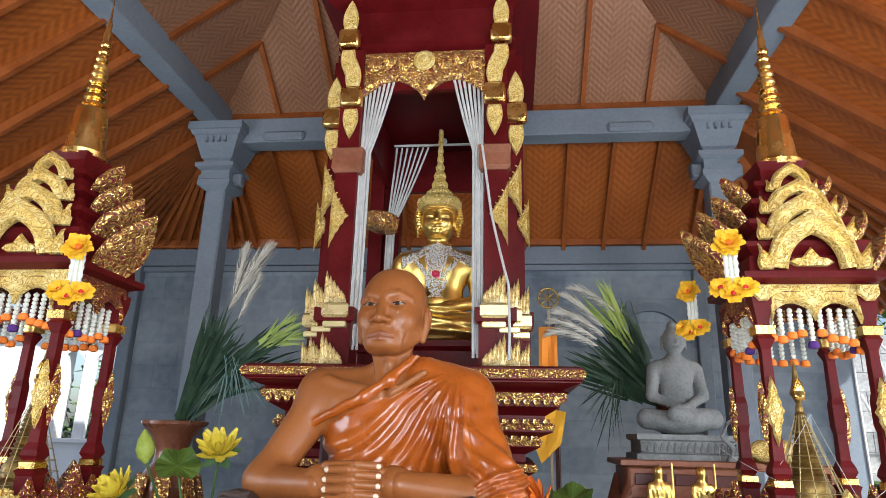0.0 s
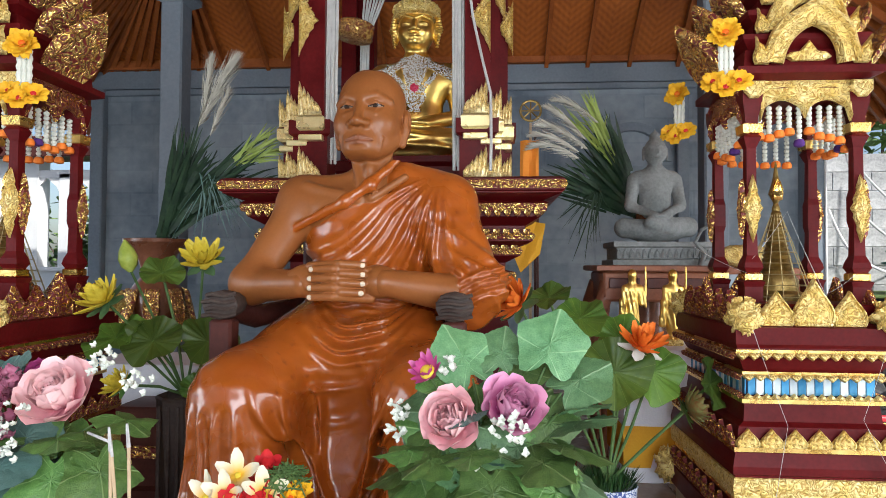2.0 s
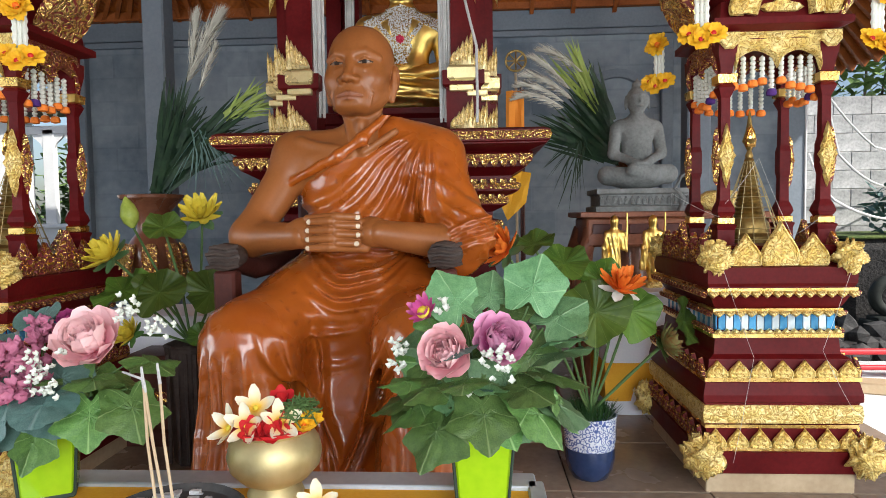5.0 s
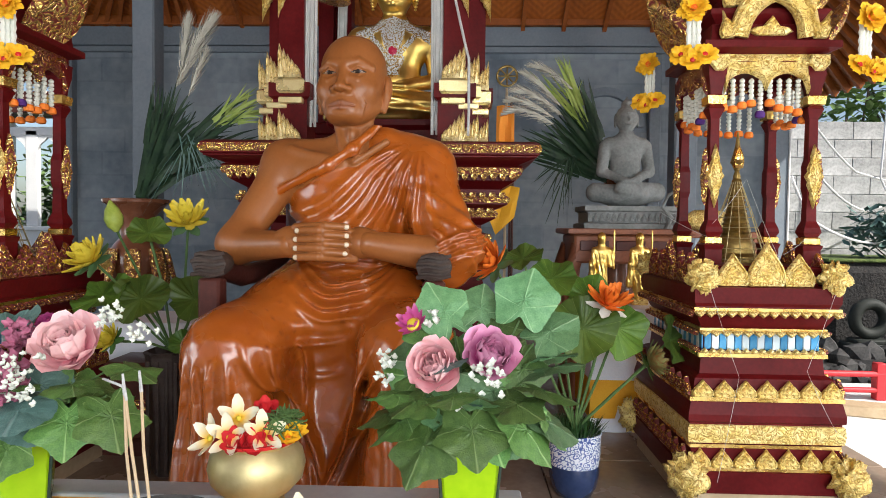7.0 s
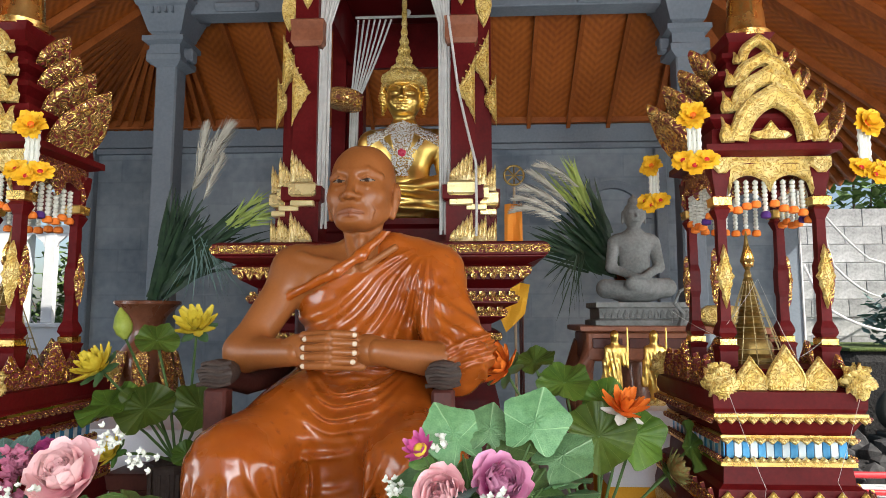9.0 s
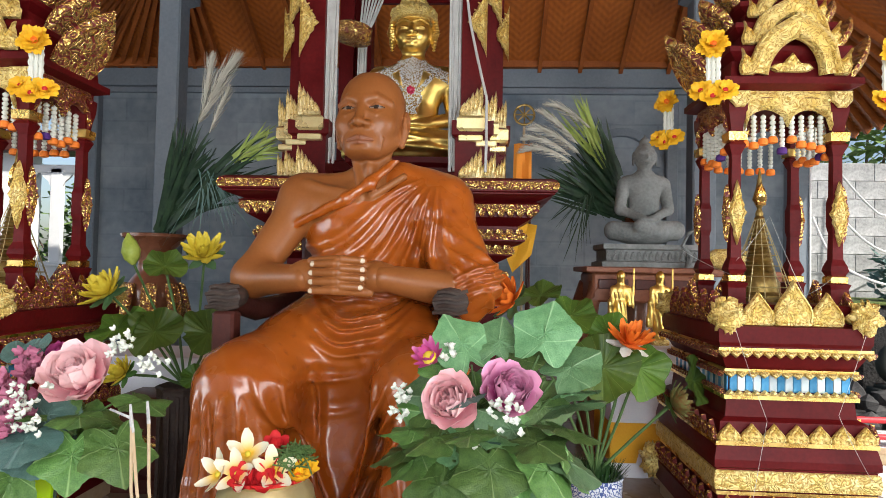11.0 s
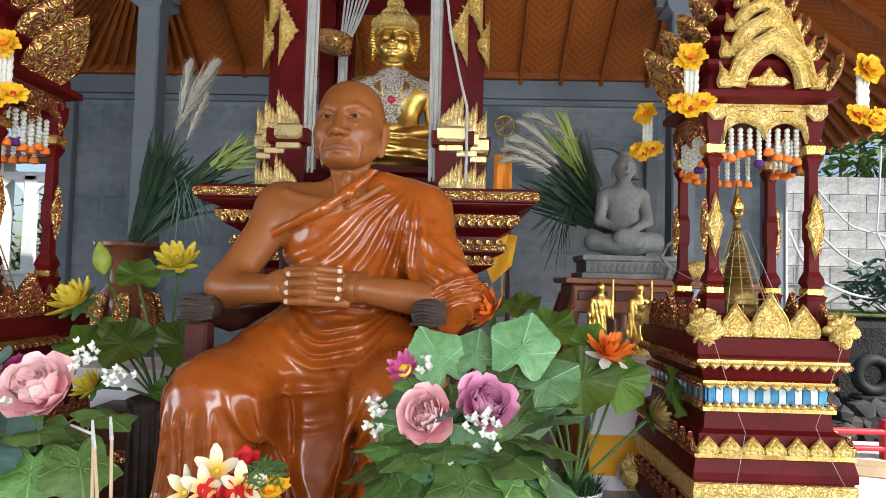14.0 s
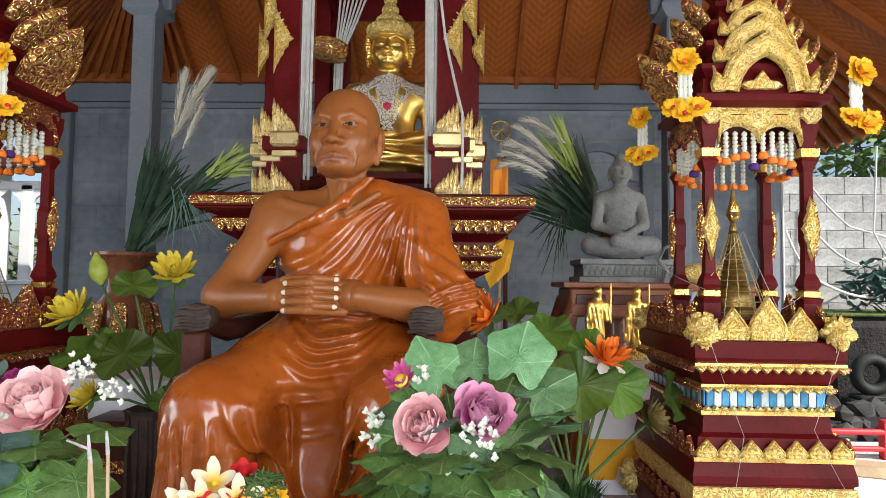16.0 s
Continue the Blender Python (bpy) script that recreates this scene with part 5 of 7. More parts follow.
def petal_sheet(w, h, cup=0.3, n=4, bm=None, m=Matrix(), notch=0.0, blunt=False):
    """A thin curved petal that starts at the origin and grows along +y, cupped upwards."""
    bm = bm or bmesh.new()
    rows = []
    cols = (-1, -0.68, -0.34, 0, 0.34, 0.68, 1) if blunt else (-1, -0.5, 0, 0.5, 1)
    n = n + 2 if blunt else n
    wave = random.Random(int(abs(m[0][0]) * 9001 + abs(m[1][2]) * 313)).uniform(0, 6.28)
    for j in range(n + 1):
        t = j / n
        ww = w / 2 * math.sin(math.pi * (0.08 + (0.68 if blunt else 0.86) * t)) ** 0.75
        zz = cup * h * t * t
        row = []
        for i in cols:
            ruffle = 0.07 * h * t ** 3 * math.sin(i * 4.5 + wave) if blunt else 0.0
            curl = -0.10 * h * max(0.0, t - 0.7) / 0.3 if blunt else 0.0
            row.append(bm.verts.new(m @ Vector((i * ww, h * t * (1 - notch * (abs(i) < 0.2) * (j == n) - (0.16 * i * i * t if blunt else 0)), zz + cup * 0.35 * w * i * i + ruffle + curl))))
        rows.append(row)
    for a, b in zip(rows, rows[1:]):
        for i in range(len(cols) - 1):
            bm.faces.new((a[i], a[i + 1], b[i + 1], b[i]))
    return bm


def bloom(name, rings, material, parent, at, label="", heart=None, heart_r=0.012, blunt=False):
    """A flower: rings of (count, petal width, length, tilt up, cup) from the outside in."""
    bm = bmesh.new()
    rng = random.Random(int(sum(abs(v) for v in at.translation) * 9973))
    for k, (n, w, h, tilt, cup) in enumerate(rings):
        for i in range(n):
            a = 360 * i / n + k * 27 + rng.uniform(-9, 9)
            s = rng.uniform(0.88, 1.12)
            petal_sheet(w * s, h * s, cup, 4, bm, pose(0, 0, 0.0015 * k, 0, 0, a) @ pose(0, 0.003, 0, tilt + rng.uniform(-7, 7)), 0.12 * blunt * (i % 3 == 0), blunt)
    f = part(name, bm, material, parent, label, at, angle=80)
    if heart:
        part("heart", lathe([(heart_r * 0.6, 0.0), (heart_r, heart_r * 0.5), (heart_r * 0.7, heart_r), (heart_r * 0.2, heart_r * 1.2)], 10), heart, f)
    return f


def facing(x, y, z, yaw=0, tilt=60, roll=0):
    """A flower's pose: its axis leans from upright towards the viewer by tilt, turned by yaw."""
    return pose(x, y, z, 0, 0, yaw) @ pose(0, 0, 0, tilt, 0, 0) @ pose(0, 0, 0, 0, 0, roll)


# ---- spirit houses ----
def ogee_outline(w, h):
    """A lotus plate: full sides that draw in to a sharp point."""
    half = [(0.44, 0.0), (0.5, 0.12), (0.5, 0.28), (0.44, 0.42), (0.37, 0.52), (0.31, 0.60), (0.21, 0.71), (0.11, 0.84), (0.0, 1.0)]
    return [(x * w, z * h) for x, z in half] + [(-x * w, z * h) for x, z in half[-2::-1]]


PLATE_RINGS = ((1.0, 0.0), (0.93, 0.7), (0.84, 0.8), (0.76, 0.35), (0.5, 0.6), (0.42, 0.95), (0.2, 0.5))
SHRINE = "maroon and gold spirit house with tiered roof and a gold spire"
shrine = thing("spirit_house", SHRINE, "spirit house", (1.04, 1.95, 0), group="spirit houses")
HX, HY = 0.215, 0.285
part("plinth", box((0, 0, 0.03), (HX * 2 - 0.01, HY * 2 - 0.01, 0.065), 0.003), WOOD_PALE, shrine, "pale raw wood plinth", smooth=False)
part("base", moulding([(0.012, 0.063), (0.012, 0.125), (-0.005, 0.13), (-0.005, 0.2), (0.0, 0.202), (0.0, 0.265), (0.008, 0.27), (0.008, 0.29), (0.0, 0.325), (-0.008, 0.33), (-0.008, 0.345), (-0.015, 0.39), (-0.035, 0.40), (-0.04, 0.45), (-0.05, 0.465), (-0.05, 0.525), (-0.035, 0.54), (-0.02, 0.57), (-0.01, 0.575), (-0.012, 0.60), (-0.007, 0.61), (-0.005, 0.655), (-0.03, 0.66)], HX, HY), MAROON, shrine, smooth=False)
part("carved_band", moulding([(-0.005, 0.204), (0.006, 0.208), (0.009, 0.233), (0.006, 0.258), (-0.005, 0.262)], HX, HY), GILT_PALE, shrine, "pale gold band of carved lozenges", smooth=False)
for z, o in ((0.131, 0.006), (0.198, 0.0), (0.334, 0.004), (0.455, -0.03), (0.528, -0.032), (0.59, -0.006)):
    part("gilded_fillet", moulding([(o - 0.02, z - 0.006), (o, z - 0.006), (o, z + 0.006), (o - 0.02, z + 0.006)], HX, HY), GOLD, shrine, smooth=False)


def petal_row(z, h, w, out, down=False, material=GILT_PALE):
    me = mesh_of(plate(ogee_outline(w * 0.98, -h if down else h), 0.014, PLATE_RINGS if h > 0.03 else ((1.0, 0.2), (0.6, 1.0))), "petal", material)
    # the side faces take the darker gilt on red
    side_me = me.copy()
    side_me.materials[0] = GILT_RED
    for hx, hy, turn in ((HX, HY, 0), (HY, HX, -90), (HY, HX, 90)):
        n = max(2, round(2 * (hx + out) / w))
        for i in range(n):
            x = -(hx + out) + (i + 0.5) * 2 * (hx + out) / n
            part("petal", side_me if turn else me, None, shrine, at=pose(0, 0, 0, 0, 0, turn) @ pose(x, -(hy + out), z))


petal_row(0.136, 0.058, 0.062, 0.004)
petal_row(0.339, 0.052, 0.062, -0.002)
petal_row(0.460, 0.016, 0.024, -0.036)
petal_row(0.527, 0.018, 0.03, -0.03, True)
petal_row(0.588, 0.02, 0.03, -0.006, True)
tile_b = mesh_of(box((0, 0, 0), (0.0205, 0.005, 0.052), 0.001), "mirror_tile", MIRROR_BLUE, smooth=False)
tile_w = mesh_of(box((0, 0, 0), (0.0205, 0.005, 0.052), 0.001), "mirror_tile", MIRROR_WHITE, smooth=False)
for hx, hy, turn in ((HX, HY, 0), (HY, HX, -90), (HY, HX, 90)):
    n = round(2 * (hx - 0.05) / 0.022)
    for i in range(n):
        part("mirror_tile", tile_b if (i // 1) % 2 == 0 else tile_w, None, shrine, at=pose(0, 0, 0, 0, 0, turn) @ pose(-(hx - 0.05) + (i + 0.5) * 2 * (hx - 0.05) / n, -(hy - 0.05) - 0.003, 0.495))


CORNERS = []


def scroll_corner(x, y, z, s, turn):
    CORNERS.append((x, y, z, s, turn))


for sx in (-1, 1):
    scroll_corner(sx * (HX + 0.012), -HY - 0.012, 0.115, 0.058, sx * 35)
    scroll_corner(sx * (HX + 0.012), HY + 0.012, 0.115, 0.058, sx * 100)
    scroll_corner(sx * (HX - 0.028), -HY + 0.012, 0.685, 0.046, sx * 40)
    scroll_corner(sx * (HX - 0.028), HY - 0.012, 0.685, 0.046, sx * 110)
big = mesh_of(plate(ogee_outline(0.108, 0.132), 0.022, PLATE_RINGS), "lotus_plate", GILT_PALE)
small = mesh_of(plate(ogee_outline(0.092, 0.098), 0.02, PLATE_RINGS), "lotus_plate", GILT_PALE)
plates = [big, small]
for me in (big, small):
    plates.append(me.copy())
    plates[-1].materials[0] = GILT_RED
for hx, hy, turn in ((HX, HY, 0), (HY, HX, -90), (HY, HX, 90), (HX, HY, 180)):
    m = pose(0, 0, 0, 0, 0, turn)
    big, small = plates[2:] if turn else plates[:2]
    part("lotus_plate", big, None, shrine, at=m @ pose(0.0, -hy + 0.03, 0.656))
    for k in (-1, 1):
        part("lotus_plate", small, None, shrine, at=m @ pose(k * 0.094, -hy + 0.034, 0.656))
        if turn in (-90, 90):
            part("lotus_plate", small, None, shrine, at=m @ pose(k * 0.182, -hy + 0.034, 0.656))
part("stage", box((0, 0, 0.685), (0.36, 0.46, 0.06), 0.004), MAROON, shrine, smooth=False)
PX, PY = 0.148, 0.13
for sx in (-1, 1):
    for sy in (-1, 1):
        post = part("post", moulding([(0.010, 0.70), (0.010, 0.76), (0.015, 0.775), (0.003, 0.78), (0.003, 0.80), (0.011, 0.815), (0.008, 0.83), (0.0, 0.85), (-0.0015, 0.93), (0.0025, 0.95), (0.0025, 1.02), (-0.0015, 1.04), (-0.0025, 1.16), (0.009, 1.19), (0.003, 1.2), (0.0, 1.21), (0.003, 1.25), (0.011, 1.29), (0.013, 1.33)], 0.0155, 0.0155, c=(sx * PX, sy * PY)), MAROON, shrine, smooth=False)
        part("collar", moulding([(0.0, 0.775), (0.006, 0.78), (0.006, 0.797), (0.0, 0.802)], 0.0185, 0.0185, c=(sx * PX, sy * PY)), GOLD, post, "gold collar", smooth=False)
        part("collar", moulding([(0.0, 1.20), (0.008, 1.203), (0.010, 1.228), (0.0, 1.233)], 0.0185, 0.0185, c=(sx * PX, sy * PY)), GOLD, post, "gold collar", smooth=False)
        if sy < 0:
            part("diamond", plate(diamond_outline(0.056, 0.098), 0.018, centre=(0, 0)), GILT_PALE, post, "gold pointed ornament", at=pose(sx * PX, sy * PY - 0.018, 0.985))
        part("diamond", plate(diamond_outline(0.052, 0.088), 0.014, centre=(0, 0)), GILT, post, at=pose(sx * PX + sx * 0.018, sy * PY, 0.985, 0, 0, sx * 90))
sc = [(-0.125 + 0.25 * i / 20, 1.265 + 0.032 * abs(math.sin(math.pi * i / 10))) for i in range(21)]
sc[10] = (0.0, 1.245)
sc[0], sc[20] = (-0.125, 1.235), (0.125, 1.235)
for turn, hy in ((0, PY), (-90, PX), (90, PX), (180, PY)):
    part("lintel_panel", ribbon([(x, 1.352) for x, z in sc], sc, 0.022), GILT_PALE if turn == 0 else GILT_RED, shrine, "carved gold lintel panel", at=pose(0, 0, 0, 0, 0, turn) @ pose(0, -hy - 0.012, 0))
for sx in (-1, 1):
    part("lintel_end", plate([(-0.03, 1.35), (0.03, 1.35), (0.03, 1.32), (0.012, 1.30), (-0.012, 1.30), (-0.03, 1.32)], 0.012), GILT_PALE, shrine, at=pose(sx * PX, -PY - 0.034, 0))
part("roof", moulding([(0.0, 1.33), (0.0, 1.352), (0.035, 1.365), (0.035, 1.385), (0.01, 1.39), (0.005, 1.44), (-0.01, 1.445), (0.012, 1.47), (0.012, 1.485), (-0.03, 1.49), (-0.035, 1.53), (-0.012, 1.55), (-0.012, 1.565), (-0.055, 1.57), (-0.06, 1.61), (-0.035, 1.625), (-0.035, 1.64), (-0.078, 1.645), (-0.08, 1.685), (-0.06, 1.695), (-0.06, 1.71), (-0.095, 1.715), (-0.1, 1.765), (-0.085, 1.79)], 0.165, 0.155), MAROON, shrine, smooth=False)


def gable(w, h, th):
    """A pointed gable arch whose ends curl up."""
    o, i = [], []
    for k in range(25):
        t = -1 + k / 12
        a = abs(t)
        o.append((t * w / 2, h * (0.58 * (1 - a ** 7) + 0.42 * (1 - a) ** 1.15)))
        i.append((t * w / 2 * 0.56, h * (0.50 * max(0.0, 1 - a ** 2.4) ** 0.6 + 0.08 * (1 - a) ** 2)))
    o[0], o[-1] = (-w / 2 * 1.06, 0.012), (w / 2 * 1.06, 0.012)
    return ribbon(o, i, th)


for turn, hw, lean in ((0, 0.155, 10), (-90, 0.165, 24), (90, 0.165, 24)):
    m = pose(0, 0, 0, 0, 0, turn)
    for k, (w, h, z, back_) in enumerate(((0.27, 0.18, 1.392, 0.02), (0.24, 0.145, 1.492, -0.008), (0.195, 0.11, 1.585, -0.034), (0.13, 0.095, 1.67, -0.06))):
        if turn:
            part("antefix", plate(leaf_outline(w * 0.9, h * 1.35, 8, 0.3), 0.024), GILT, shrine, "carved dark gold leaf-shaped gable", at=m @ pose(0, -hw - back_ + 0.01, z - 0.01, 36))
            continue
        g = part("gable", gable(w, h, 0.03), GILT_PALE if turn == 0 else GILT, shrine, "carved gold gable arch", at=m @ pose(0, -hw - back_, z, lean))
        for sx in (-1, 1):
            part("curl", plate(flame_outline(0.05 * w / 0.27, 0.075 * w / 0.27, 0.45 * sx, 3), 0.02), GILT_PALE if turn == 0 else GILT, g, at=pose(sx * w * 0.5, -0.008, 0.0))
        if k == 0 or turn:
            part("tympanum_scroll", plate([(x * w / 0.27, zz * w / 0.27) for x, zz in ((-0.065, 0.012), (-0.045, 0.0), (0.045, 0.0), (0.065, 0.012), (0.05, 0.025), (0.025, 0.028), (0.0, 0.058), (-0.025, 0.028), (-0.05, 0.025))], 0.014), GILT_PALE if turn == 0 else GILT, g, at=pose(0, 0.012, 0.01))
part("bell", lathe([(0.075, 1.755), (0.078, 1.775), (0.066, 1.782), (0.062, 1.80), (0.058, 1.86), (0.052, 1.93), (0.05, 1.945), (0.036, 1.955)], 20), GOLD, shrine, "gold bell under the spire", at=pose(0.015, 0, 0.03))
spire = []
z = 1.955
r = 0.040
while z < 2.22:
    spire += [(r * 0.74, z), (r, z + 0.007), (r, z + 0.016), (r * 0.74, z + 0.023)]
    z += 0.031
    r *= 0.915
spire += [(0.012, 2.235), (0.014, 2.26), (0.009, 2.28), (0.010, 2.30), (0.004, 2.33), (0.0015, 2.43)]
part("spire", lathe(spire, 16), GOLD, shrine, "ringed gold spire", at=pose(0.015, 0, 0.03))
def carved_boss(s, lobes=5):
    """A knot of curled, pointed leaves carved from one block."""
    bm = bmesh.new()
    rows, n, m = [], 64, 30
    for j in range(1, m):
        v = math.pi * j / m
        row = []
        for i in range(n):
            u = 2 * math.pi * i / n
            leaf = abs(math.sin(lobes * u / 2 + 2.2 * math.sin(3 * v) + 0.8 * math.sin(2 * u)))
            tip = (1 - abs(math.sin(lobes * u / 2 + 3.2 * v))) ** 2
            vein = abs(math.sin(11 * u - 7 * v))
            r = s * (0.62 + 0.34 * leaf ** 0.5 + 0.36 * tip + 0.10 * vein)
            row.append(bm.verts.new((r * math.sin(v) * math.cos(u), r * 0.85 * math.sin(v) * math.sin(u), r * math.cos(v))))
        rows.append(row)
    for a, b in zip(rows, rows[1:]):
        for i in range(n):
            bm.faces.new((a[i], a[(i + 1) % n], b[(i + 1) % n], b[i]))
    bm.faces.new(rows[0])
    bm.faces.new(rows[-1][::-1])
    return bm


for x, y, z, s, turn in CORNERS:
    part("corner_boss", carved_boss(s * 0.9, 5 if z < 0.3 else 4), GILT_PALE, shrine, "pale gold boss of curled leaves", at=pose(x, y, z, 0, 0, turn), angle=70)
shrine_two = copy_thing(shrine, pose(-1.333, 1.74, 0))
shrine["label"] = "maroon and gold spirit house with gold spire beside the potted lotus"
# this one's pavilion stands a little off the middle of its base
for ob in shrine.children:
    top = max(v.co.z for v in ob.data.vertices) + ob.matrix_basis.translation.z
    ob.matrix_basis = Matrix.Translation((-0.026 if top < 0.82 else 0.010, 0, 0)) @ ob.matrix_basis


def garland(x, y, ztop, length, end, parent):
    prof, n = [(0.003, ztop - length)], max(4, int(length / 0.012))
    for i in range(n):
        z0 = ztop - length + length * i / n
        prof += [(0.0085, z0 + 0.002), (0.0085, z0 + length / n * 0.55), (0.0045, z0 + length / n * 0.8)]
    g = part("strand", lathe(prof + [(0.002, ztop)], 7, c=(x, y)), WHITE_PETAL, parent)
    part("blossom", lathe([(0.004, -0.012), (0.014, -0.009), (0.0155, 0.0), (0.012, 0.009), (0.004, 0.013)], 9), end, g, at=pose(x, y, ztop - length - 0.005))


def fringe(cx, cy, label):
    t = thing("garland_fringe", label, "garland", (cx, cy, 0), group="garland fringes")
    rng = random.Random(5)
    for i in range(9):
        x = -0.112 + 0.028 * i
        garland(x, -PY - 0.004, 1.285, (0.085, 0.09, 0.078, 0.072, 0.105, 0.07, 0.085, 0.09, 0.098)[i], PURPLE if i == 4 else ORANGE, t)
    for i in range(6):
        garland(-0.09 + 0.035 * i, PY + 0.004, 1.275, 0.10 + 0.02 * rng.random(), ORANGE, t)
    for s in (-1, 1):
        for i in range(6):
            garland(s * (PX + 0.004), -0.09 + 0.035 * i, 1.275, 0.09 + 0.03 * rng.random(), PURPLE if i == 1 else ORANGE, t)


fringe(1.04, 1.95, "white garland strands with orange blossoms below the lintel")
fringe(-1.333, 1.74, "white garland strands with orange blossoms below the lintel")


def paper_garland(x, y, z, yaw, group="paper flower garlands"):
    t = thing("paper_flower_garland", "hanging garland of golden paper flowers on white strands", "garland", (x, y, z), yaw, group=group)
    rings = ((11, 0.026, 0.042, 4, 0.2), (10, 0.024, 0.036, 24, 0.25), (8, 0.018, 0.026, 48, 0.3))
    bloom("flower", rings, MARIGOLD, t, facing(0, -0.012, 0, 0, 78), heart=ORANGE, heart_r=0.011, blunt=True)
    for i in (-1, 0, 1):
        part("strand", lathe([(0.004, -0.115 - 0.008 * abs(i))] + [(0.0085 if j % 2 else 0.0055, -0.11 + 0.011 * j) for j in range(10)], 7, c=(i * 0.012, 0)), WHITE_PETAL, t)
    for i, (dx, dz) in enumerate(((-0.03, -0.125), (0.03, -0.13), (0.0, -0.145))):
        bloom("flower", ((9, 0.024, 0.033, 8, 0.2), (7, 0.018, 0.025, 36, 0.3)), MARIGOLD, t, facing(dx, -0.012 - 0.006 * i, dz, dx * 500, 70), heart=RED, heart_r=0.008, blunt=True)
    part("thread", tube([(0, 0, 0), (0, 0.01, 0.03)], 0.0015, 5), STRING, t)
    return t


paper_garland(0.765, 1.62, 1.425, -20)
paper_garland(1.205, 1.58, 1.385, 15)
paper_garland(0.79, 2.12, 1.40, -40)
paper_garland(-1.068, 1.48, 1.385, 15)
paper_garland(-1.56, 1.50, 1.38, -15)


def reliquary(cx, cy):
    t = thing("reliquary_spire", "tarnished gold ringed spire inside a wire cage", "spire", (cx, cy, 0.715), group="reliquary spires")
    p = [(0.075, 0.0), (0.078, 0.02), (0.06, 0.03), (0.062, 0.06), (0.05, 0.08)]
    for i in range(14):
        f = i / 14
        p += [(0.034 * (1 - f) ** 0.9 + 0.008, 0.09 + 0.2 * f), (0.039 * (1 - f) ** 0.9 + 0.009, 0.097 + 0.2 * f)]
    p += [(0.007, 0.3), (0.016, 0.32), (0.022, 0.33), (0.013, 0.36), (0.008, 0.385), (0.002, 0.43)]
    part("cone", lathe(p, 18), BRASS_OLD, t, "ringed tarnished gold cone")
    part("finial", plate(leaf_outline(0.04, 0.075, 5), 0.012), GOLD, t, at=pose(0, -0.008, 0.31))
    for i in range(14):
        a = 2 * math.pi * i / 14
        part("wire", tube([(0.105 * math.cos(a), 0.105 * math.sin(a), 0.0), (0.05 * math.cos(a), 0.05 * math.sin(a), 0.16), (0.012 * math.cos(a), 0.012 * math.sin(a), 0.27)], 0.0014, 4), BRASS, t)
    for k in range(7):
        rr = 0.104 - 0.0125 * k
        part("hoop", tube([(rr * math.cos(a), rr * math.sin(a), 0.012 + 0.034 * k) for a in (2 * math.pi * j / 20 for j in range(21))], 0.0012, 4), BRASS, t)


reliquary(1.04, 1.97)
reliquary(-1.323, 1.76)
for pts in ([(0.84, 1.655, 0.66), (0.93, 1.655, 0.4), (0.87, 1.64, 0.1)], [(1.21, 1.655, 0.7), (1.12, 1.655, 0.42), (1.2, 1.64, 0.25)], [(0.88, 1.79, 0.80), (0.8, 2.0, 0.88), (0.86, 2.2, 0.84)], [(1.18, 1.79, 0.8), (1.1, 1.8, 0.74), (1.02, 1.85, 0.98), (0.9, 1.8, 0.84)], [(1.2, 1.8, 0.82), (1.33, 2.0, 0.7), (1.5, 2.4, 0.75)]):
    solid("blessing_thread", tube(sum((arc(a, b, 0.006, 6)[:-1] for a, b in zip(pts, pts[1:])), []) + [Vector(pts[-1])], 0.0006, 5), STRING, "thin white cotton thread wound round the spirit house", "thread", group="blessing threads")


# ---- chair ----
chair = thing("armchair", "dark carved wooden armchair under the seated statue", "chair", (0, 0, 0))
part("seat", box((-0.22, 1.87, 0.43), (0.62, 0.44, 0.06), 0.012), WOOD_DARK, chair)
part("backrest", box((-0.22, 2.1, 0.72), (0.56, 0.05, 0.5), 0.015), WOOD_DARK, chair)
for x in (-0.563, 0.058):
    part("leg", box((x, 1.58, 0.335), (0.062, 0.062, 0.67), 0.008), WOOD_DARK, chair)
    part("leg", box((x, 2.1, 0.25), (0.06, 0.06, 0.5), 0.008), WOOD_DARK, chair)
    arm = part("armrest", tube([(x, 1.57, 0.705), (x - 0.008, 1.66, 0.69), (x + 0.01 * (1 if x < -0.2 else -1), 1.78, 0.66), (x + 0.05 * (1 if x < -0.2 else -1), 1.92, 0.67), (x + 0.05 * (1 if x < -0.2 else -1), 2.1, 0.7)], 0.034, 10), WOOD_DARK, chair)
    part("arm_end", lathe([(0.03, 1.545), (0.042, 1.552), (0.044, 1.58), (0.038, 1.63), (0.03, 1.65)], 12), WOOD_GREY, arm, "carved beast-head arm end", at=pose(x, 0, 0.708) @ Matrix(((1.15, 0, 0, 0), (0, 0, 1, 0), (0, 0.92, 0, 0), (0, 0, 0, 1))))
    for k in range(4):
        part("carving", tube([(x - 0.045 + 0.012 * (k % 2), 1.545, 0.68 + 0.018 * k), (x - 0.015, 1.535, 0.685 + 0.018 * k), (x + 0.02, 1.535, 0.68 + 0.018 * k), (x + 0.046, 1.546, 0.686 + 0.018 * k)], 0.006, 6), WOOD_GREY, arm)
    part("scroll", lathe([(0.022, 0), (0.026, 0.01), (0.016, 0.016), (0.006, 0.012)], 12), WOOD_DARK, arm, at=pose(x, 1.548, 0.5, 90))

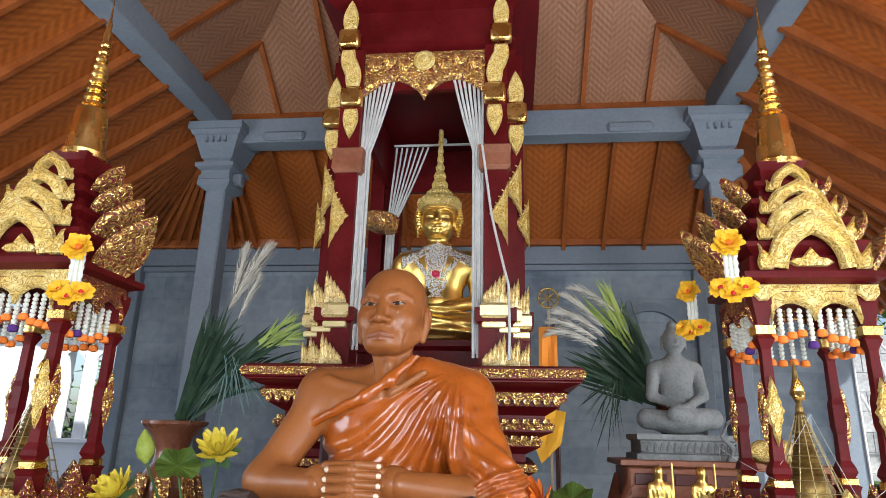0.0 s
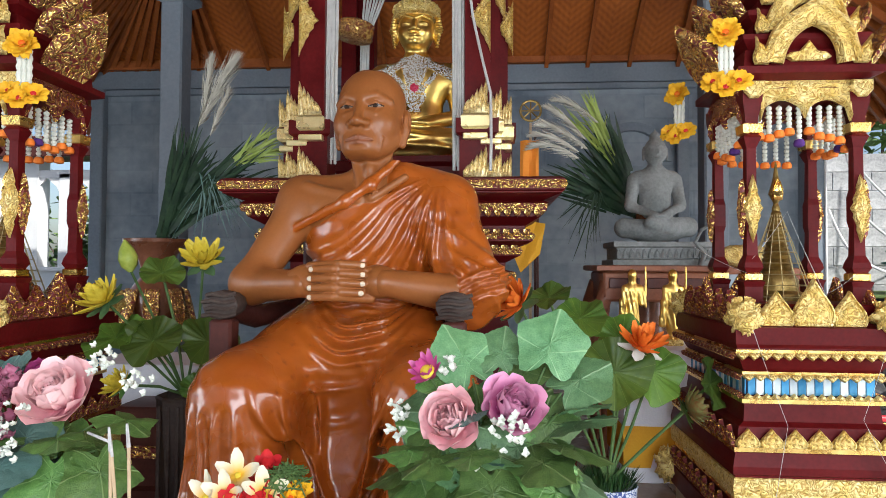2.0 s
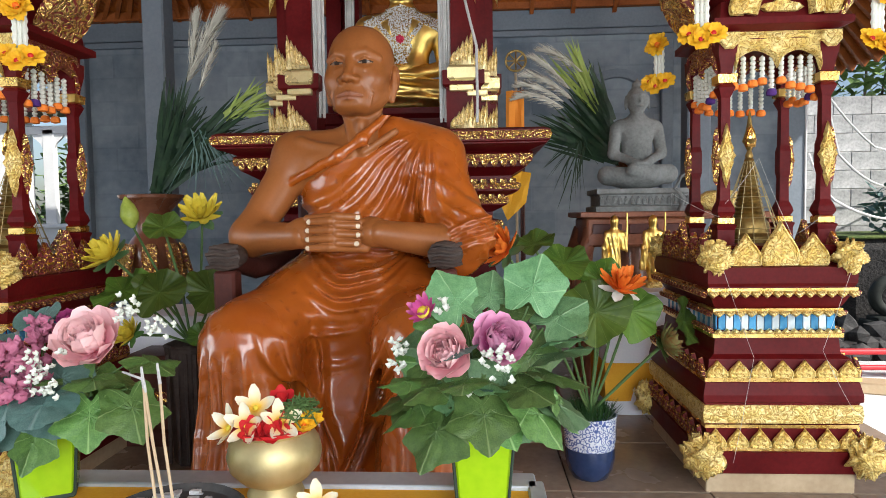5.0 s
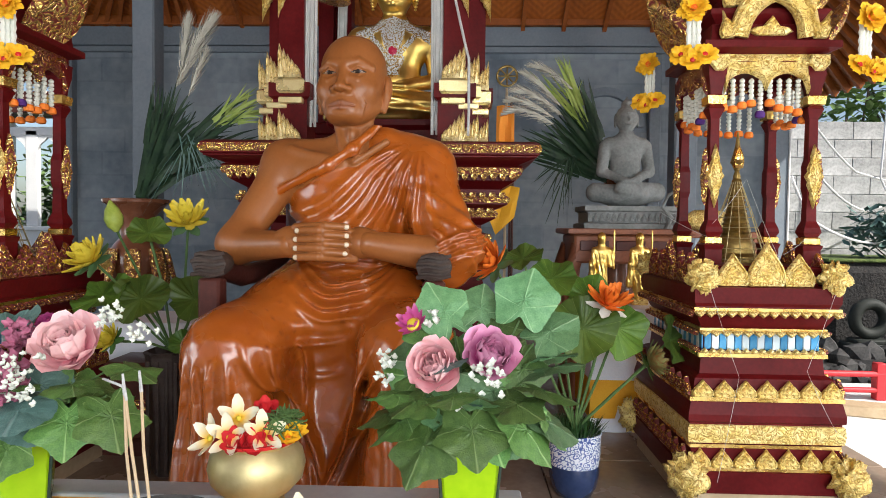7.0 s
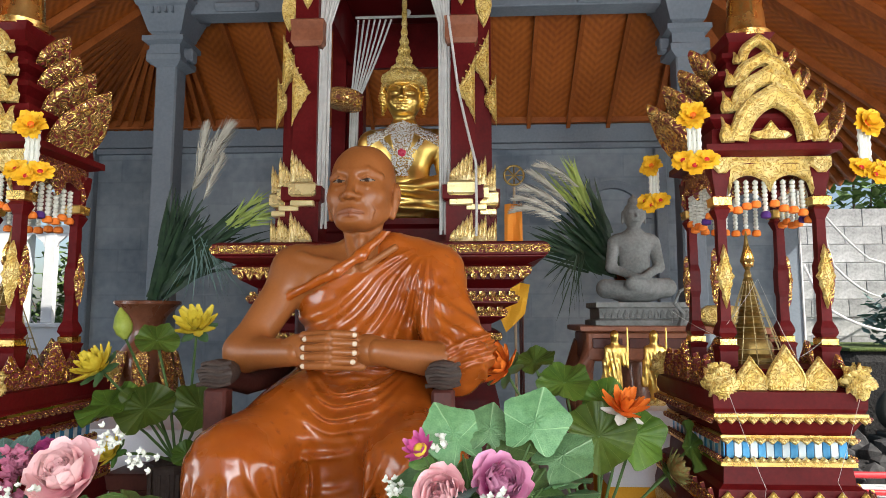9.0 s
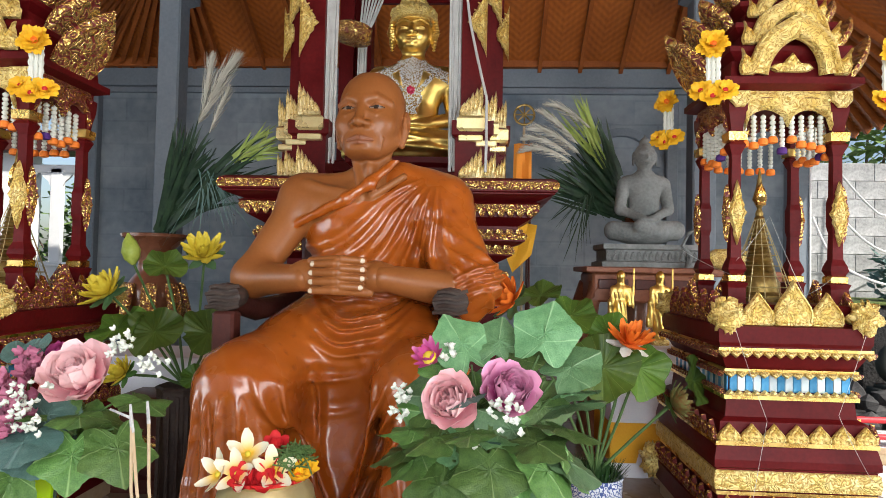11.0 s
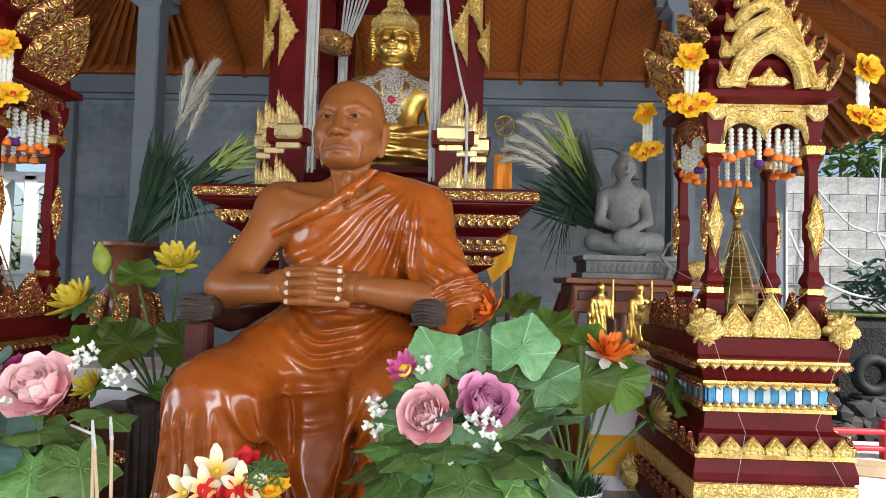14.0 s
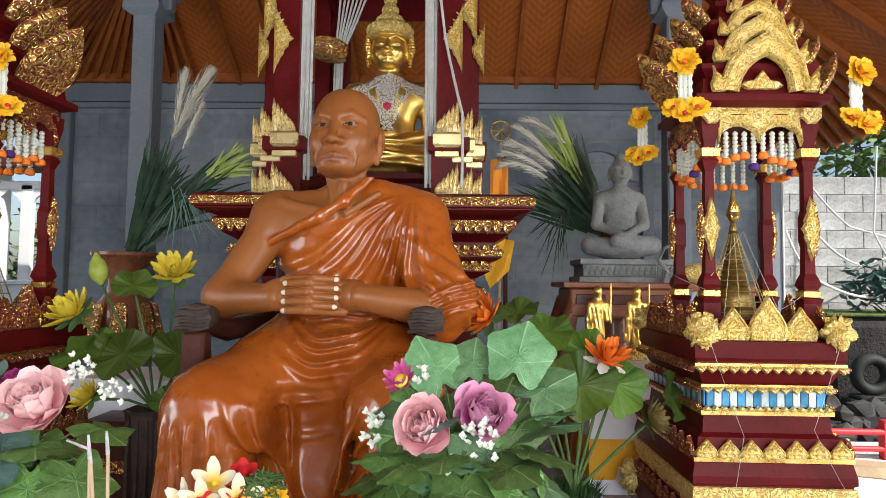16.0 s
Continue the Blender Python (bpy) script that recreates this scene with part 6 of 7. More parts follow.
# ---- table before the statue ----
desk = thing("offering_table", "low aluminium-edged offering table with a yellow cloth", "table", (0, 0, 0))
part("top", box((-0.19, 0.66, 0.315), (0.86, 0.6, 0.02), 0.002), YELLOW_CLOTH, desk, "yellow cloth under glass")
part("edge_trim", box((-0.19, 0.960, 0.318), (0.88, 0.062, 0.03), 0.003), ALU, desk, "aluminium edge trim")
part("edge_trim", box((0.248, 0.66, 0.318), (0.03, 0.59, 0.03), 0.003), ALU, desk)
part("edge_trim", box((-0.628, 0.66, 0.318), (0.03, 0.59, 0.03), 0.003), ALU, desk)
for x in (-0.61, 0.23):
    for y in (0.39, 0.95):
        part("leg", box((x, y, 0.152), (0.035, 0.035, 0.304), 0.003), ALU, desk)

bowl = thing("brass_bowl", "round-bellied brass offering bowl on the table", "bowl", (-0.215, 0.905, 0.325))
part("body", lathe([(0.046, 0.0), (0.05, 0.006), (0.045, 0.018), (0.04, 0.024), (0.06, 0.035), (0.078, 0.055), (0.083, 0.078), (0.078, 0.10), (0.066, 0.117), (0.068, 0.122), (0.074, 0.126), (0.07, 0.128)], 32), BRASS, bowl)
part("dish", lathe([(0.05, 0.118), (0.075, 0.124), (0.079, 0.131), (0.074, 0.131), (0.05, 0.125)], 28), RED, bowl, "red-rimmed dish")
FRANGI = ((5, 0.02, 0.036, 16, 0.3),)


def offering(x, y, z, m, rings, name, label, heart=None, yaw=0, tilt=30):
    t = thing(name, label, "flower", (x, y, z), group="offering flowers")
    bloom("petals", rings, m, t, facing(0, 0, 0, yaw, tilt), heart=heart, heart_r=0.005)


for x, y, z, yaw, tilt in ((-0.278, 0.825, 0.468, -35, 58), (-0.245, 0.815, 0.474, -5, 62), (-0.24, 0.85, 0.495, 10, 55), (-0.19, 0.825, 0.478, 25, 60)):
    offering(x, y + 0.035, z - 0.008, CREAM_PETAL, FRANGI, "frangipani", "cream and yellow frangipani blossom in the brass bowl", YELLOW, yaw, tilt)
offering(-0.122, 0.835, 0.34, CREAM_PETAL, FRANGI, "frangipani", "cream and yellow frangipani blossom fallen on the table", YELLOW, 10, 52)
for x, y, z, yaw in ((-0.232, 0.812, 0.464, 0), (-0.206, 0.812, 0.462, 30), (-0.182, 0.83, 0.466, 60), (-0.2, 0.87, 0.50, 20)):
    offering(x, y + 0.035, z - 0.008, RED, ((6, 0.02, 0.026, 25, 0.3), (5, 0.014, 0.018, 50, 0.3)), "red_blossom", "red blossom in the brass bowl", RED, yaw, 50)
for x, y, z in ((-0.152, 0.835, 0.466), (-0.142, 0.85, 0.472)):
    offering(x, y + 0.035, z - 0.006, MARIGOLD, ((9, 0.012, 0.018, 20, 0.3), (8, 0.01, 0.014, 50, 0.3)), "marigold", "orange marigold in the brass bowl", ORANGE, 30, 45)
herb = bmesh.new()
rng = random.Random(3)
for i in range(130):
    a, b = rng.uniform(0, 6.283), rng.uniform(0.1, 1.5)
    c = Vector((-0.162, 0.885, 0.47)) + 0.028 * Vector((math.cos(a) * math.cos(b), math.sin(a) * math.cos(b), math.sin(b)))
    d = Vector((rng.uniform(-1, 1), rng.uniform(-1, 1), rng.uniform(-0.6, 0.8))).normalized() * 0.016
    tube([c - d, c + d * 0.4 + Vector((0, 0, 0.003)), c + d], 0.0013, 4, herb)
solid("shredded_herbs", herb, STEM, "mound of shredded green pandan leaf in the bowl", "herbs", kind="stuff")

censer = thing("incense_bowl", "dark round incense bowl filled with grey ash", "bowl", (-0.305, 0.70, 0.325))
part("body", lathe([(0.06, 0.0), (0.085, 0.012), (0.104, 0.04), (0.108, 0.06), (0.100, 0.066), (0.092, 0.056), (0.02, 0.052)], 28), CHAR, censer)
ashm = bmesh.new()
rng = random.Random(4)
for i in range(90):
    a, r = rng.uniform(0, 6.283), 0.086 * math.sqrt(rng.random())
    s = rng.uniform(0.004, 0.011)
    box((r * math.cos(a), r * math.sin(a), 0.055 + rng.uniform(0, 0.006)), (s * 1.6, s, s * 0.7), 0, ashm)
part("ash", ashm, ASH, censer, "grey ash and charcoal", smooth=False)
for x, y, tx, tz in ((-0.362, 0.735, -0.014, 0.582), (-0.349, 0.735, -0.03, 0.574), (-0.338, 0.74, -0.016, 0.586)):
    s = thing("incense_stick", "burnt-down cream incense stick standing in the ash", "incense", (0, 0, 0), group="incense sticks")
    pts = [(x + 0.03, y - 0.02, 0.375), (x + 0.012 + tx * 0.3, y, 0.48), (x + tx * 0.7 + 0.01, y + 0.01, tz - 0.02)]
    part("stick", tube(pts, 0.0024, 7), WOOD_PALE, s)
    part("ash_tip", tube([pts[-1], (pts[-1][0] - 0.002, y + 0.01, tz), (pts[-1][0] - (0.035 if tx < -0.02 else 0.003), y + 0.01, tz + 0.012)], 0.003, 6, r_end=0.0018), ASH, s)


# ---- bouquets ----
def lobed_leaf(size, lobes=5, depth=0.28, fold=0.18, seed=0, droop=0.25):
    """A broad lobed leaf lying in x-y from its stalk at the origin towards +y, with raised veins and a droop."""
    bm = bmesh.new()
    rng = random.Random(seed)
    n, rings = 70, 5
    ph = rng.uniform(-0.2, 0.2)
    cs = []
    for k in range(rings + 1):
        row = []
        for i in range(n):
            a = 2 * math.pi * i / n
            lob = 1.08 - depth * 1.5 * abs(math.sin(lobes * (a - math.pi / 2) / 2 + ph / 2)) - 0.35 * math.exp(-((a - 1.5 * math.pi) / 0.28) ** 2)
            lob += 0.045 * (abs((a * 4.2 + seed) % 1.0 - 0.3) - 0.25)
            r = size * 0.5 * lob * k / rings
            x, y = r * math.cos(a), r * math.sin(a) + size * 0.33
            vein = 0.03 * size * (0.5 + 0.5 * math.cos(lobes * (a - math.pi / 2) + ph)) * (k / rings)
            z = -fold * abs(x) * 0.8 + vein - droop * max(y, 0) ** 2 / size + 0.03 * size * math.sin(a * 3 + seed) * k / rings + 0.012 * size * math.sin(a * 11 + 2 * k)
            row.append(bm.verts.new((x, y, z)))
        cs.append(row)
    for a, b in zip(cs, cs[1:]):
        for i in range(n):
            bm.faces.new((a[i], a[(i + 1) % n], b[(i + 1) % n], b[i]))
    bmesh.ops.remove_doubles(bm, verts=cs[0], dist=0.0001)
    return bm


PEONY = ((8, 0.060, 0.058, 16, 0.6), (9, 0.056, 0.056, 34, 0.65), (10, 0.046, 0.053, 50, 0.6), (11, 0.036, 0.049, 62, 0.5), (12, 0.028, 0.045, 72, 0.4), (12, 0.022, 0.043, 80, 0.35), (8, 0.017, 0.041, 87, 0.3))
leaf_meshes = {}


def leaf_mesh(kind, seed):
    key = (kind, seed)
    if key not in leaf_meshes:
        m = {"vine": LEAF, "pale": LEAF_PALE, "round": LEAF_BLUE}[kind]
        leaf_meshes[key] = mesh_of(lobed_leaf(1.0, 5 if kind != "round" else 3, {"vine": 0.2, "pale": 0.13, "round": 0.08}[kind], 0.2, seed), "leaf", m, angle=70)
    return leaf_meshes[key]


def scaled(m, s):
    return m @ Matrix.Diagonal((s, s, s, 1))


def sprig(parent, at, n=14, r=0.026, seed=1, size=0.0065, material=WHITE_PETAL, name="white_sprig", label="sprig of tiny white blossoms"):
    bm = bmesh.new()
    rng = random.Random(seed)
    for i in range(n):
        p = Vector((rng.uniform(-1, 1), rng.uniform(-0.5, 0.5), rng.uniform(-1.1, 1.1))) * r
        for k in range(4):
            petal_sheet(size, size * 1.2, 0.4, 2, bm, Matrix.Translation(p) @ pose(0, 0, 0, rng.uniform(40, 90), 0, 0) @ pose(0, 0, 0, 0, 0, 90 * k) @ pose(0, 0, 0, 25))
    part(name, bm, material, parent, label, at)


def vase(x, y, label, turn=4):
    t = thing("glass_vase", label, "vase", (x, y, 0.325), turn, group="lime vases")
    bm = bmesh.new()
    rows = []
    for hw, z in ((0.041, 0.0), (0.043, 0.006), (0.054, 0.15), (0.0545, 0.153), (0.051, 0.153), (0.04, 0.02)):
        rows.append([bm.verts.new((i * hw, j * hw, z)) for i, j in ((-1, -0.86), (-0.86, -1), (0.86, -1), (1, -0.86), (1, 0.86), (0.86, 1), (-0.86, 1), (-1, 0.86))])
    for a, b in zip(rows, rows[1:]):
        for i in range(8):
            bm.faces.new((a[i], a[(i + 1) % 8], b[(i + 1) % 8], b[i]))
    bm.faces.new(rows[0][::-1])
    bm.faces.new(rows[-1])
    part("body", bm, LIME, t, smooth=False)
    part("foot", box((0, 0, 0.004), (0.088, 0.088, 0.01), 0.003), STEM_DARK, t, "dark green glass foot")
    for i, j in ((-1, -1), (1, -1)):
        part("glass_edge", tube([(i * 0.0425, j * 0.0425, 0.005), (i * 0.0545, j * 0.0545, 0.152)], 0.0028, 6), STEM_DARK, t)
    return t


vase(0.15, 0.9, "square lime-green glass vase with peonies on the table")
vase(-0.632, 0.905, "square lime-green glass vase holding a bouquet", 28).scale.z = 1.2


def bouquet(name, label, x, y, flowers, leaves, sprigs, buds=()):
    t = thing(name, label, "bouquet", (0, 0, 0), group="silk bouquets")
    for k in range(8):
        a = 2 * math.pi * k / 8
        part("stem", tube([(x + 0.02 * math.cos(a), y + 0.02 * math.sin(a), 0.345), (x + 0.03 * math.cos(a), y + 0.03 * math.sin(a), 0.49), (x + 0.06 * math.cos(a), y + 0.05 * math.sin(a), 0.57)], 0.0025, 5), STEM, t)
    for fx, fy, fz, s, m, yaw, tilt in flowers:
        bloom("peony", tuple((n, w * s, h * s, tl, c) for n, w, h, tl, c in PEONY), m, t, facing(fx, fy + 0.03, fz, yaw, tilt), blunt=True)
    for i, (lx, ly, lz, s, kind, yaw, tilt, roll) in enumerate(leaves):
        ob = part("leaf", leaf_mesh(kind, i % 4), None, t, at=scaled(pose(lx, ly, lz, 0, 0, yaw) @ pose(0, 0, 0, tilt, roll, 0), s))
        p = Vector((lx, ly, lz))
        part("stalk", tube([p, p.lerp(Vector((x, y, 0.5)), 0.5) - Vector((0, 0, 0.015)), (x, y, 0.47)], 0.0018, 5), STEM, t)
    for i, (sx, sy, sz, n, r) in enumerate(sprigs):
        sprig(t, pose(sx, sy, sz), n, r, i + int(100 * abs(x)))
    return t


rng = random.Random(11)
around = []
for i in range(46):
    a = rng.uniform(0, 360)
    el = rng.uniform(-35, 15)
    rr = rng.uniform(0.02, 0.06)
    around.append((0.15 + rr * math.sin(radians(-a)) * 1.1, 0.87 + rr * math.cos(radians(a)) * 0.6, 0.525 + rng.uniform(-0.02, 0.07), rng.uniform(0.085, 0.125), "vine" if i % 3 else "pale", a, 45 * math.cos(radians(a)) + el * 0.6, -50 * math.sin(radians(a)) + rng.uniform(-18, 18)))
front = [
    (0.232, 0.87, 0.665, 0.112, "pale", -15, 72, 10), (0.125, 0.88, 0.645, 0.11, "pale", 35, 68, -15), (0.165, 0.9, 0.655, 0.095, "pale", 0, 60, 10), (0.19, 0.89, 0.64, 0.10, "vine", -30, 50, 20), (0.10, 0.87, 0.625, 0.09, "vine", 60, 45, -20), (0.255, 0.86, 0.63, 0.10, "pale", -60, 45, 30),
    (0.07, 0.83, 0.525, 0.115, "vine", 118, -20, 10), (0.10, 0.81, 0.512, 0.13, "vine", 145, -40, 0), (0.15, 0.80, 0.535, 0.12, "vine", 190, -30, 0),
    (0.215, 0.82, 0.53, 0.12, "vine", 235, -35, 0), (0.245, 0.85, 0.52, 0.11, "pale", 265, -20, 10), (0.25, 0.86, 0.60, 0.10, "pale", 285, 15, -20), (0.05, 0.85, 0.52, 0.10, "vine", 95, -10, 0),
    (0.255, 0.87, 0.54, 0.12, "vine", 255, -45, 0), (0.14, 0.80, 0.55, 0.07, "round", 170, 20, 0), (0.165, 0.79, 0.54, 0.06, "pale", 180, 40, 0), (0.11, 0.82, 0.60, 0.07, "round", 200, 20, 20),
    (0.20, 0.80, 0.555, 0.10, "vine", 220, 0, 15), (0.235, 0.82, 0.57, 0.11, "vine", 240, 0, -10), (0.09, 0.81, 0.555, 0.10, "vine", 140, -5, 0), (0.13, 0.795, 0.56, 0.09, "vine", 175, 10, 10), (0.25, 0.84, 0.585, 0.10, "pale", 250, 25, 0), (0.06, 0.83, 0.55, 0.09, "vine", 105, 5, 0)]
bouquet("silk_bouquet", "silk bouquet of pink and magenta peonies with vine leaves", 0.15, 0.9,
        ((0.178, 0.82, 0.603, 0.90, MAGENTA, 15, 62), (0.100, 0.80, 0.590, 0.86, PINK, -12, 66)), front + around,
        ((0.177, 0.785, 0.585, 20, 0.024), (0.017, 0.86, 0.60, 10, 0.016), (0.012, 0.85, 0.575, 10, 0.014), (0.133, 0.80, 0.545, 6, 0.013), (0.09, 0.86, 0.665, 9, 0.014)))
star = thing("pink_daisy", "small magenta daisy tucked into the bouquet", "flower", (0, 0, 0))
bloom("petals", ((10, 0.013, 0.03, 20, 0.3), (8, 0.011, 0.022, 45, 0.3)), MAGENTA, star, facing(0.062, 0.84, 0.658, -30, 55), heart=YELLOW)
part("stalk", tube([(0.062, 0.845, 0.655), (0.1, 0.87, 0.58), (0.14, 0.89, 0.48)], 0.002, 5), STEM, star)
around = []
for i in range(20):
    a = rng.uniform(0, 360)
    rr = rng.uniform(0.02, 0.07)
    around.append((-0.632 + rr * math.sin(radians(-a)) * 1.1, 0.88 + rr * math.cos(radians(a)) * 0.6, 0.50 + rng.uniform(-0.02, 0.08), rng.uniform(0.08, 0.12), "vine" if i % 2 else "round", a, 42 * math.cos(radians(a)) + rng.uniform(-18, 12), -48 * math.sin(radians(a)) + rng.uniform(-18, 18)))
front = [(-0.50, 0.83, 0.525, 0.115, "vine", 205, -40, 0), (-0.45, 0.85, 0.53, 0.12, "vine", 225, -38, 0), (-0.50, 0.88, 0.54, 0.11, "vine", 260, -15, 0), (-0.58, 0.82, 0.48, 0.10, "vine", 170, -50, 0), (-0.665, 0.81, 0.49, 0.12, "round", 150, -50, 0),
         (-0.62, 0.88, 0.635, 0.045, "round", 0, 60, 0), (-0.64, 0.88, 0.63, 0.045, "round", 40, 60, 0), (-0.605, 0.87, 0.645, 0.045, "round", -30, 60, 0), (-0.44, 0.87, 0.58, 0.10, "vine", 250, -5, 0), (-0.55, 0.80, 0.535, 0.10, "round", 195, -10, 0), (-0.49, 0.82, 0.56, 0.09, "vine", 215, 5, 0), (-0.56, 0.82, 0.555, 0.06, "vine", 190, 10, 0)]
bouquet("silk_bouquet", "silk bouquet of pink peonies and dusty hydrangea with dark leaves", -0.632, 0.905,
        ((-0.512, 0.84, 0.597, 1.06, PINK, 5, 52), (-0.575, 0.87, 0.635, 0.35, MAGENTA, 0, 50)), front + around,
        ((-0.548, 0.785, 0.575, 44, 0.034), (-0.443, 0.86, 0.672, 12, 0.018), (-0.395, 0.87, 0.632, 14, 0.02), (-0.455, 0.86, 0.655, 8, 0.014)))
heads = thing("hydrangea", "dusty magenta hydrangea head in the bouquet", "flower", (0, 0, 0))
sprig(heads, pose(-0.612, 0.81, 0.565), 110, 0.05, 5, 0.014, PINK_DUST, "head", "cluster of dusty magenta florets")
sprig(heads, pose(-0.60, 0.87, 0.625), 22, 0.022, 6, 0.012, PINK_DUST, "floret", "cluster of dusty magenta florets")
part("stalk", tube([(-0.612, 0.82, 0.55), (-0.62, 0.86, 0.5), (-0.632, 0.9, 0.4)], 0.003, 5), STEM, heads)


# ---- lotus pots ----
def lotus_leaf(r, seed=0, cup=0.12):
    """A round leaf with a wavy rim and raised ribs, its stalk at the middle."""
    bm = bmesh.new()
    n, rings = 72, 6
    rows = []
    for k in range(rings + 1):
        f = k / rings
        row = []
        for i in range(n):
            a = 2 * math.pi * i / n
            rr = r * f * (1 + 0.05 * math.sin(3 * a + seed) + 0.03 * math.sin(7 * a + 2 * seed) - 0.22 * math.exp(-((a - math.pi) / 0.16) ** 2) * f)
            z = cup * r * f * f + 0.13 * r * f * f * math.sin(5 * a + seed) + 0.028 * r * f * math.cos(18 * a) + 0.05 * r * f * math.sin(2 * a + 2 * seed)
            row.append(bm.verts.new((rr * math.cos(a), rr * math.sin(a), z)))
        rows.append(row)
    for a, b in zip(rows, rows[1:]):
        for i in range(n):
            bm.faces.new((a[i], a[(i + 1) % n], b[(i + 1) % n], b[i]))
    bmesh.ops.remove_doubles(bm, verts=rows[0], dist=0.0001)
    return bm


def lotus_flower(parent, x, y, z, s, m, yaw, tilt, sepals=None, root=None):
    f = bloom("lotus", tuple((n, w * s, h * s, t, c) for n, w, h, t, c in ((9, 0.03, 0.075, 8, 0.35), (9, 0.028, 0.07, 28, 0.35), (8, 0.024, 0.06, 50, 0.3), (6, 0.018, 0.045, 70, 0.3))), m, parent, facing(x, y, z, yaw, tilt))
    if sepals:
        bm = bmesh.new()
        for i in range(5):
            petal_sheet(0.036 * s, 0.062 * s, 0.3, 3, bm, pose(0, 0, -0.006, 0, 0, 72 * i) @ pose(0, 0.002, 0, -18))
        part("calyx", bm, sepals, f, "pale green sepals", angle=80)
    if root:
        a, b = Vector((x, y, z)), Vector(root)
        part("stalk", tube([a, a.lerp(b, 0.5) + Vector((0.01, 0.01, 0.01)), b], 0.0045, 6), STEM, parent)


def lotus_stem_leaf(parent, x, y, z, r, yaw, tilt, seed, root):
    part("lotus_leaf", lotus_leaf(r, seed), LEAF_LOTUS, parent, at=facing(x, y, z, yaw, tilt), angle=75)
    a, b = Vector((x, y, z)), Vector(root)
    part("stalk", tube([a, a.lerp(b, 0.5) + Vector((0.008, 0.008, 0.0)), b], 0.0045, 6), STEM, parent)


pot = thing("porcelain_pot", "blue and white porcelain pot with a dark blue foot", "pot", (0.487, 1.775, 0))
part("body", lathe([(0.058, 0.095), (0.0765, 0.1), (0.08, 0.13), (0.0815, 0.19), (0.084, 0.197), (0.08, 0.2), (0.074, 0.19)], 32), PORCELAIN, pot)
part("foot", lathe([(0.045, 0.0), (0.055, 0.006), (0.07, 0.035), (0.0765, 0.07), (0.0765, 0.1), (0.06, 0.101)], 32), COBALT, pot, "dark blue glazed foot")
turf = bmesh.new()
rng = random.Random(8)
for i in range(420):
    a, r = rng.uniform(0, 6.283), 0.075 * math.sqrt(rng.random())
    p = Vector((0.487 + r * math.cos(a), 1.775 + r * math.sin(a), 0.19))
    d = Vector((math.cos(a) * r * 0.4 + rng.uniform(-0.012, 0.012), math.sin(a) * r * 0.4 + rng.uniform(-0.012, 0.012), rng.uniform(0.025, 0.055)))
    s = Vector((-d.y, d.x, 0)).normalized() * 0.0022
    turf.faces.new([turf.verts.new(v) for v in (p - s, p + s, p + d * 0.6 + s * 0.7, p + d, p + d * 0.6 - s * 0.7)])
solid("artificial_grass", turf, TURF, "dark green artificial grass in the porcelain pot", "grass", kind="stuff", smooth=False)
lotus = thing("lotus_plant", "artificial lotus with round green leaves and an orange-red flower", "plant", (0, 0, 0), group="lotus plants")
R = (0.487, 1.775, 0.2)
for a in ((0.50, 1.74, 0.52, 0.105, -12, 58, 0), (0.615, 1.80, 0.515, 0.10, 25, 62, 1), (0.79, 1.83, 0.475, 0.075, 55, 75, 2), (0.545, 1.86, 0.60, 0.09, 10, 40, 3), (0.42, 1.86, 0.66, 0.085, -10, 35, 4), (0.33, 1.9, 0.72, 0.07, -30, 30, 5)):
    lotus_stem_leaf(lotus, *a, R)
lotus_flower(lotus, 0.575, 1.75, 0.59, 0.96, ORANGE, 15, 32, WHITE_PETAL, R)
lotus_flower(lotus, 0.235, 1.83, 0.70, 1.1, ORANGE, -55, 50, LEAF_PALE, R)
lotus_flower(lotus, 0.71, 1.78, 0.41, 0.85, FADED, 70, 65, LEAF_LOTUS, R)

tub = thing("wooden_vase", "tall faceted dark weathered wooden vase", "vase", (-0.815, 1.88, 0))
part("body", lathe([(0.062, 0.0), (0.066, 0.02), (0.085, 0.39), (0.09, 0.4), (0.082, 0.405), (0.076, 0.38)], 8, turn=0.39), WOOD_GREY, tub, smooth=False)
for i in range(4):
    part("slat", box((-0.045 + 0.03 * i, -0.078, 0.2), (0.012, 0.006, 0.36), 0.002), WOOD_GREY, tub)
lotus2 = thing("lotus_plant", "artificial lotus with yellow flowers and broad drooping leaves", "plant", (0, 0, 0), group="lotus plants")
R2 = (-0.815, 1.88, 0.4)
for a in ((-1.0, 1.80, 0.59, 0.094, -25, 34, 0), (-0.865, 1.77, 0.585, 0.09, 5, 46, 1), (-0.715, 1.82, 0.58, 0.088, 35, 46, 2), (-0.855, 1.80, 0.79, 0.068, 30, 38, 3), (-0.74, 1.80, 0.44, 0.05, 30, 45, 5)):
    lotus_stem_leaf(lotus2, *a, R2)
lotus_flower(lotus2, -0.785, 1.93, 0.825, 1.0, YELLOW, 12, 48, LEAF_PALE, R2)
lotus_flower(lotus2, -1.035, 1.80, 0.70, 1.1, YELLOW, -30, 50, LEAF_PALE, R2)
lotus_flower(lotus2, -0.93, 1.72, 0.46, 0.7, YELLOW, -30, 55, LEAF, R2)
part("bud", lathe([(0.006, 0.0), (0.024, 0.02), (0.03, 0.045), (0.022, 0.075), (0.003, 0.105)], 10), BUD, lotus2, "closed yellow-green bud", at=pose(-0.985, 1.85, 0.79, 0, -12, 0))
part("stalk", tube([(-0.985, 1.85, 0.795), (-0.9, 1.88, 0.6), R2], 0.0045, 6), STEM, lotus2)

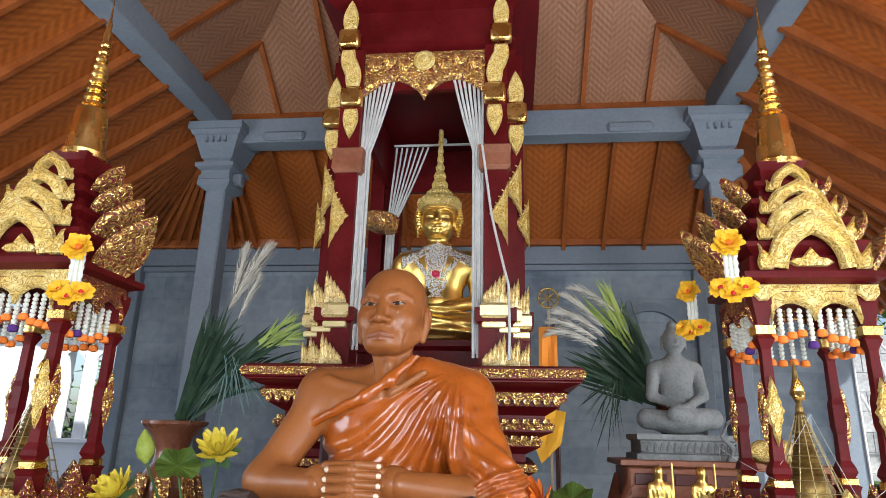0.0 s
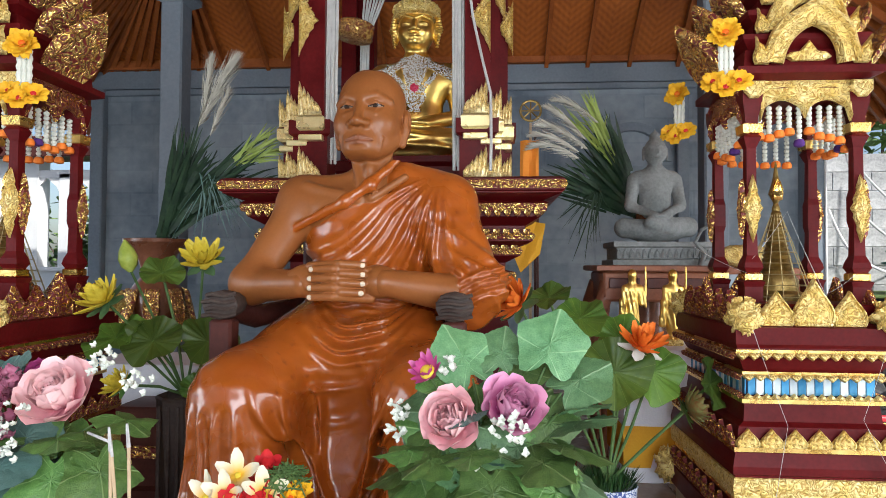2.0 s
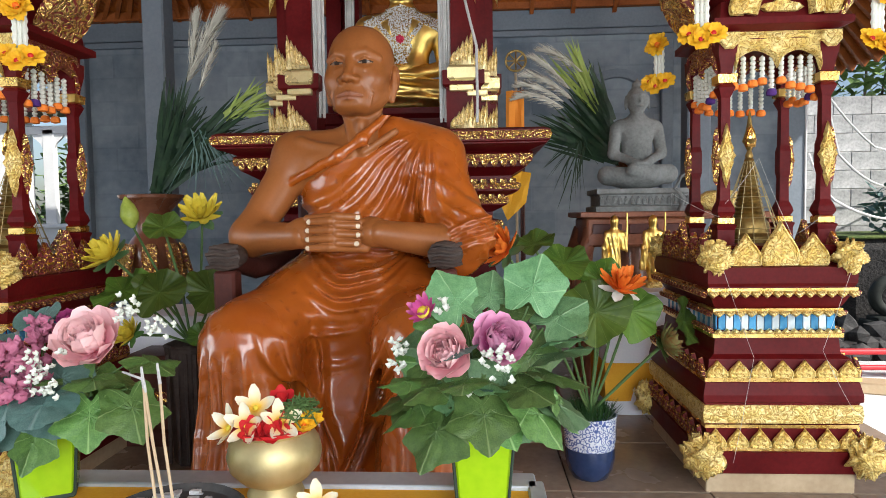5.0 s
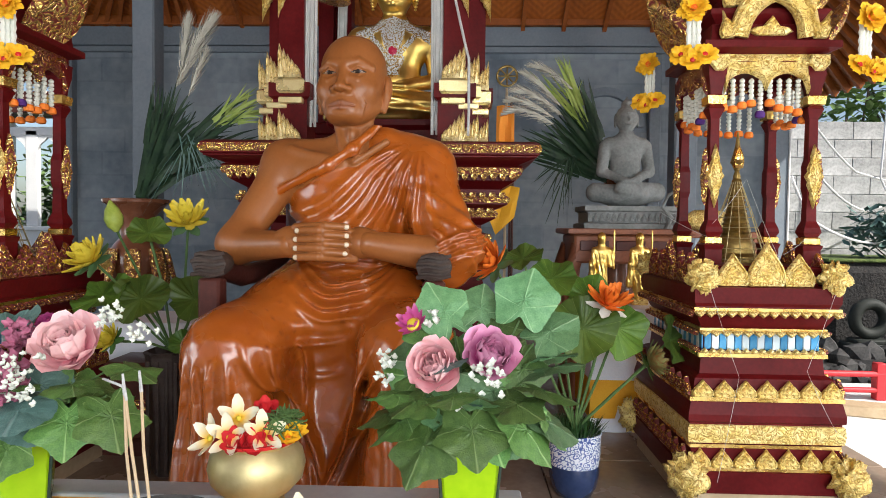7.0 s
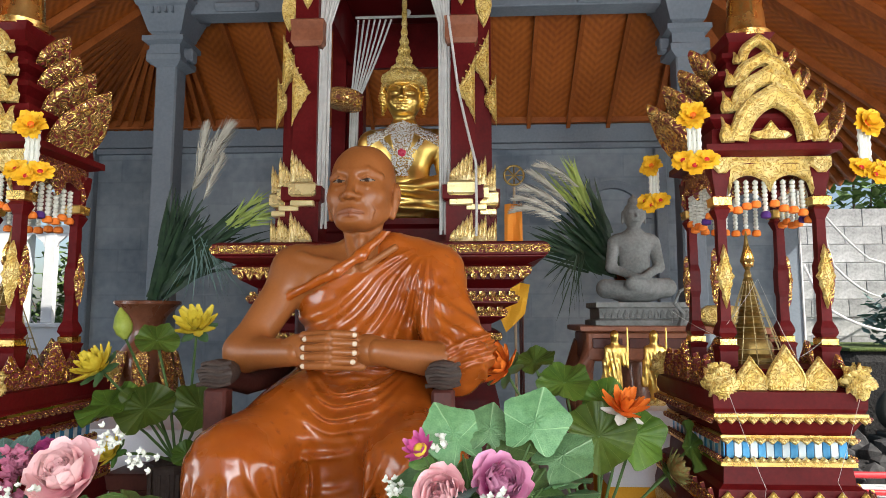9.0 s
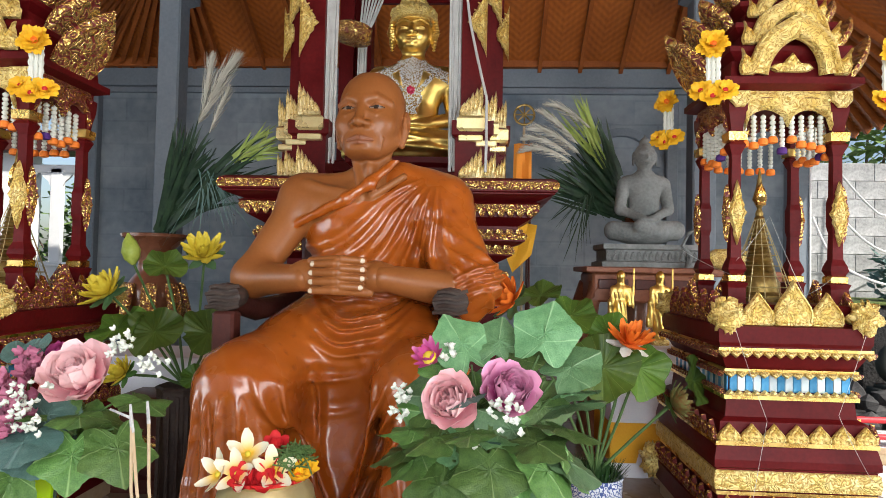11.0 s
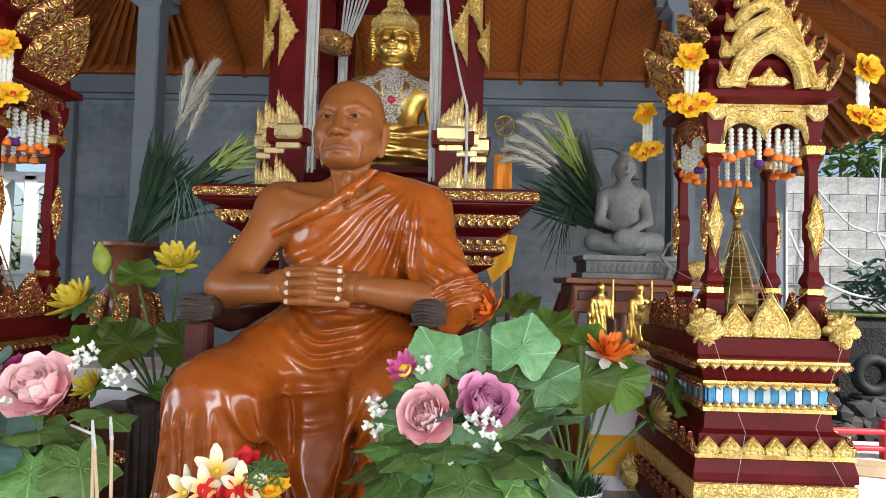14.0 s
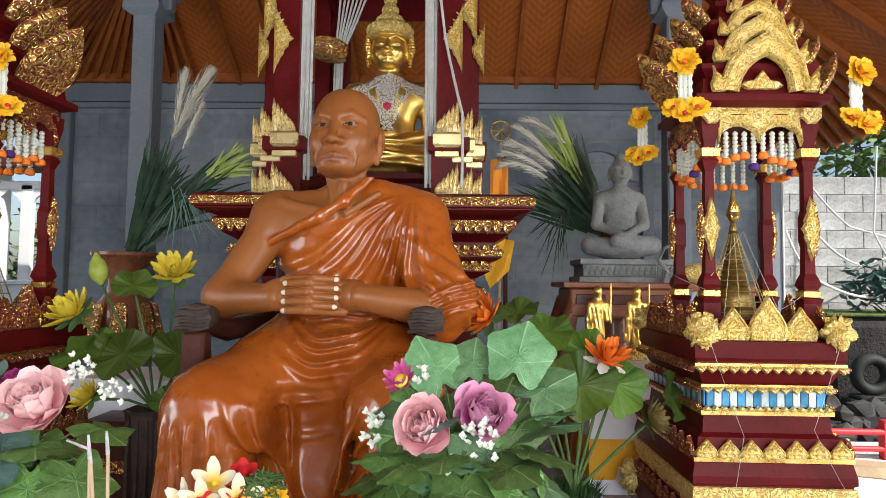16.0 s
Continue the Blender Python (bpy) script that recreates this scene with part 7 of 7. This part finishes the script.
# ---- urn with pampas grass ----
urn = thing("floor_urn", "tall brown glazed urn with gilded lotus panels", "urn", (-1.445, 2.86, 0.0))
part("body", lathe([(0.09, 0.0), (0.1, 0.02), (0.06, 0.06), (0.045, 0.12), (0.05, 0.3), (0.07, 0.4), (0.105, 0.52), (0.128, 0.62), (0.125, 0.68), (0.1, 0.72), (0.075, 0.75), (0.072, 0.80), (0.09, 0.86), (0.13, 0.905), (0.15, 0.92), (0.152, 0.935), (0.14, 0.938), (0.1, 0.9)], 36), TERRACOTTA, urn)
panel = mesh_of(plate(leaf_outline(0.085, -0.25, 7, 0.35), 0.02), "gilded_panel", GILT)
for k in range(8):
    part("gilded_panel", panel, None, urn, at=pose(0, 0, 0, 0, 0, 45 * k + 20) @ pose(0, -0.122, 0.70, -14))


def blades(name, root, tips, material, parent, width, per, spread, seed, sag=0.05):
    """Long arching leaves, as one part for each bunch."""
    bm = bmesh.new()
    rng = random.Random(seed)
    root = Vector(root)
    for tip in tips:
        for i in range(per):
            e = Vector(tip) + Vector((rng.gauss(0, spread), rng.gauss(0, spread), rng.gauss(0, spread)))
            s0 = root.lerp(e, rng.uniform(0.02, 0.5)) + Vector((rng.gauss(0, 0.012), rng.gauss(0, 0.012), rng.gauss(0, 0.012)))
            w = width * rng.uniform(0.6, 1.3)
            bend = Vector((rng.gauss(0, 0.03), rng.gauss(0, 0.03), -rng.uniform(0.2, 1) * sag))
            prev = None
            for k in range(6):
                t = k / 5
                p = s0.lerp(e, t) + bend * (t * t) * 1.0
                d = (e - s0).normalized()
                side = d.cross(Vector((0.2, -1, 0.15))).normalized() * w * (1 - t) ** 0.6 * (0.5 + 0.5 * min(1, 4 * t + 0.3))
                pair = (bm.verts.new(p - side), bm.verts.new(p + side + Vector((0, 0.0015, 0))))
                if prev:
                    bm.faces.new((prev[0], prev[1], pair[1], pair[0]))
                prev = pair
    return part(name, bm, material, parent, angle=80)


def plume(parent, a, b, r, seed, n=260):
    """A feathery seed head from a to b: many fine barbs on a stalk."""
    bm = bmesh.new()
    rng = random.Random(seed)
    a, b = Vector(a), Vector(b)
    d = (b - a)
    bow = 0.16 * d.length * (1 - abs(d.normalized().z)) + 0.01
    for i in range(n):
        t = rng.random()
        p = a + d * t + Vector((0, 0, bow * math.sin(math.pi * t)))
        out = Vector((rng.gauss(0, 1), rng.gauss(0, 1), rng.gauss(0, 1))).normalized()
        out -= out.dot(d.normalized()) * d.normalized()
        ln = r * (0.35 + math.sin(math.pi * min(1, t * 0.9 + 0.08))) * rng.uniform(0.6, 1.2)
        e = p + d.normalized() * ln * 2.2 + out * ln * 0.75 - Vector((0, 0, 0.25 * ln))
        s = out.cross(d).normalized() * 0.0019
        mid = p.lerp(e, 0.5) + out * ln * 0.15
        bm.faces.new([bm.verts.new(v) for v in (p - s, p + s, mid + s, e, mid - s)])
    tube([a + d * t + Vector((0, 0, bow * math.sin(math.pi * t))) for t in (0, 0.25, 0.5, 0.75, 1)], 0.0025, 5, bm)
    return part("plume", bm, PLUME, parent, "feathery cream seed head", smooth=False)


grass = thing("pampas_grass", "dried pampas grass with dark blades standing in the urn", "dried grass", (0, 0, 0), group="pampas grasses")
RT = (-1.43, 2.86, 0.92)
blades("blades", RT, ((-1.25, 2.8, 1.5), (-1.2, 2.8, 1.52), (-1.3, 2.8, 1.36), (-1.16, 2.75, 1.42), (-1.08, 2.75, 1.38)), GRASS_DARK, grass, 0.013, 11, 0.045, 21, 0.13)
blades("blades", RT, ((-0.9, 2.75, 1.4), (-0.83, 2.75, 1.40), (-0.95, 2.75, 1.33), (-1.0, 2.75, 1.25)), GRASS_DARK, grass, 0.013, 9, 0.05, 22, 0.16)
blades("lime_blades", (-1.05, 2.78, 1.27), ((-0.80, 2.75, 1.42), (-0.78, 2.75, 1.36), (-0.82, 2.72, 1.46)), GRASS_LIME, grass, 0.007, 9, 0.03, 23)
blades("hanging_blades", (-1.15, 2.75, 1.25), ((-1.1, 2.7, 0.98), (-1.0, 2.7, 0.97), (-1.2, 2.7, 1.0), (-0.93, 2.7, 1.05)), LEAF_BLUE, grass, 0.003, 9, 0.05, 24)
for k in range(5):
    part("stalk", tube([(-1.44 + 0.015 * k, 2.86, 0.80), (-1.40 + 0.02 * k, 2.85, 1.05), (-1.33 + 0.05 * k, 2.8, 1.35)], 0.006, 6, r_end=0.003), STEM_DARK, grass)
plume(grass, (-1.22, 2.79, 1.46), (-1.04, 2.78, 1.77), 0.055, 31, 420)
plume(grass, (-1.20, 2.79, 1.50), (-1.155, 2.78, 1.78), 0.04, 32, 260)
plume(grass, (-1.16, 2.79, 1.42), (-1.07, 2.78, 1.62), 0.035, 33, 180)
grass2 = thing("pampas_grass", "dried pampas grass with cream plumes leaning from a tall vase", "dried grass", (0, 0, 0), group="pampas grasses")
RT2 = (0.90, 3.08, 1.05)
blades("blades", RT2, ((0.62, 3.0, 1.45), (0.68, 3.0, 1.55), (0.58, 2.98, 1.38), (0.48, 2.98, 1.30), (0.7, 3.0, 1.42), (0.44, 2.97, 1.24)), GRASS_DARK, grass2, 0.0125, 15, 0.035, 41, 0.03)
blades("lime_blades", (0.75, 3.02, 1.3), ((0.585, 2.96, 1.69), (0.59, 2.96, 1.66), (0.48, 2.96, 1.60), (0.62, 2.96, 1.55)), GRASS_LIME, grass2, 0.008, 8, 0.018, 42, 0.05)
blades("hanging_blades", (0.66, 2.96, 1.2), ((0.56, 2.95, 0.92), (0.62, 2.95, 1.0), (0.5, 2.95, 1.05)), GRASS_DARK, grass2, 0.003, 8, 0.04, 43)
for k, (a, b, r, n) in enumerate((((0.57, 2.97, 1.33), (0.33, 2.95, 1.37), 0.03, 300), ((0.62, 2.97, 1.37), (0.37, 2.95, 1.48), 0.034, 320), ((0.60, 2.97, 1.42), (0.41, 2.95, 1.57), 0.03, 260), ((0.66, 2.97, 1.5), (0.45, 2.95, 1.60), 0.03, 240), ((0.57, 2.97, 1.36), (0.34, 2.95, 1.43), 0.03, 260))):
    plume(grass2, a, b, r, 51 + k, n)
vase2 = thing("floor_vase", "tall brown vase behind the stone statue", "vase", (0.92, 3.1, 0))
part("body", lathe([(0.08, 0.0), (0.1, 0.1), (0.11, 0.5), (0.08, 0.8), (0.05, 0.95), (0.075, 1.07), (0.065, 1.07)], 24), TERRACOTTA, vase2)

# ---- tables and plinths by the throne ----
stand = thing("carved_stand", "red-brown carved wooden stand with bowed legs", "stand", (0.885, 2.87, 0))
part("top", moulding([(0.0, 0.795), (0.012, 0.8), (0.012, 0.818), (0.004, 0.822)], 0.27, 0.19), WOOD_RED, stand, smooth=False)
part("apron", box((0, 0, 0.73), (0.5, 0.34, 0.13), 0.01), WOOD_RED, stand)
for i, x in enumerate((-0.16, 0.0, 0.16)):
    part("inlay", box((x, -0.172, 0.745), (0.13, 0.008, 0.045), 0.003), WOOD_DARK, stand)
for sx in (-1, 1):
    for sy in (-1, 1):
        part("leg", tube([(sx * 0.22, sy * 0.13, 0.74), (sx * 0.262, sy * 0.15, 0.62), (sx * 0.265, sy * 0.155, 0.45), (sx * 0.22, sy * 0.14, 0.2), (sx * 0.24, sy * 0.145, 0.0)], 0.045, 10, r_end=0.03), WOOD_RED, stand)


def draped(name, label, c, s, skirt):
    t = thing(name, label, "plinth", (c[0], c[1], 0), group="draped plinths")
    bm = bmesh.new()
    rows = []
    n = 64
    for j, z in enumerate((0.003, s[2] * 0.3, s[2] * 0.6, s[2] - 0.012, s[2])):
        row = []
        for i in range(n):
            a = 2 * math.pi * i / n
            u, v = math.cos(a), math.sin(a)
            k = max(abs(u), abs(v))
            w = (1 + 0.02 * math.sin(9 * a) * (1 - z / s[2])) * (1.0 if j < 4 else 0.97)
            row.append(bm.verts.new((u / k * s[0] / 2 * w, v / k * s[1] / 2 * w, z)))
        rows.append(row)
    for j, (a, b) in enumerate(zip(rows, rows[1:])):
        for i in range(n):
            bm.faces.new((a[i], a[(i + 1) % n], b[(i + 1) % n], b[i]))
    bm.faces.new(rows[-1])
    part("white_cloth", bm, WHITE_CLOTH, t, angle=50)
    if skirt:
        bm = bmesh.new()
        rows = []
        for z in (0.06, skirt * 0.6 + 0.03, skirt):
            row = []
            for i in range(n):
                a = 2 * math.pi * i / n
                u, v = math.cos(a), math.sin(a)
                k = max(abs(u), abs(v))
                w = 1.025 + 0.025 * math.sin(11 * a) * (1 - z / skirt)
                row.append(bm.verts.new((u / k * s[0] / 2 * w, v / k * s[1] / 2 * w, z)))
            rows.append(row)
        for a, b in zip(rows, rows[1:]):
            for i in range(n):
                bm.faces.new((a[i], a[(i + 1) % n], b[(i + 1) % n], b[i]))
        part("yellow_skirt", bm, YELLOW_CLOTH, t, "yellow cloth skirt", angle=50)


draped("draped_plinth", "plinth draped in white cloth with a yellow skirt", (0.82, 2.56), (0.33, 0.36, 0.5), 0.215)
draped("draped_plinth", "low plinth draped in plain white cloth", (-1.12, 2.45), (0.66, 0.36, 0.43), 0.0)
step = thing("altar_step", "low dark maroon wooden step beside the throne", "step", (-0.88, 2.1, 0))
part("body", moulding([(0.0, 0.0), (0.0, 0.05), (-0.02, 0.06), (-0.02, 0.27), (0.0, 0.28), (0.0, 0.325), (-0.01, 0.33)], 0.25, 0.1), WOOD_DARK, step, smooth=False)
part("gilded_band", moulding([(-0.03, 0.15), (-0.016, 0.155), (-0.016, 0.195), (-0.03, 0.2)], 0.25, 0.1), GILT_RED, step, "gilded band", smooth=False)
jar = thing("oil_lamp", "small dark metal oil lamp on the floor", "lamp", (-0.72, 1.25, 0))
part("body", lathe([(0.035, 0.0), (0.038, 0.01), (0.014, 0.03), (0.014, 0.09), (0.034, 0.11), (0.038, 0.16), (0.02, 0.19), (0.026, 0.2), (0.026, 0.215)], 16), CHAR, jar)

for x, y, zt, w, h, m, nm in ((0.345, 2.95, 1.03, 0.13, 0.25, YELLOW_CLOTH, "yellow pointed cloth banner beside the throne"), (0.335, 2.98, 1.42, 0.085, 0.3, ORANGE_CLOTH, "orange cloth strip hanging beside the throne")):
    bm = bmesh.new()
    rows = []
    for j in range(9):
        t = j / 8
        row = []
        for i in range(7):
            u = i / 6 - 0.5
            bottom = h * (1 - 0.42 * abs(u) * 2 * (w > 0.1))
            row.append((u * w * (1 + 0.1 * t), 0.012 * math.sin(u * 9 + 3 * t), -bottom * t))
        rows.append(row)
    for dy in (0.0, 0.003):
        vs = [[bm.verts.new((a, b + dy, c)) for a, b, c in r] for r in rows]
        for a, b in zip(vs, vs[1:]):
            for i in range(6):
                bm.faces.new((a[i], a[i + 1], b[i + 1], b[i]))
    bn = thing("cloth_banner", nm, "banner", (x, y, 0), group="cloth banners")
    part("cloth", bm, m, bn, at=pose(0, 0, zt, 0, 12 if w > 0.1 else 0, 0))
    part("pole", tube([(0.03, 0.02, 0.0), (0.03, 0.02, zt + 0.02)], 0.006, 8), WOOD_DARK, bn)
wheel = thing("dharma_wheel", "small tarnished gold spoked wheel on a pole", "ornament", (0.345, 3.05, 0))
part("pole", tube([(0, 0, 0), (0, 0, 1.52)], 0.007, 8), WOOD_PALE, wheel)
part("rim", tube([(0.05 * math.cos(a), 0, 1.58 + 0.05 * math.sin(a)) for a in (2 * math.pi * k / 24 for k in range(25))], 0.006, 6), BRASS_OLD, wheel)
for k in range(4):
    a = math.pi * k / 4
    part("spoke", tube([(-0.05 * math.cos(a), 0, 1.58 - 0.05 * math.sin(a)), (0.05 * math.cos(a), 0, 1.58 + 0.05 * math.sin(a))], 0.004, 5), BRASS_OLD, wheel)

# reclining gilt figure and naga ornaments on the stand beyond the spirit house
side = thing("side_table", "low table with a gold cloth behind the spirit house", "table", (1.28, 2.87, 0))
part("top", box((0, 0, 0.8), (0.4, 0.34, 0.03), 0.005), WOOD_RED, side)
for sx in (-1, 1):
    for sy in (-1, 1):
        part("leg", box((sx * 0.17, sy * 0.14, 0.393), (0.04, 0.04, 0.785), 0.004), WOOD_RED, side)
rec = bmesh.new()
lathe([(0.02, -0.13), (0.045, -0.09), (0.05, 0.0), (0.035, 0.1), (0.015, 0.14)], 14, rec)
solid("gilt_ornament", rec, GILT_PALE, "pale carved gilt ornament lying on the side table", "ornament", at=pose(1.28, 2.8, 0.866, 0, 90, 8))
solid("folded_cloth", box((0, 0, 0.012), (0.34, 0.1, 0.024), 0.01), YELLOW_CLOTH, "folded yellow cloth on the side table", "cloth", at=pose(1.27, 2.93, 0.815))
naga = tube([(0, 0, 0), (0.02, -0.01, 0.05), (-0.02, -0.01, 0.1), (0.0, -0.02, 0.15), (0.03, -0.03, 0.17)], 0.012, 8, r_end=0.006)
solid("stone_serpent", naga, STONE, "small grey carved stone serpent beside the base", "ornament", at=pose(1.04, 2.70, 0.822))

# ---- yard ----
rng = random.Random(17)
# out of view: an added pale ground that throws sunlight up to the ceilings
pave = slab("pavement", (0, -6.2, -0.15), (30, 9.2, 0.1), surface("pale_bounce_paving", (0.42, 0.40, 0.37), (0.52, 0.50, 0.47), 0.85, 0, 1.5, 30, 0.3), "unseen pale yard added before the pavilion to bounce sunlight inside", "pavement")
rocks = bmesh.new()
for i in range(260):
    x, y, s = rng.uniform(2.0, 6.5), rng.uniform(3.5, 5.8), rng.uniform(0.03, 0.11)
    vs = bmesh.ops.create_icosphere(rocks, subdivisions=1, radius=s, matrix=Matrix.Translation((x, y, -0.2 + s * 0.35)))["verts"]
    for v in vs:
        v.co += Vector((rng.gauss(0, s * 0.14), rng.gauss(0, s * 0.14), rng.gauss(0, s * 0.1)))
solid("loose_rocks", rocks, ROCK, "dark loose rocks and rubble on the soil", "rocks", kind="stuff", smooth=False)
slab("garden_bed", (5.2, 6.3, 0.14), (3.6, 1.3, 0.84), SOIL, "raised bed of black soil along the yard wall", "ground", 0.1)


def tyre(x, y, z):
    t = thing("tyre_planter", "black tyre planter standing in the yard", "planter", (x, y, z))
    prof = []
    for k in range(13):
        a = math.pi * 2 * k / 12
        prof.append((0.26 + 0.1 * math.cos(a), 0.11 * math.sin(a)))
    bm = bmesh.new()
    rows = []
    for j in range(28):
        b = 2 * math.pi * j / 28
        rows.append([bm.verts.new((r * math.cos(b), h, r * math.sin(b))) for r, h in prof[:-1]])
    for a, b in zip(rows, rows[1:] + rows[:1]):
        for i in range(12):
            bm.faces.new((a[i], a[(i + 1) % 12], b[(i + 1) % 12], b[i]))
    part("tyre", bm, TYRE, t)
    part("foot", box((0, 0, -0.38), (0.6, 0.35, 0.08), 0.02), TYRE, t)
    part("foot", box((0, 0, -0.48), (0.8, 0.45, 0.14), 0.02), TYRE, t)
    return t


tyre(3.65, 5.42, 0.075).scale = (0.5, 0.5, 0.5)
slab("moss_strip", (5.2, 6.3, 0.565), (3.55, 1.25, 0.03), surface("moss", (0.05, 0.085, 0.02), (0.13, 0.17, 0.05), 0.95, 0, 6, 60, 0.9, 0.02), "green moss on top of the raised bed", "moss", 0.01)


def shrub(name, label, x, y, z, w, h, n, size, seed, m=FOLIAGE, cat="shrub"):
    """Branching stems with many small leaves in uneven clumps."""
    rng = random.Random(seed)
    t = thing(name, label, cat, (x, y, z))
    tr, cr = bmesh.new(), bmesh.new()
    for i in range(7):
        tip = Vector((rng.uniform(-w, w) * 0.45, rng.uniform(-w, w) * 0.3, h * rng.uniform(0.5, 1)))
        tube([(0, 0, 0), tip * 0.5 + Vector((rng.gauss(0, 0.05 * w), 0, 0)), tip], 0.03 * h * 0.4, 6, tr, r_end=0.003)
        clumps = [tip * rng.uniform(0.45, 1.05) + Vector((rng.gauss(0, w * 0.14), rng.gauss(0, w * 0.14), rng.gauss(0, h * 0.08))) for _ in range(5)]
        for c in clumps:
            for k in range(n // 35):
                p = c + Vector((rng.gauss(0, 1), rng.gauss(0, 1), rng.gauss(0, 0.8))) * 0.09 * w
                petal_sheet(size * 0.5, size * rng.uniform(0.7, 1.3), 0.2, 2, cr, Matrix.Translation(p) @ pose(0, 0, 0, rng.uniform(-60, 40), rng.uniform(-40, 40), rng.uniform(0, 360)))
    part("trunk", tr, BARK, t)
    part("crown", cr, m, t, angle=80)
    return t


shrub("shrub", "leafy green shrub in the garden bed", 4.2, 6.0, 0.55, 0.7, 0.55, 420, 0.10, 61, LEAF_BLUE)
shrub("shrub", "leafy green shrub in the garden bed", 5.0, 6.0, 0.55, 0.9, 0.8, 420, 0.11, 62, LEAF_BLUE)
shrub("tree", "green garden tree behind the yard wall", 5.6, 9.2, -0.2, 2.6, 4.2, 1400, 0.2, 63, FOLIAGE, "tree")
shrub("tree", "green garden tree behind the yard wall", 7.6, 9.8, -0.2, 3.0, 4.8, 1400, 0.22, 64, FOLIAGE, "tree")
shrub("tree", "green garden tree behind the house window", -4.6, 8.6, -0.2, 2.0, 2.6, 900, 0.16, 65, FOLIAGE, "tree")
shrub("hedge", "dense dark green hedge behind the house window", -5.2, 8.7, -0.2, 3.0, 2.6, 6500, 0.13, 66, FOLIAGE, "hedge")
for k, pts in enumerate((((3.0, 5.42, 2.3), (3.3, 5.6, 1.3), (4.3, 6.6, 1.05), (5.2, 6.8, 1.4)), ((2.95, 5.42, 1.3), (3.1, 5.3, 0.9), (4.1, 6.0, 0.72)), ((4.5, 6.6, 2.3), (4.45, 6.6, 1.4), (4.7, 6.6, 1.0)), ((3.2, 5.8, 2.0), (4.2, 6.6, 1.45), (5.4, 6.8, 1.3)), ((2.92, 5.4, 2.4), (2.92, 5.4, 0.3)))):
    solid("cable", tube(sum((arc(a, b, 0.05, 6)[:-1] for a, b in zip(pts, pts[1:])), []) + [Vector(pts[-1])], 0.011, 6), CABLE, "slack white electric cable in the yard", "cable", group="cables")
fence = thing("barrier_rail", "low red painted steel barrier rail on the side paving", "rail", (2.0, 3.05, 0))
for x in (-0.35, 0.22, 0.85):
    part("post", box((x, 0, 0.078), (0.05, 0.05, 0.185), 0.004), RED_PAINT, fence)
part("bar", tube([(-0.5, -0.01, 0.115), (0.95, -0.01, 0.115)], 0.016, 10), RED_PAINT, fence)
part("bar", tube([(-0.5, -0.01, 0.035), (0.95, -0.01, 0.035)], 0.014, 10), RED_PAINT, fence)
solid("timber_offcut", box((0, 0, 0.025), (0.5, 0.12, 0.05), 0.006), WOOD_PALE, "pale timber offcut lying on the side paving", "timber", at=pose(2.05, 2.75, -0.0145, 0, 0, -18))


# ---- laid pieces of floor and yard wall ----
tile_mesh = mesh_of(box((0, 0, -0.004), (0.396, 0.396, 0.012), 0.0015), "floor_tile", TILE, smooth=False)
for i in range(-8, 3):
    for j in range(-4, 10):
        part("floor_tile", tile_mesh, None, floor, at=pose(0.42 + 0.2 + 0.4 * i - 0.005, 1.664 + 0.2 + 0.405 * j, 0))
block_mesh = mesh_of(box((0, 0, 0), (0.394, 0.028, 0.194), 0.004), "block", BLOCK, smooth=False)
for r in range(12):
    for c in range(13):
        part("block", block_mesh, None, yard, at=pose(3.2 + 0.4 * c + 0.2 * (r % 2), 7.022, -0.28 + 0.2 * r + 0.02))
